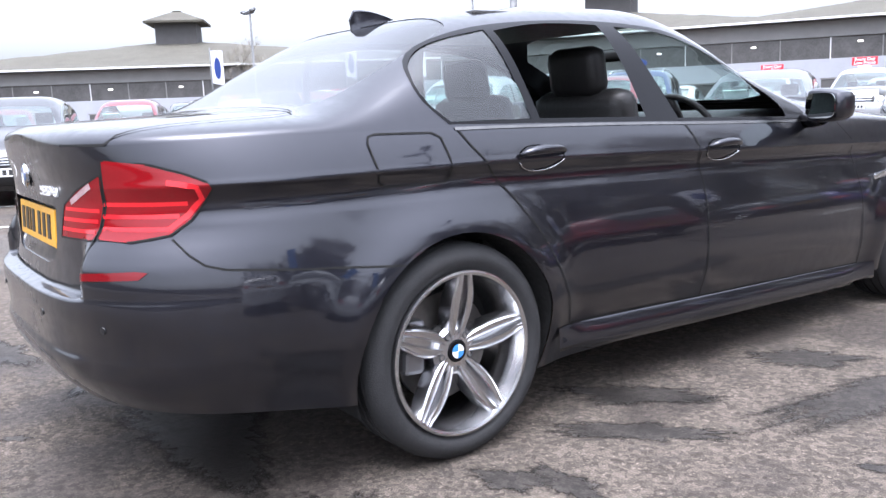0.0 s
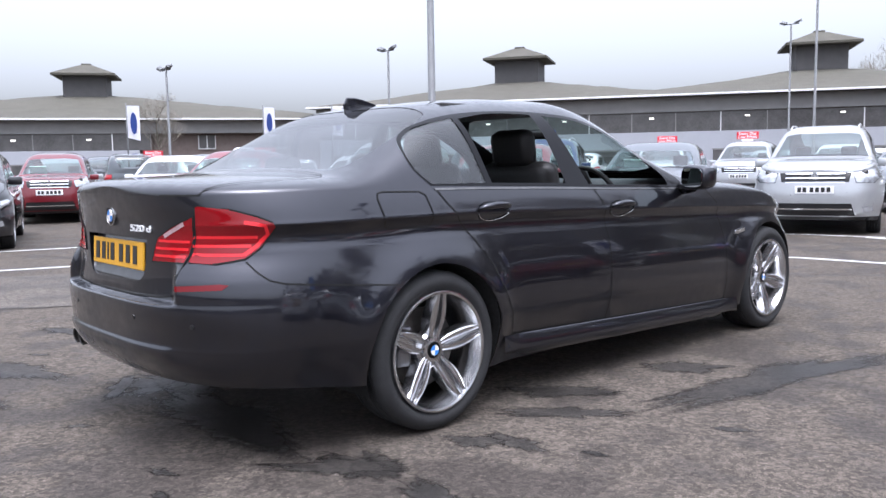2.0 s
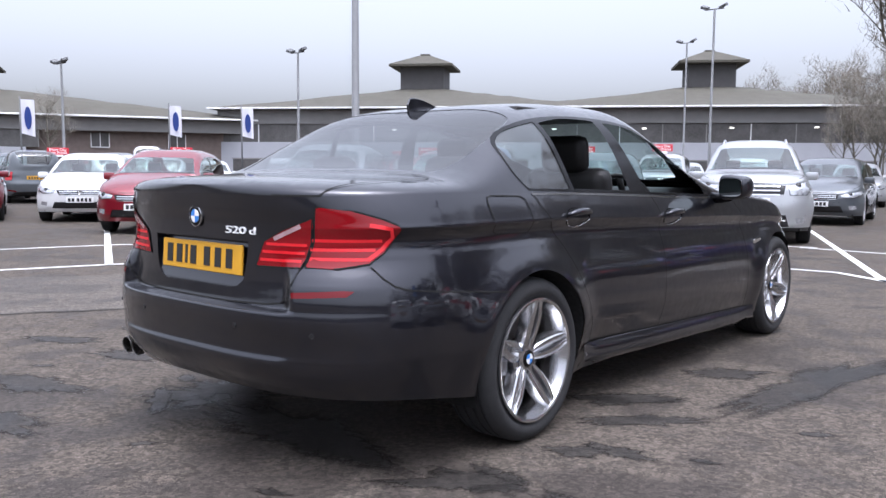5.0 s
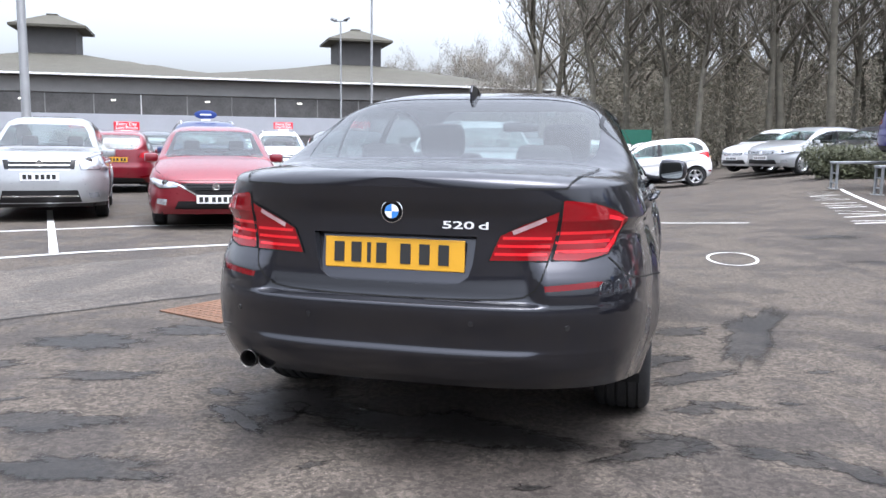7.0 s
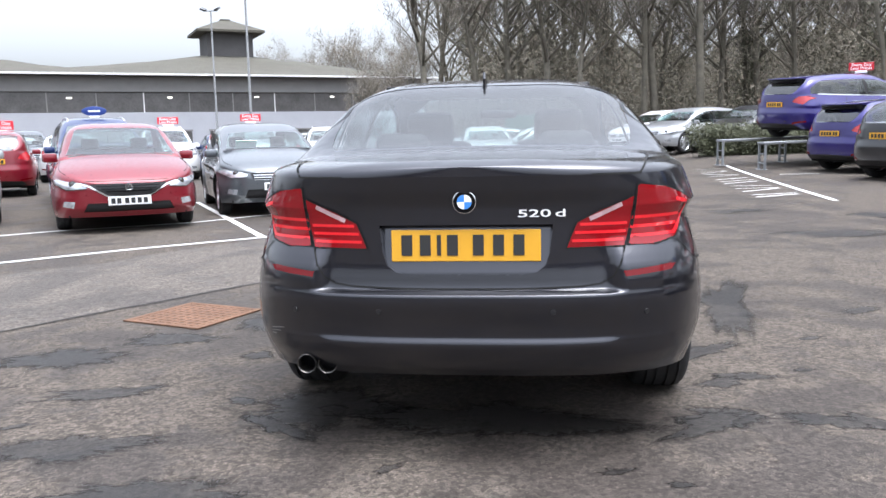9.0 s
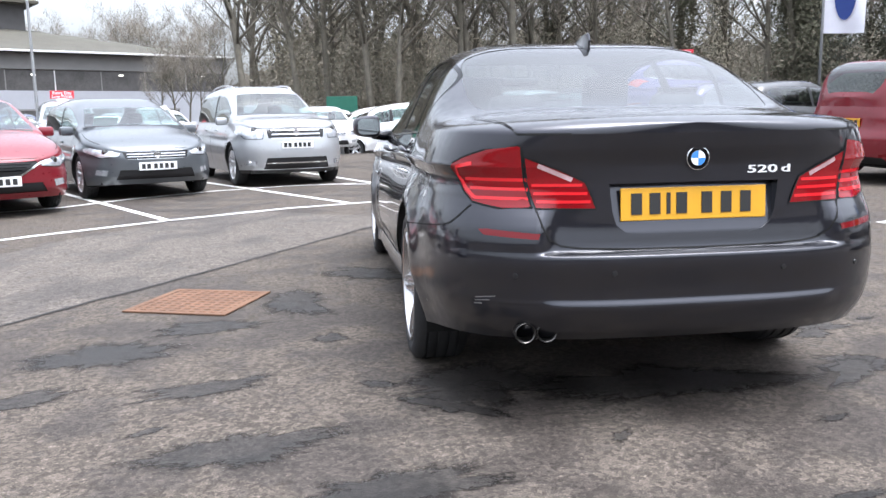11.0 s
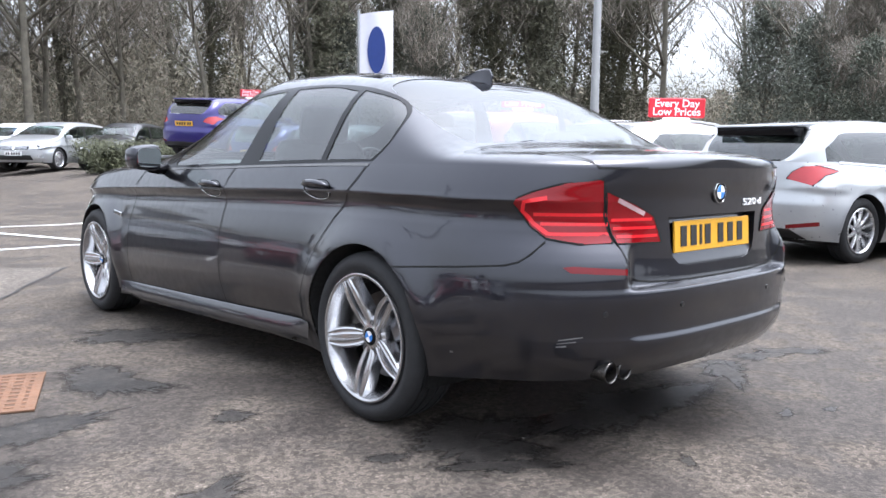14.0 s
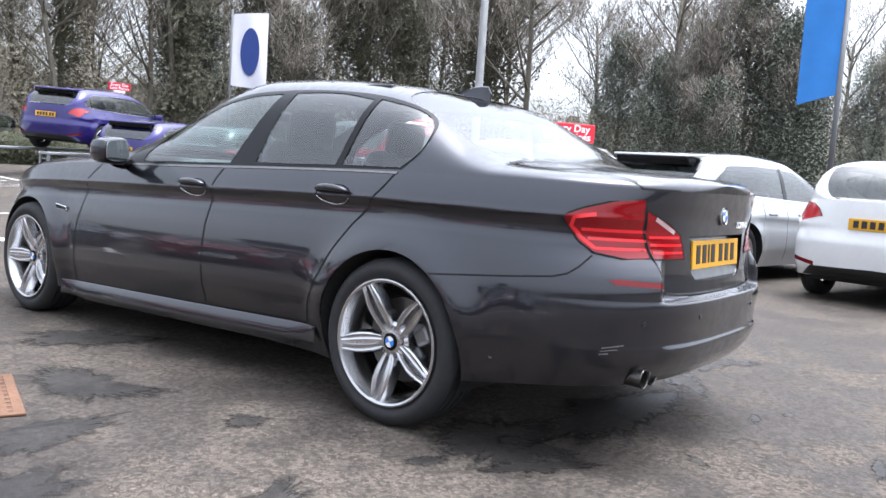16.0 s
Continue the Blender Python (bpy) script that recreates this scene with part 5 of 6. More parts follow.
tagged(ground, "worn grey asphalt yard with damp dark patches", "ground", kind="structure")

LINE = mat("road_paint", (0.62, 0.62, 0.60), 0.7, vary=0.25, scale=4, bump=0.2)


def road_line(pts, width=0.10):
    vs, fs = [], []
    P = [Vector((x, y, rise(x, y) + 0.006)) for x, y in dense(pts, 0.4, False)]
    for i, p in enumerate(P):
        t = (P[min(i + 1, len(P) - 1)] - P[max(i - 1, 0)]).normalized()
        o = Vector((-t.y, t.x, 0)) * width / 2
        vs += [p + o, p - o]
        if i:
            fs.append((2 * i - 2, 2 * i - 1, 2 * i + 1, 2 * i))
    return tagged(part("parking_line", mesh_of(vs, fs), LINE), "worn white painted parking line on asphalt", "road marking", "parking lines", "structure")


for pts in ([(-9.6, -4.0), (-7.7, -1.6), (-6.75, 0.3), (-6.2, 2.0), (-5.1, 3.6), (-4.1, 4.65), (-3.0, 5.6), (-1.8, 6.45), (-0.64, 6.96), (0.25, 7.0), (0.9, 6.5)],
            [(-9.9, -1.2), (-9.2, 0.9), (-8.5, 3.2), (-7.6, 4.9), (-6.2, 6.4), (-4.66, 7.4), (-4.0, 8.35), (-3.0, 9.3), (-1.9, 9.9), (-0.8, 10.05)],
            [(0.85, 6.5), (-2.0, 13.9)], [(-3.0, 5.6), (-6.2, 11.2)], [(-5.3, 3.5), (-9.4, 8.2)], [(-6.2, 1.9), (-11.4, 4.6)], [(-1.0, 6.9), (-4.2, 12.6)],
            [(-6.8, 0.2), (-12.4, 1.4)], [(-7.7, -1.6), (-13.2, -1.6)], [(2.2, 9.6), (-1.0, 9.9)], [(4.85, 16.93), (4.48, 8.37)], [(5.16, 13.54), (5.98, 13.67)], [(3.9, 3.4), (8.6, 5.2)]):
    road_line(pts, 0.09)
# worn lettering along the lane: strokes that cannot be read
rng = random.Random(3)
for i in range(13):
    q, s = i / 12 + rng.uniform(-0.03, 0.03), i / 12 + rng.uniform(-0.05, 0.05)
    road_line([(4.01 + -0.37 * q, 16.48 + -7.18 * q), (4.57 + -0.23 * s, 16.21 + -6.93 * s)], 0.07)
road_line([(1.65 + 0.25 * math.cos(q), 5.4 + 0.52 * math.sin(q)) for q in [6.2832 * i / 24 for i in range(25)]], 0.03)

# damp soaked into the surface; under the rear bumper also the car's painted shade
DAMP_SHADE = asphalt_mat("damp_shade_asphalt", (0.030, 0.026, 0.023), (0.017, 0.0150, 0.0135), (0.66, 0.50), 0.3, soft=True)
rng = random.Random(17)
STAINS_AND_SHADE = ((-2.30, 0.27, 0.36, 0.30, 10), (-1.88, 0.72, 0.38, 0.16, 5), (-0.66, -0.45, 0.42, 0.30, 15), (1.00, -0.47, 0.24, 0.15, 5), (1.42, -0.50, 0.24, 0.10, -12), (1.22, 0.10, 0.16, 0.08, 0), (0.12, -0.55, 0.72, 0.24, 4),
          (1.50, 1.75, 0.20, 1.10, -12), (1.09, -0.01, 0.15, 0.09, 43), (0.93, -0.55, 0.27, 0.10, 42), (1.06, 1.66, 0.30, 0.17, 44), (1.12, 0.56, 0.34, 0.09, 42), (0.88, 0.82, 0.32, 0.13, 42), (-0.81, -0.68, 0.25, 0.07, -40), (1.62, -0.55, 0.28, 0.09, -38),
          (-1.25, 0.38, 0.12, 0.10, 0), (-1.00, 2.10, 0.42, 0.26, -40), (-0.62, -0.47, 0.10, 0.06, -40), (-1.06, -0.38, 0.09, 0.05, -40), (-1.55, -0.95, 0.42, 0.15, 12), (-1.05, -1.35, 0.40, 0.14, 8), (-1.75, -0.30, 0.36, 0.11, 20), (-2.50, -0.35, 0.32, 0.12, 30), (-1.45, 1.25, 0.22, 0.45, 8),
          (0.20, -1.62, 0.16, 0.03, 10), (0.52, -1.05, 0.08, 0.03, 20), (-0.28, -1.08, 0.07, 0.03, 50), (1.75, 0.85, 0.10, 0.04, 30), (1.52, 0.22, 0.07, 0.03, 10), (0.72, -1.15, 0.06, 0.03, 0), (-1.90, -0.75, 0.08, 0.04, 35), (2.30, 1.6, 0.22, 0.08, 40), (2.05, -0.1, 0.10, 0.04, 35), (3.2, 5.2, 0.9, 0.35, 15), (4.3, 6.6, 1.0, 0.30, 10), (2.7, 7.6, 0.8, 0.25, 0))
for j, (x, y, rx, ry, turn) in enumerate(STAINS_AND_SHADE):
    n = 240
    c, k = math.cos(radians(turn)), math.sin(radians(turn))
    ring = []
    for i in range(n):
        q = 6.2832 * i / n
        f = 1 + 0.55 * noise.noise((3 * x + 1.7 * math.cos(q), 3 * y + 1.7 * math.sin(q), 0.3)) + 0.30 * noise.noise((9 * x + 5 * math.cos(q), 9 * y + 5 * math.sin(q), 1.3)) + 0.12 * noise.noise((20 * x + 13 * math.cos(q), 20 * y + 13 * math.sin(q), 2.3))
        a, b = rx * f * math.cos(q), ry * f * math.sin(q)
        px, py = x + a * c - b * k, y + a * k + b * c
        ring.append((px, py, rise(px, py) + 0.0012 + 0.00003 * j))
    core = [(x + (p[0] - x) * 0.40, y + (p[1] - y) * 0.40, p[2]) for p in ring]
    stain = mesh_of(ring + core, [(i, (i + 1) % n, n + (i + 1) % n, n + i) for i in range(n)] + [[n + i for i in range(n)]])
    stain.attributes.new("rim", "FLOAT", "POINT").data.foreach_set("value", [0.0] * n + [1.0] * n)
    tagged(part("damp_patch", stain, DAMP_SHADE), "dark ragged-edged patch on asphalt, damp and in part painted shade", "stain", "damp patches", "structure")

# a paler strip of older surface beyond a dark seam
SEAM = [(-5.6, -3.2), (-4.3, -1.1), (-3.07, 0.89), (-2.67, 1.53), (-2.07, 2.47), (-1.3, 3.75), (-0.4, 5.2)]
OLD = asphalt_mat("old_asphalt", (0.096, 0.084, 0.073), (0.060, 0.052, 0.046))
vs, fs = [], []
for i, (x, y) in enumerate(dense(SEAM, 0.25, False)):
    w_ = 2.3 + 0.25 * noise.noise((x, y, 3.0))
    x, y = x + 0.02 * noise.noise((4 * x, 4 * y, 0.5)), y + 0.02 * noise.noise((4 * x, 4 * y, 7.5))
    vs += [(x, y, rise(x, y) + 0.001), (x - 0.85 * w_, y + 0.53 * w_, rise(x, y) + 0.001)]
    if i:
        fs.append((2 * i - 2, 2 * i, 2 * i + 1, 2 * i - 1))
tagged(part("old_asphalt_strip", mesh_of(vs, fs), OLD), "paler strip of older worn asphalt", "ground", kind="structure")
vs, fs = [], []
for i, (x, y) in enumerate(dense(SEAM, 0.06, False)):
    w_ = 0.012 + 0.012 * abs(noise.noise((3 * x, 3 * y, 1.0)))
    x, y = x + 0.02 * noise.noise((4 * x, 4 * y, 0.5)), y + 0.02 * noise.noise((4 * x, 4 * y, 7.5))
    vs += [(x + 0.85 * w_, y - 0.53 * w_, rise(x, y) + 0.0045), (x - 0.85 * w_, y + 0.53 * w_, rise(x, y) + 0.0045)]
    if i:
        fs.append((2 * i - 2, 2 * i, 2 * i + 1, 2 * i - 1))
tagged(part("asphalt_seam", mesh_of(vs, fs), mat("seam_tar", (0.018, 0.016, 0.015), 0.8, vary=0.3, scale=9)), "dark tar seam along the asphalt", "ground", kind="structure")

# rusty grating over the yard drain
RUST = mat("rusty_iron", (0.150, 0.082, 0.050), 0.85, 0.2, vary=0.35, scale=5, bump=0.5, bscale=60)
drain = tagged(new("drain_cover"), "rusty square iron drain grating set in asphalt", "drain cover", kind="thing")
drain.matrix_basis = Matrix.Translation((-2.03, 1.35, 0.003)) @ Matrix.Rotation(radians(-20), 4, "Z")
part("backing", bm_box(0.60, 0.58, 0.004, Matrix.Translation((0, 0, 0.002))), mat("drain_dirt", (0.085, 0.045, 0.028), 0.95, vary=0.4, scale=20), drain)
for sx, sy, dx, dy in ((0.64, 0.04, 0, 0.29), (0.64, 0.04, 0, -0.29), (0.04, 0.54, 0.30, 0), (0.04, 0.54, -0.30, 0)):
    part("frame_bar", bm_box(sx, sy, 0.009, Matrix.Translation((dx, dy, 0.0035)), 0.002), RUST, drain)
for i in range(9):
    part("grating_bar", bm_box(0.56, 0.026, 0.007, Matrix.Translation((0, -0.24 + 0.06 * i, 0.0035)), 0.002), RUST, drain)
    part("grating_bar", bm_box(0.026, 0.54, 0.006, Matrix.Translation((-0.25 + 0.0625 * i, 0, 0.0035)), 0.002), RUST, drain)

# ---- showroom buildings ----
ROOF = mat("felt_roof", (0.072, 0.067, 0.053), 0.9, vary=0.18, scale=0.6, bump=0.2, bscale=8)
FASCIA = mat("grey_fascia", (0.20, 0.195, 0.19), 0.6, vary=0.1, scale=1.0)
WHITE_TRIM = mat("white_trim", (0.70, 0.70, 0.69), 0.5, vary=0.06, scale=1.0)
WHITE_WALL = mat("white_wall", (0.36, 0.37, 0.40), 0.6, vary=0.06, scale=0.7)
BRICK_WALL = mat("brown_brick", (0.17, 0.135, 0.12), 0.85, vary=0.2, scale=2.0, bump=0.3, bscale=12)
WINDOW_DARK = mat("showroom_glass", (0.10, 0.097, 0.095), 0.12, vary=0.3, scale=0.7)
LAMP_GLOW = mat("ceiling_lamp_glow", (1, 0.95, 0.85), 0.5, vary=0, emit=(1.0, 0.93, 0.8, 1.6))


def tent_roof(parent, w, d, h, n=28, tops=(0.5,), overhang=1.2, name="roof"):
    """A swept roof: low eaves that rise in hollow curves to the foot of each turret."""
    vs, fs = [], []
    for i in range(n + 1):
        for j in range(n // 2 + 1):
            x, y = (i / n - 0.5) * w, j / (n // 2) * d
            z = 0
            for t in tops:
                cx = (t - 0.5) * w
                r = max(abs(x - cx) / (0.60 * w / len(tops)), abs(y - d * 0.42) / (d * (0.42 if y < d * 0.42 else 0.58)))
                z = max(z, h * max(0, 1 - r) ** 1.1)
            vs.append((x, y, z))
    k = n // 2 + 1
    fs = [(i * k + j, (i + 1) * k + j, (i + 1) * k + j + 1, i * k + j + 1) for i in range(n) for j in range(n // 2)]
    return part(name, mesh_of(vs, fs), ROOF, parent)


def turret(parent, x, y, z, s=1.0):
    body = bm_box(3.7 * s, 3.7 * s, 2.0 * s, Matrix.Translation((x, y, z + 0.9 * s)), 0.02)
    part("turret_wall", body, FASCIA_DARK, parent)
    bm = bmesh.new()
    o = 2.7 * s
    base = [bm.verts.new((x + a * o, y + b * o, z + q * s)) for q in (1.82, 2.0) for a, b in ((-1, -1), (1, -1), (1, 1), (-1, 1))]
    tip = [bm.verts.new((x + a * 0.5 * s, y + b * 0.5 * s, z + 2.95 * s)) for a, b in ((-1, -1), (1, -1), (1, 1), (-1, 1))]
    for i in range(4):
        j = (i + 1) % 4
        bm.faces.new((base[i], base[j], base[4 + j], base[4 + i]))
        bm.faces.new((base[4 + i], base[4 + j], tip[j], tip[i]))
    bm.faces.new(tip)
    bm.faces.new(base[3::-1])
    part("turret_roof", bm, ROOF, parent)
    part("turret_finial", bm_box(0.8 * s, 0.8 * s, 0.2 * s, Matrix.Translation((x, y, z + 3.0 * s)), 0.03), ROOF, parent)


FASCIA_DARK = mat("dark_cladding", (0.075, 0.072, 0.072), 0.7, vary=0.12, scale=1.5)


def showroom(name, label, at, turn, w, d, eave, rise, tops, scale_t=1.0, glazed=1.0):
    b = tagged(new(name), label, "building", kind="thing")
    b.matrix_basis = Matrix.Translation((*at, 0)) @ Matrix.Rotation(radians(turn), 4, "Z")
    part("wall", bm_box(w, d - 1.4, eave - 0.5, Matrix.Translation((0, d / 2 + 0.3, (eave - 0.5) / 2)), 0.02), BRICK_WALL, b)
    r = tent_roof(b, w + 2.4, d + 2, rise, tops=tops)
    r.matrix_basis = Matrix.Translation((0, -1.0, eave + 0.14))
    part("roof_soffit", bm_box(w + 2.4, d + 2, 0.12, Matrix.Translation((0, d / 2, eave + 0.06)), 0.02), FASCIA, b)
    part("fascia", bm_box(w + 0.8, 0.25, 1.05 * scale_t, Matrix.Translation((0, -0.05, eave - 0.58 * scale_t)), 0.02), FASCIA, b)
    part("gutter", bm_box(w + 2.5, 0.22, 0.20, Matrix.Translation((0, -1.12, eave + 0.06)), 0.04), WHITE_TRIM, b)
    n = int(w / 3.0 / scale_t)
    zl, zh = eave - 2.5 * scale_t, eave - 1.15 * scale_t
    for i in range(n):
        x = (i + 0.5) / n * w - w / 2
        if (i + 0.5) / n > glazed:
            # brick end: small white-framed windows
            if i % 2:
                win = part("window", bm_box(1.7, 0.08, zh - zl - 0.3, Matrix.Translation((x, 0.82, (zl + zh) / 2))), WINDOW_DARK, b)
                part("frame", bm_box(1.86, 0.05, 0.10, Matrix.Translation((x, 0.78, zl + 0.12))), WHITE_TRIM, win)
                for dx in (-0.9, 0.0, 0.9):
                    part("frame", bm_box(0.09, 0.05, zh - zl - 0.3, Matrix.Translation((x + dx, 0.77, (zl + zh) / 2))), WHITE_TRIM, win)
            continue
        win = part("window", bm_box(w / n - 0.12, 0.08, zh - zl, Matrix.Translation((x, -0.02, (zl + zh) / 2))), WINDOW_DARK, b)
        if i % 2 == 0:
            part("ceiling_lamp", bm_box(0.45, 0.03, 0.14, Matrix.Translation((x + 0.4 * math.sin(i * 7.0), -0.07, zh - 0.45 - 0.2 * math.cos(i * 3.0)))), LAMP_GLOW, win)
        part("mullion", bm_box(0.10, 0.14, zh - zl, Matrix.Translation((x + w / n / 2, -0.02, (zl + zh) / 2)), 0.01), FASCIA if i % 3 else WHITE_TRIM, b)
    part("lower_panel", bm_box(w * glazed, 0.3, zl, Matrix.Translation((-w * (1 - glazed) / 2, -0.06, zl / 2)), 0.02), WHITE_WALL, b)
    for i in range(int(w * glazed / 7)):
        x = -w / 2 + 4 + 7 * i
        bay = part("shop_window", bm_box(5.2, 0.10, zl * 0.52, Matrix.Translation((x, -0.20, zl * 0.28))), WINDOW_DARK, b)
        part("frame", bm_box(5.4, 0.14, 0.14, Matrix.Translation((x, -0.22, zl * 0.56))), FASCIA, bay)
    for t in tops:
        turret(b, (t - 0.5) * (w + 2.4), d * 0.42, eave + rise * 0.88, scale_t)
    return b


def az(deg, dist):
    return (1.5 + dist * math.sin(radians(deg)), -3.0 + dist * math.cos(radians(deg)))


showroom("showroom_building", "long low showroom with grey swept roof, turrets and white wall band", az(-31.5, 88), 31.5, 75, 35, 7.8, 3.8, (0.285, 0.73), 1.45)
showroom("showroom_building", "brown brick dealership building with turret roof behind parked cars", (-86, 32), 62, 55, 31, 6.5, 3.9, (0.43,), 1.3, glazed=0.55)

# ---- lamp posts ----
POST = mat("galvanised_steel", (0.125, 0.128, 0.132), 0.6, 0.2, vary=0.12, scale=3)


def lamp_post(at, h, heads=True, r=0.09):
    p = tagged(new("street_lamp"), "tall grey steel lamp post with floodlights in the car park", "street lamp", "lamp posts", "thing")
    p.matrix_basis = Matrix.Translation((*at, 0))
    part("post", bm_tube([(0, 0, 0), (0, 0, 1.2), (0, 0, 1.25), (0, 0, h)], [r * 1.6, r * 1.5, r, r * 0.7], 10), POST, p)
    if heads:
        part("crossbar", bm_box(1.3, 0.07, 0.07, Matrix.Translation((0, 0, h)), 0.01), POST, p)
        for x in (-0.62, 0.62):
            f = part("floodlight", bm_box(0.5, 0.42, 0.18, Matrix.Translation((x, -0.1, h + 0.14)) @ Matrix.Rotation(0.35, 4, "X") @ Matrix.Rotation(0.35 * (1 if x < 0 else -1), 4, "Y"), 0.03), POST, p)
    return p


for x, y, h in ((-27.6, 66.1, 12.3), (-19.2, 51.2, 11.9), (-41.6, 34.4, 9.1), (-51.2, 22.6, 7.9)):
    lamp_post((x, y), h, r=0.10)
lamp_post((-16.7, 15.9), 11.0, r=0.13)
lamp_post((12.0, 8.9), 9.0, r=0.10)


# ---- trees ----
BARK = mat("bark", (0.150, 0.136, 0.108), 0.95, vary=0.35, scale=3, bump=0.6, bscale=14)
TWIG = mat("twigs", (0.225, 0.203, 0.170), 0.95, vary=0.3, scale=2)
IVY = mat("ivy_leaves", (0.120, 0.118, 0.078), 0.7, vary=0.5, scale=1.2)
EVERGREEN = mat("evergreen_leaves", (0.100, 0.112, 0.086), 0.7, vary=0.5, scale=0.8)
HEDGE_LEAF = mat("hedge_leaves", (0.046, 0.050, 0.022), 0.7, vary=0.5, scale=3)


def grow(rng, h, spread, depth=3, lean=0.05):
    """Trunk and limbs as tapered tubes, and the fine twigs apart."""
    trunk, twigs = bmesh.new(), bmesh.new()
    tips = []

    def limb(p, d, length, r, level):
        pts, rad = [p.copy()], [r]
        n = 5 if level == 0 else 3
        for i in range(n):
            d = (d + Vector((rng.uniform(-1, 1), rng.uniform(-1, 1), rng.uniform(-0.3, 0.9))) * (0.07 if level == 0 else 0.22)).normalized()
            p = p + d * length / n
            pts.append(p.copy())
            rad.append(r * (1 - (0.55 if level == 0 else 0.6) * (i + 1) / n))
        bm_tube(pts, rad, 7 if level == 0 else (4 if level < 3 else 3), trunk if level < 3 else twigs)
        tips.extend(pts[1:] if level >= 1 else pts[2:])
        if level >= depth:
            return
        kids = {0: 15, 1: 7, 2: 5, 3: 5}[level]
        for k in range(kids):
            q = 0.35 + 0.65 * (k + rng.random()) / kids
            i = min(int(q * n), n - 1)
            s = pts[i].lerp(pts[i + 1], q * n - i)
            side = Vector((rng.uniform(-1, 1), rng.uniform(-1, 1), 0)).normalized()
            nd = (d * 0.55 + side * spread + Vector((0, 0, 0.35))).normalized()
            limb(s, nd, length * rng.uniform(0.38, 0.56) * (1.15 - 0.45 * q), max(r * 0.45 * (1.1 - 0.5 * q), 0.006), level + 1)
    limb(Vector((0, 0, -0.1)), Vector((rng.uniform(-lean, lean), rng.uniform(-lean, lean), 1)).normalized(), h * 0.80, h * rng.uniform(0.010, 0.014), 0)
    return trunk, twigs, tips


def leaves_mesh(rng, centres, per, size, blob):
    vs, fs = [], []
    for c in centres:
        for _ in range(per):
            p = Vector(c) + Vector((rng.gauss(0, blob), rng.gauss(0, blob), rng.gauss(0, blob * 0.8)))
            u = Vector((rng.uniform(-1, 1), rng.uniform(-1, 1), rng.uniform(-1, 1))).normalized()
            w = u.orthogonal().normalized() * size * rng.uniform(0.5, 1.2)
            u = u * size * rng.uniform(0.6, 1.3)
            k = len(vs)
            vs += [p - u, p + w * 0.5, p + u, p - w * 0.5]
            fs.append((k, k + 1, k + 2, k + 3))
    return mesh_of(vs, fs, smooth=False)


def slivers(rng, centres, per, blob, long=1.0):
    """Fine upright twigs by the thousand."""
    vs, fs = [], []
    for c in centres:
        for _ in range(per):
            p = Vector(c) + Vector((rng.gauss(0, blob), rng.gauss(0, blob), rng.gauss(0, blob)))
            u = Vector((rng.uniform(-0.7, 0.7), rng.uniform(-0.7, 0.7), rng.uniform(0.2, 1))).normalized() * rng.uniform(0.4, 1.2) * long
            w = Vector((rng.uniform(-1, 1), rng.uniform(-1, 1), 0)).normalized() * rng.uniform(0.012, 0.035)
            k = len(vs)
            vs += [p - w, p + w, p + u]
            fs.append((k, k + 1, k + 2))
    return mesh_of(vs, fs, smooth=False)


def tree_kind(seed, h, spread, ivy=0, ever=0):
    rng = random.Random(seed)
    t = tagged(new("tree"), "", "tree", "woodland trees", "thing")
    trunk, twigs, tips = grow(rng, h, spread)
    part("trunk", trunk, BARK, t)
    fine = slivers(rng, rng.sample(tips, min(len(tips), 1500)), 2, 0.30, 0.9)
    me = bpy.data.meshes.new("twigs")
    twigs.to_mesh(me)
    twigs.free()
    both = bmesh.new()
    both.from_mesh(me)
    both.from_mesh(fine)
    part("twig_crown", both, TWIG, t)
    if ivy:
        cs = [(rng.gauss(0, 0.34), rng.gauss(0, 0.34), h * 0.80 * rng.random() ** 1.1) for _ in range(340)]
        if ivy > 1:
            cs += [(rng.gauss(0, 0.95), rng.gauss(0, 0.95), h * (0.12 + 0.55 * rng.random())) for _ in range(420)]
        part("ivy", leaves_mesh(rng, cs, 20, 0.10, 0.30), IVY, t, "dark ivy round the trunk")
    if ever:
        cs = []
        for _ in range(520):
            q = rng.random() ** 0.8
            rad = h * 0.20 * (1 - q) ** 0.6 * rng.uniform(0.35, 1.0) + 0.2
            a = rng.uniform(0, 6.283)
            cs.append((rad * math.cos(a), rad * math.sin(a), h * (0.04 + 0.90 * q)))
        part("crown", leaves_mesh(rng, cs, 30, 0.11, 0.50), EVERGREEN, t, "dense dark evergreen crown")
    return t


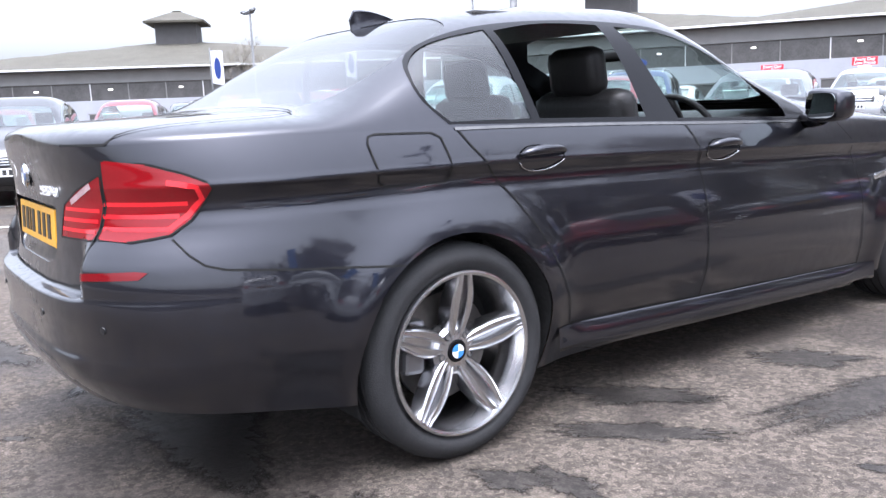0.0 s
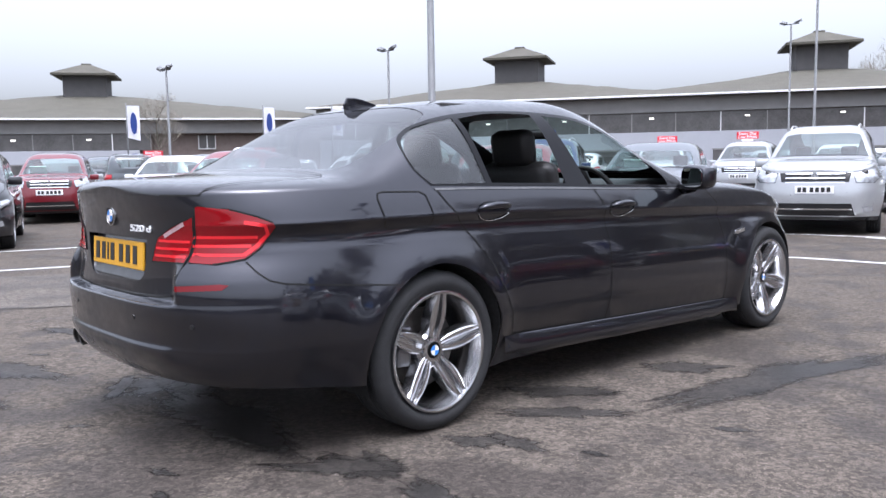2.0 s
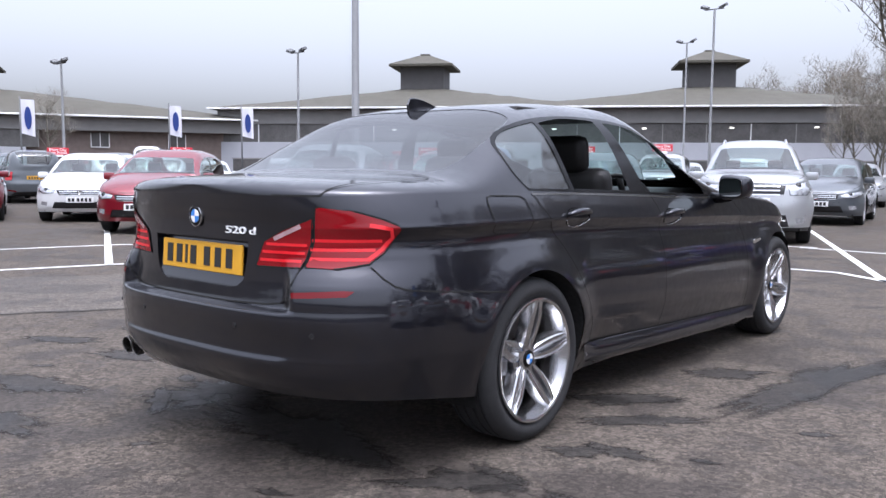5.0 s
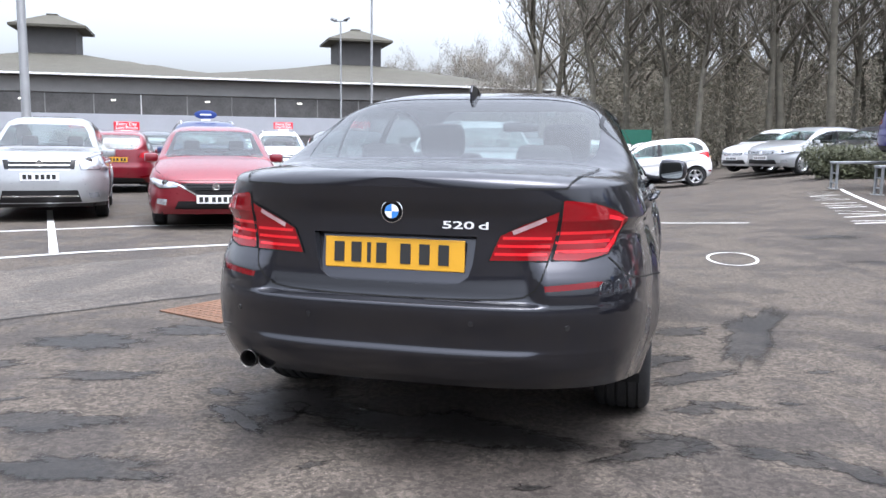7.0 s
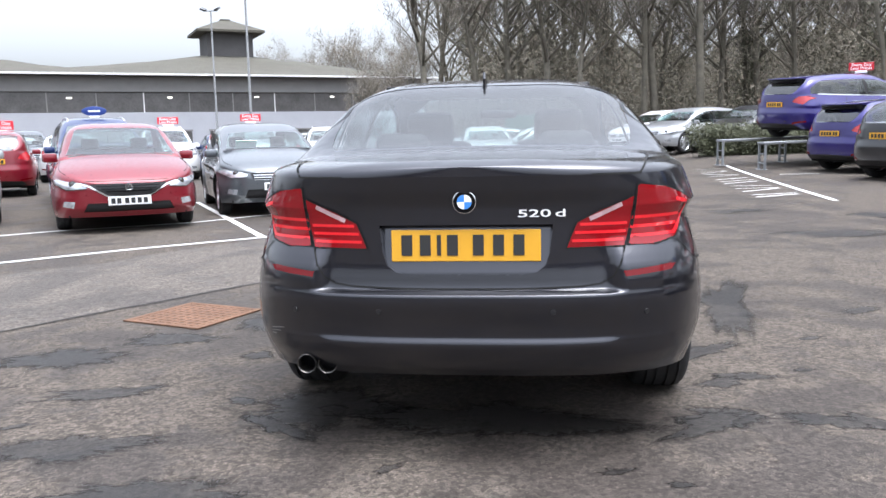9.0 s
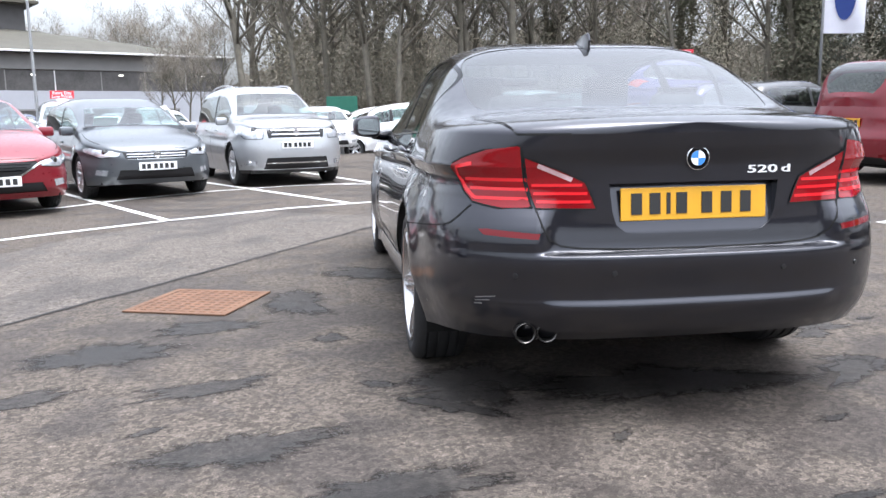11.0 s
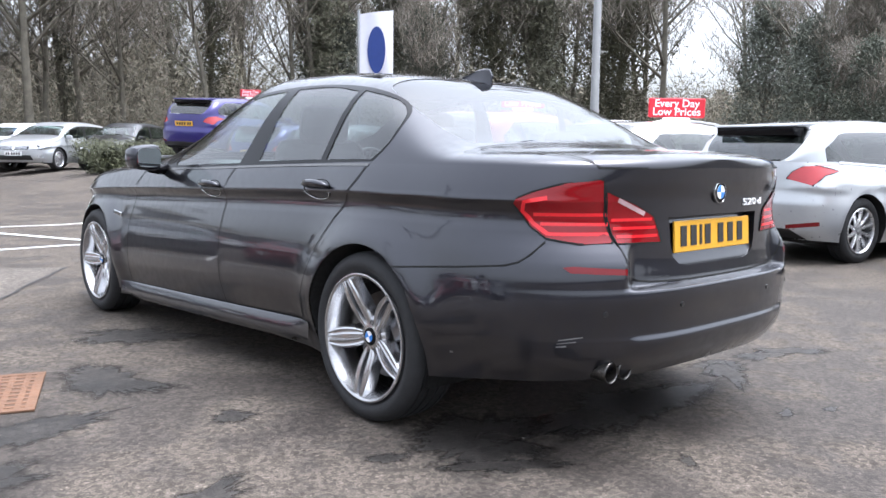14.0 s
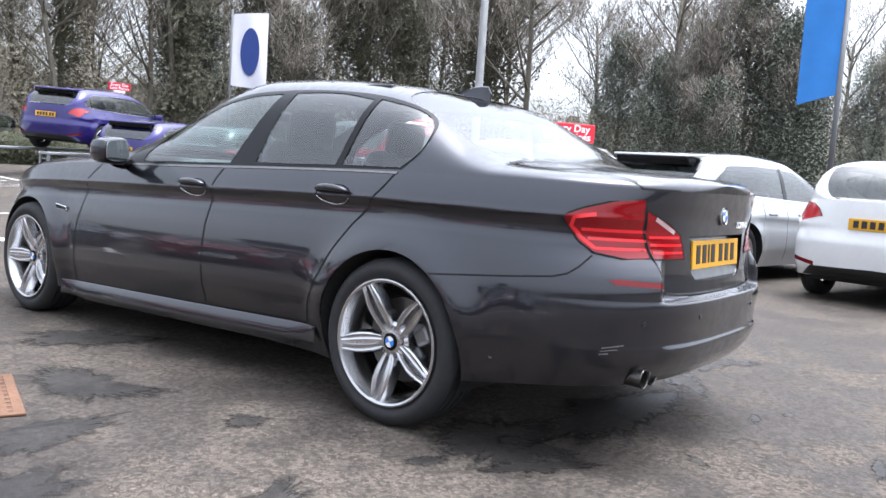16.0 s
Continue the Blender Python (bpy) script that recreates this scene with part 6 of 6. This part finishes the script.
KINDS = [tree_kind(1, 17, 0.75), tree_kind(2, 19, 0.65, ivy=1), tree_kind(3, 15, 0.85), tree_kind(4, 18, 0.6, ivy=1), tree_kind(5, 14, 0.55, ever=1), tree_kind(6, 12, 0.6, ever=1), tree_kind(7, 17, 0.6, ivy=2)]
LABELS = ["bare winter tree with many thin branches", "bare tall tree with ivy-clad trunk", "bare spreading winter tree at the wood's edge",
          "tall bare tree wrapped in dark ivy", "dark evergreen tree at the wood's edge", "short dense dark evergreen tree", "tall tree thickly wrapped in dark green ivy"]
rng = random.Random(11)
spots = []
for i in range(135):
    q = i / 134
    deg = -13 + 112 * q + rng.uniform(-1.2, 1.2)
    dist = rng.choice((44, 50, 56, 62, 68)) + rng.uniform(-3, 3)
    if deg > 60:
        dist *= 0.74
    elif deg > 35:
        dist *= 0.86
    if 53.4 < deg < 59.6 or (20 < deg < 48 and i % 3 == 0):
        continue
    if (deg > 45 and i % 4 == 0) or (deg > 61 and i % 3 != 0):
        continue
    k = rng.choice((0, 0, 1 if deg > 12 else 0, 1 if deg > 12 else 0, 2, 2, 2, 3 if deg > 12 else 2, 0, 4 if 22 < deg < 42 or deg > 62 else 0, 5 if deg > 62 else 2))
    spots.append((az(deg, dist), k))
for deg, dist in ((-17, 135), (-14.5, 130), (-12, 125), (-9.5, 118), (-16, 140), (-13.3, 136), (-10.5, 128), (-18, 138), (-15.2, 128)):
    spots.append((az(deg, dist), 2 if dist > 75 else 0))
for deg, dist in ((65.5, 30), (71, 32), (76, 29)):
    spots.append((az(deg, dist), 5))
# ivy-clad trunks and dark evergreens along the near edge of the wood
for p in ((22.6, 35.9), (28.4, 36.6), (28.3, 28.7), (31.7, 27.9), (31.8, 23.1)):
    spots.append((p, 6))
for p in ((32.9, 15.7), (31.0, 12.7), (35.4, 12.4), (33.3, 9.6), (35.8, 8.3)):
    spots.append((p, 4))
spots.append((az(-65.0, 76), 0))
used = set()
for (x, y), k in spots:
    m = Matrix.Translation((x, y, 0)) @ Matrix.Rotation(rng.uniform(0, 6.28), 4, "Z")
    s = rng.uniform(0.85, 1.15) if y > 100 or x > -7 else 0.42
    if k in (4, 5):
        s = rng.uniform(0.45, 0.80)
    elif x > 28 and y < 14:
        s *= 0.6
    if k in used:
        t = copy_thing(KINDS[k], m)
    else:
        t = KINDS[k]
        used.add(k)
        t.matrix_basis = m
    t.scale = (s, s, s)
    tagged(t, LABELS[k])
# undergrowth that closes the wood behind the trunks
rng = random.Random(5)
cs = []
for i in range(6000):
    deg = rng.uniform(-7, 100)
    dist = (60 if deg < 35 else 54 if deg < 60 else 46) + rng.uniform(-17, 14)
    if deg > 45 and dist < 46:
        dist += 12
    x, y = az(deg, dist)
    cs.append((x, y, (7.5 if deg < 30 else 5.0) * rng.random() ** 1.5))
SCRUB = mat("scrub", (0.185, 0.168, 0.128), 0.95, vary=0.5, scale=0.35)


# the haze of distance is put into the wood's pale colour
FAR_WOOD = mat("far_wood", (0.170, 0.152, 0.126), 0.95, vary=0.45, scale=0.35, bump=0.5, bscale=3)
# beyond the visible wood the band is added unseen, to darken reflections in paint
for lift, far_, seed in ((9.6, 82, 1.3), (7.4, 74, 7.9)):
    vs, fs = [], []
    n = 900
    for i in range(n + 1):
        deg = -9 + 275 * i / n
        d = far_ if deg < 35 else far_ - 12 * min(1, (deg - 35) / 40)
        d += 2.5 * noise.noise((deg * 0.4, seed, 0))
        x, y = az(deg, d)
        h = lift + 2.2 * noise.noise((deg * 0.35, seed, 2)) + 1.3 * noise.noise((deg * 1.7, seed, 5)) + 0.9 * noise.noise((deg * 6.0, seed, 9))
        # the unseen stretch past 84 degrees stays low so the flanks reflect more sky
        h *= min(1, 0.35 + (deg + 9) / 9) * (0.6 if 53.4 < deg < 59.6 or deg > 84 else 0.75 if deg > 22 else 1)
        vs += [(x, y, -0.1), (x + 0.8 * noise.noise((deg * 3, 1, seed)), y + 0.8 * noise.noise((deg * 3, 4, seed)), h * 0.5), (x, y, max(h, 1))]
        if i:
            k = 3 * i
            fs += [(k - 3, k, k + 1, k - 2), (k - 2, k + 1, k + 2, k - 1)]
    tagged(part("backdrop", mesh_of(vs, fs), FAR_WOOD), "brown distant woodland band behind the trees, added unseen round the back", "woodland", kind="structure")
twiggy = slivers(rng, cs, 12, 1.1)
scrub = bmesh.new()
scrub.from_mesh(leaves_mesh(rng, cs, 34, 0.13, 0.9))
scrub.from_mesh(twiggy)
under = part("undergrowth", scrub, SCRUB)
tagged(under, "brown tangled woodland undergrowth behind the car park", "bushes", kind="stuff")
hedge_rng = random.Random(8)
cs = [(4.75 + 4.2 * q + hedge_rng.uniform(-0.25, 0.25), 20.0 + 0.9 * q + hedge_rng.uniform(-0.5, 0.5), 0.44 + hedge_rng.uniform(0.02, 0.80)) for q in [hedge_rng.random() for _ in range(420)]]
tagged(part("hedge", leaves_mesh(hedge_rng, cs, 64, 0.045, 0.11), HEDGE_LEAF), "low clipped olive green hedge beside the lane", "hedge", kind="stuff")


# ---- parked cars ----
SILVER = paint("silver", (0.38, 0.39, 0.40), 0.5)
WHITE = paint("white", (0.60, 0.60, 0.60), 0.0)
RED = paint("red", (0.165, 0.004, 0.012), 0.2)
MAROON = paint("maroon", (0.13, 0.008, 0.014), 0.2)
GREY = paint("mid_grey", (0.09, 0.10, 0.11), 0.4)
BLACK = paint("black", (0.012, 0.012, 0.014), 0.2)
PURPLE = paint("purple_blue", (0.018, 0.011, 0.120), 0.4)
BLUE = paint("blue", (0.012, 0.028, 0.10), 0.3)
CARD = mat("price_card", (0.55, 0.75, 0.70), 0.6, vary=0.05)


def nose_at(p, heading, front):
    """Where the rear axle stands when the nose's middle is at p."""
    h = radians(heading)
    return (p[0] + math.sin(h) * front, p[1] - math.cos(h) * front)


# the bays ahead and to the side of the dark saloon: nose place and heading of each car
parked_car("off_road_car", "suv", SILVER, "silver compact off-road car with roof rails, front on", nose_at((-1.72, 9.85), 199, 3.45), 199, L=4.43, W=1.81, H=1.70, base=2.60, rear=0.98, wheel_r=0.345, rails=True)
parked_car("family_car", "saloon", RED, "bright red family saloon with chrome grille trim, front on", nose_at((-4.95, 6.2), 211, 3.95), 211, L=4.87, W=1.84, H=1.46, base=2.83, rear=0.92, wheel_r=0.33, grille="shield")
parked_car("hatchback_car", "hatch", GREY, "grey five-door hatchback with price card in windscreen", nose_at((-3.6, 8.3), 207, 3.46), 207, L=4.26, W=1.81, H=1.46, base=2.64, rear=0.80, sticker=CARD)
parked_car("crossover_car", "suv", SILVER, "silver crossover with dark grille, nose to the lane", nose_at((-7.9, 6.3), 216, 3.6), 216, L=4.44, W=1.85, H=1.63, base=2.64, rear=0.85, wheel_r=0.34)
parked_car("hatchback_car", "hatch", RED, "red hatchback parked nose out in a bay", nose_at((-9.9, 4.4), 225, 3.4), 225, L=4.1, W=1.76, H=1.48, base=2.5, rear=0.72)
parked_car("hatchback_car", "hatch", WHITE, "white hatchback with black grille, nose out", nose_at((-13.6, 5.2), 236, 3.46), 236, L=4.26, W=1.81, H=1.46, base=2.64, rear=0.80)
parked_car("people_carrier", "suv", MAROON, "dark red small people carrier with price card", nose_at((-15.0, 3.4), 248, 3.3), 248, L=4.08, W=1.69, H=1.55, base=2.60, rear=0.75, sticker=CARD)
parked_car("hatchback_car", "hatch", BLACK, "black hatchback parked nose out in a bay", nose_at((-9.25, 0.2), 252, 3.4), 252, L=4.2, W=1.77, H=1.5, base=2.6, rear=0.75)
parked_car("off_road_car", "suv", BLUE, "dark blue off-road car with sign on its roof", nose_at((-7.45, 10.1), 212, 3.65), 214, L=4.52, W=1.84, H=1.69, base=2.69, rear=0.9, wheel_r=0.345, rails=True)
parked_car("hatchback_car", "hatch", RED, "red hatchback seen rear on in the next row", (-12.0, 13.6), 32, L=4.0, W=1.72, H=1.50, base=2.5, rear=0.7)
parked_car("off_road_car", "suv", WHITE, "white off-road car in the second row", nose_at((-10.6, 19.6), 208, 3.6), 208, L=4.5, W=1.84, H=1.68, base=2.66, rear=0.9, wheel_r=0.345, rails=True)
parked_car("off_road_car", "suv", SILVER, "silver off-road car with bull-nosed grille in second row", nose_at((-8.0, 19.7), 200, 3.6), 200, L=4.45, W=1.83, H=1.72, base=2.66, rear=0.9, wheel_r=0.35)
parked_car("estate_car", "suv", WHITE, "white estate car in the second row", nose_at((-6.3, 22.0), 196, 3.6), 196, L=4.5, W=1.8, H=1.6, base=2.66, rear=0.9, rails=True)
parked_car("hatchback_car", "hatch", GREY, "dark grey hatchback beside the silver off-road car", nose_at((-2.4, 15.6), 188, 3.5), 188, L=4.4, W=1.8, H=1.47, base=2.65, rear=0.85)
# far rows before the showrooms
ROW = [("hatch", WHITE, "white hatchback far off in the rows"), ("hatch", SILVER, "silver hatchback far off in the rows"), ("suv", GREY, "grey off-road car far off in the rows"), ("hatch", BLUE, "blue hatchback far off in the rows"), ("hatch", RED, "red hatchback far off in the rows")]
pool = {}
rng = random.Random(21)
far = [(-17.5, 8.2, 70), (-20.5, 5.5, 250), (-19.6, 10.6, 60), (-22, 2.5, 255), (-24, 8.8, 72), (-26.5, 13.0, 240), (-18.5, 14.5, 225), (-16.4, 17.6, 30), (-14.2, 20.4, 28), (-21.5, 17.0, 228), (-23.5, 20.5, 48), (-12.8, 24.2, 206), (-10.2, 26.4, 205), (-7.6, 28.2, 200), (-18.6, 24.8, 214), (-16.0, 28.0, 32), (-4.9, 29.6, 196), (-13.4, 31.0, 26), (-28.5, 18.4, 235), (-26.0, 23.6, 40), (-31, 10.5, 250), (-21.4, 28.6, 215), (-18.6, 33.0, 30), (-10.2, 34.0, 20), (-6.4, 36.4, 195), (-2.2, 33.0, 10), (-33.5, 16.5, 60), (-30.5, 25.5, 230), (-25.5, 31.0, 215), (-1.6, 24.8, 190), (-35.5, 6.0, 75), (-29.0, 4.5, 255)]
for i, (x, y, hd) in enumerate(far):
    k = rng.choice((0, 0, 1, 1, 2, 3, 4))
    m = Matrix.Translation((x, y, 0)) @ Matrix.Rotation(radians(hd + rng.uniform(-3, 3)), 4, "Z")
    if k in pool:
        copy_thing(pool[k], m)
    else:
        kind, colour, label = ROW[k]
        pool[k] = tagged(parked_car("hatchback_car" if kind == "hatch" else "off_road_car", kind, colour, label, (x, y), hd, H=1.48 if kind == "hatch" else 1.68), group="cars in the far rows")
parked_car("panel_van", "van", WHITE, "tall white panel van by the showroom", nose_at((-41, 22.5), 235, 4.6), 235, L=5.6, W=2.0, H=2.45, base=3.4, rear=1.0, wheel_r=0.34, category="van")
# bays on the woodland side, tails to the lane
parked_car("hatchback_car", "hatch", SILVER, "silver five-door hatchback with black roof spoiler, tail on", (6.05, 1.62), -100, L=4.36, W=1.82, H=1.48, base=2.65, rear=0.85, wheel_r=0.335, spoiler=True, style="ten", tint=GLASS_DARK)
parked_car("hatchback_car", "hatch", WHITE, "white five-door hatchback with dark bumper, tail on", (6.05, -0.78), -98, L=4.36, W=1.82, H=1.48, base=2.65, rear=0.85, wheel_r=0.325, tint=GLASS_DARK)
parked_car("estate_car", "suv", WHITE, "white estate car with roof sign, tail on", (6.45, 4.05), -90, L=4.56, W=1.82, H=1.50, base=2.65, rear=0.95, wheel_r=0.325, rails=True, tint=GLASS_DARK)
parked_car("off_road_car", "suv", RED, "red off-road car with roof sign, tail on", (6.5, 6.8), -80, L=4.5, W=1.84, H=1.66, base=2.69, rear=0.9, wheel_r=0.345, tint=GLASS_CLEAR)
parked_car("hatchback_car", "hatch", BLACK, "black hatchback parked tail to the lane", (6.9, 11.7), -66, L=4.1, W=1.74, H=1.47, base=2.5, rear=0.75, tint=GLASS_DARK)
parked_car("hatchback_car", "hatch", PURPLE, "purple-blue sporty hatchback on the ground beside the ramp", (6.95, 14.2), -66, L=4.36, W=1.82, H=1.48, base=2.65, rear=0.85, wheel_r=0.335, spoiler=True, tint=GLASS_DARK)
parked_car("hatchback_car", "hatch", PURPLE, "purple-blue hatchback standing raised on a steel display ramp", (6.5, 16.6), -66, L=4.36, W=1.82, H=1.48, base=2.65, rear=0.85, wheel_r=0.33, spoiler=True, tint=GLASS_DARK, z=0.62)
# across the lane's end
parked_car("hatchback_car", "hatch", SILVER, "silver hatchback parked beside the hedge", nose_at((3.7, 22.9), 131, 3.46), 131, L=4.26, W=1.79, H=1.46, base=2.62, rear=0.80, style="ten")
parked_car("hatchback_car", "hatch", BLACK, "dark grey small hatchback behind the hedge", nose_at((5.65, 21.9), 133, 3.1), 133, L=3.7, W=1.66, H=1.47, base=2.4, rear=0.6)
parked_car("hatchback_car", "hatch", WHITE, "white hatchback beyond the silver one", nose_at((3.1, 25.4), 129, 3.4), 129, L=4.2, W=1.76, H=1.47, base=2.6, rear=0.75)
parked_car("hatchback_car", "hatch", BLUE, "blue hatchback at the end of the lane", nose_at((3.6, 28.0), 128, 3.3), 128, L=4.0, W=1.72, H=1.49, base=2.5, rear=0.7)
parked_car("small_car", "hatch", WHITE, "small white three-door car seen side on", (1.75, 22.9), 98, L=3.65, W=1.66, H=1.50, base=2.3, rear=0.6, wheel_r=0.29)
parked_car("hatchback_car", "hatch", WHITE, "white hatchback behind the small white car", (1.4, 26.6), 100, L=4.0, W=1.72, H=1.5, base=2.5, rear=0.7)
parked_car("hatchback_car", "hatch", SILVER, "silver hatchback at the wood's edge", (-0.8, 30.4), 100, L=4.2, W=1.76, H=1.48, base=2.6, rear=0.75)

# ---- display ramp, signs and flags ----
STEEL = mat("painted_steel", (0.26, 0.27, 0.28), 0.5, 0.4, vary=0.15, scale=5)
ramp_ = tagged(new("display_ramp"), "grey steel display ramp with two runways and legs", "ramp", kind="thing")
ramp_.matrix_basis = stand(6.5, 16.6) @ Matrix.Rotation(radians(-66), 4, "Z")
for x in (-0.75, 0.75):
    part("runway", bm_box(0.26, 5.1, 0.05, Matrix.Translation((x, 0.8, 0.595)), 0.01), STEEL, ramp_)
    for y in (-1.7, 0.1, 1.8, 3.2):
        for dx in (-0.10, 0.10):
            part("leg", bm_box(0.04, 0.05, 0.57, Matrix.Translation((x + dx, y, 0.285)), 0.006), STEEL, ramp_)
        for zz in (0.15, 0.36):
            part("rung", bm_box(0.20, 0.03, 0.03, Matrix.Translation((x, y, zz)), 0.004), STEEL, ramp_)
        part("foot_plate", bm_box(0.30, 0.14, 0.016, Matrix.Translation((x, y, 0.010)), 0.004), STEEL, ramp_)

SIGN_RED = mat("sign_red", (0.55, 0.02, 0.035), 0.4, vary=0.06, scale=3)
SIGN_WHITE = mat("sign_white", (0.8, 0.8, 0.8), 0.5, vary=0.05)
SIGN_BLUE = mat("sign_blue", (0.02, 0.045, 0.20), 0.4, vary=0.06)


def roof_sign(at, z, turn, oval=False, size=1.0):
    s = tagged(new("roof_sign"), "blue oval sign standing on a car roof" if oval else "red sign with white words on a car roof", "sign", "roof signs", "thing")
    s.matrix_basis = stand(at[0], at[1], z) @ Matrix.Rotation(radians(turn), 4, "Z")
    s.scale = (size, size, size)
    part("foot", bm_box(0.42, 0.20, 0.10, Matrix.Translation((0, 0, 0.05)), 0.03), SIGN_WHITE, s)
    if oval:
        pts = [(0.52 * math.cos(q), 0.21 * math.sin(q)) for q in spaced(0, 6.283, 28)[:-1]]
        b = part("board", bm_prism(pts, 0.04, Matrix.Translation((0, 0.02, 0.30)) @ Matrix.Rotation(math.pi / 2, 4, "X"), 0.01), SIGN_BLUE, s)
        part("letter_bar", bm_box(0.50, 0.006, 0.07, Matrix.Translation((0, -0.024, 0.30))), SIGN_WHITE, b)
        return s
    b = part("board", bm_box(0.86, 0.05, 0.30, Matrix.Translation((0, 0, 0.25)), 0.02), SIGN_RED, s)
    for side in (-1, 1):
        for words, zz in (("Every Day", 0.315), ("Low Prices", 0.185)):
            me = text_mesh(words, 0.165, 0.002, 0.002)
            me.transform(Matrix.Rotation(0 if side < 0 else math.pi, 4, "Z") @ Matrix.Translation((0, -0.0285, zz)) @ Matrix.Rotation(math.pi / 2, 4, "X"))
            part("sign_wording", me, SIGN_WHITE, b)
    return s


roof_sign((7.5, 4.0), 1.48, -52, size=0.9)
roof_sign((7.6, 7.05), 1.64, -45, size=0.85)
roof_sign((7.85, 16.9), 2.09, -15, size=0.62)
roof_sign((-8.6, 12.0), 1.67, 30, True, 0.45)
roof_sign((-12.9, 15.2), 1.46, 35, size=0.75)
roof_sign((-11.6, 21.8), 1.66, 25, size=0.75)
roof_sign((-8.9, 22.0), 1.70, 20, size=0.75)
roof_sign((-16.6, 18.0), 1.46, 30, size=0.75)
roof_sign((-19.7, 11.4), 1.46, 60, size=0.75)
roof_sign((-24.0, 9.6), 1.46, 65, size=0.75)
FLAG_WHITE = mat("flag_white", (0.62, 0.62, 0.68), 0.8, vary=0.06, scale=2)
FLAG_BLUE = mat("flag_blue", (0.04, 0.20, 0.55), 0.8, vary=0.1, scale=2)


def flag(at, z0, w, h, turn, colour=FLAG_WHITE, pole=0.05, lean=0.0):
    f = tagged(new("flag"), "white banner flag with blue oval on a pole" if colour is FLAG_WHITE else "blue banner flag on a grey pole", "flag", "flags", "thing")
    f.matrix_basis = Matrix.Translation((*at, 0)) @ Matrix.Rotation(radians(turn), 4, "Z")
    part("pole", bm_tube([(0, 0, 0), (0, 0, z0 + h + 0.15)], [pole, pole * 0.7], 8), POST, f)
    vs, fs = [], []
    n = 12
    wave = lambda u, v: 0.10 * w * math.sin(5 * u + 3 * v) * u
    for i in range(n + 1):
        for j in range(n + 1):
            u, v = i / n, j / n
            vs.append((w * u + 0.04, wave(u, v), z0 + h * v + lean * u * h * 0.25 - 0.10 * h * u * (1 - v)))
    fs = [(i * (n + 1) + j, (i + 1) * (n + 1) + j, (i + 1) * (n + 1) + j + 1, i * (n + 1) + j + 1) for i in range(n) for j in range(n)]
    cloth = part("cloth", mesh_of(vs, fs), colour, f)
    if colour is FLAG_WHITE:
        for side in (-1, 1):
            ov = []
            for q in spaced(0, 6.283, 24)[:-1]:
                u, v = 0.5 + 0.27 * math.cos(q), 0.48 + 0.32 * math.sin(q)
                ov.append((w * u + 0.04, wave(u, v) + side * 0.035, z0 + h * v + lean * u * h * 0.25 - 0.10 * h * u * (1 - v)))
            part("blue_oval", mesh_of(ov, [list(range(24)) if side < 0 else list(range(23, -1, -1))]), SIGN_BLUE, cloth)
    return f


flag((14.2, 20.8), 3.45, 1.15, 2.35, -38, lean=0.3)
flag((16.3, 2.28), 3.3, 0.80, 2.2, 100, FLAG_BLUE, 0.07)
flag((-39.3, 14.9), 2.8, 0.6, 1.65, 65)
flag((-36.3, 21.2), 2.9, 0.58, 1.5, 60)
flag((-34.4, 24.4), 2.9, 0.58, 1.5, 55)
lamp_post((37, 27), 7.0, heads=False, r=0.12)
tagged(part("lamp_head", bm_box(2.0, 0.5, 0.14, Matrix.Translation((37, 27, 7.05)) @ Matrix.Rotation(radians(-50), 4, "Z"), 0.04), SIGN_WHITE), "flat white lamp head on a pole at the wood's edge", "street lamp", kind="thing")
green = tagged(new("notice_board"), "green notice board at the wood's edge", "sign", kind="thing")
green.matrix_basis = Matrix.Translation((-0.5, 37, 0)) @ Matrix.Rotation(radians(-5), 4, "Z")
for x in (-0.6, 0.6):
    part("post", bm_box(0.07, 0.07, 1.5, Matrix.Translation((x, 0, 0.75)), 0.01), POST, green)
part("board", bm_box(1.5, 0.05, 0.75, Matrix.Translation((0, -0.05, 1.75)), 0.01), mat("sign_green", (0.02, 0.12, 0.08), 0.5, vary=0.1), green)
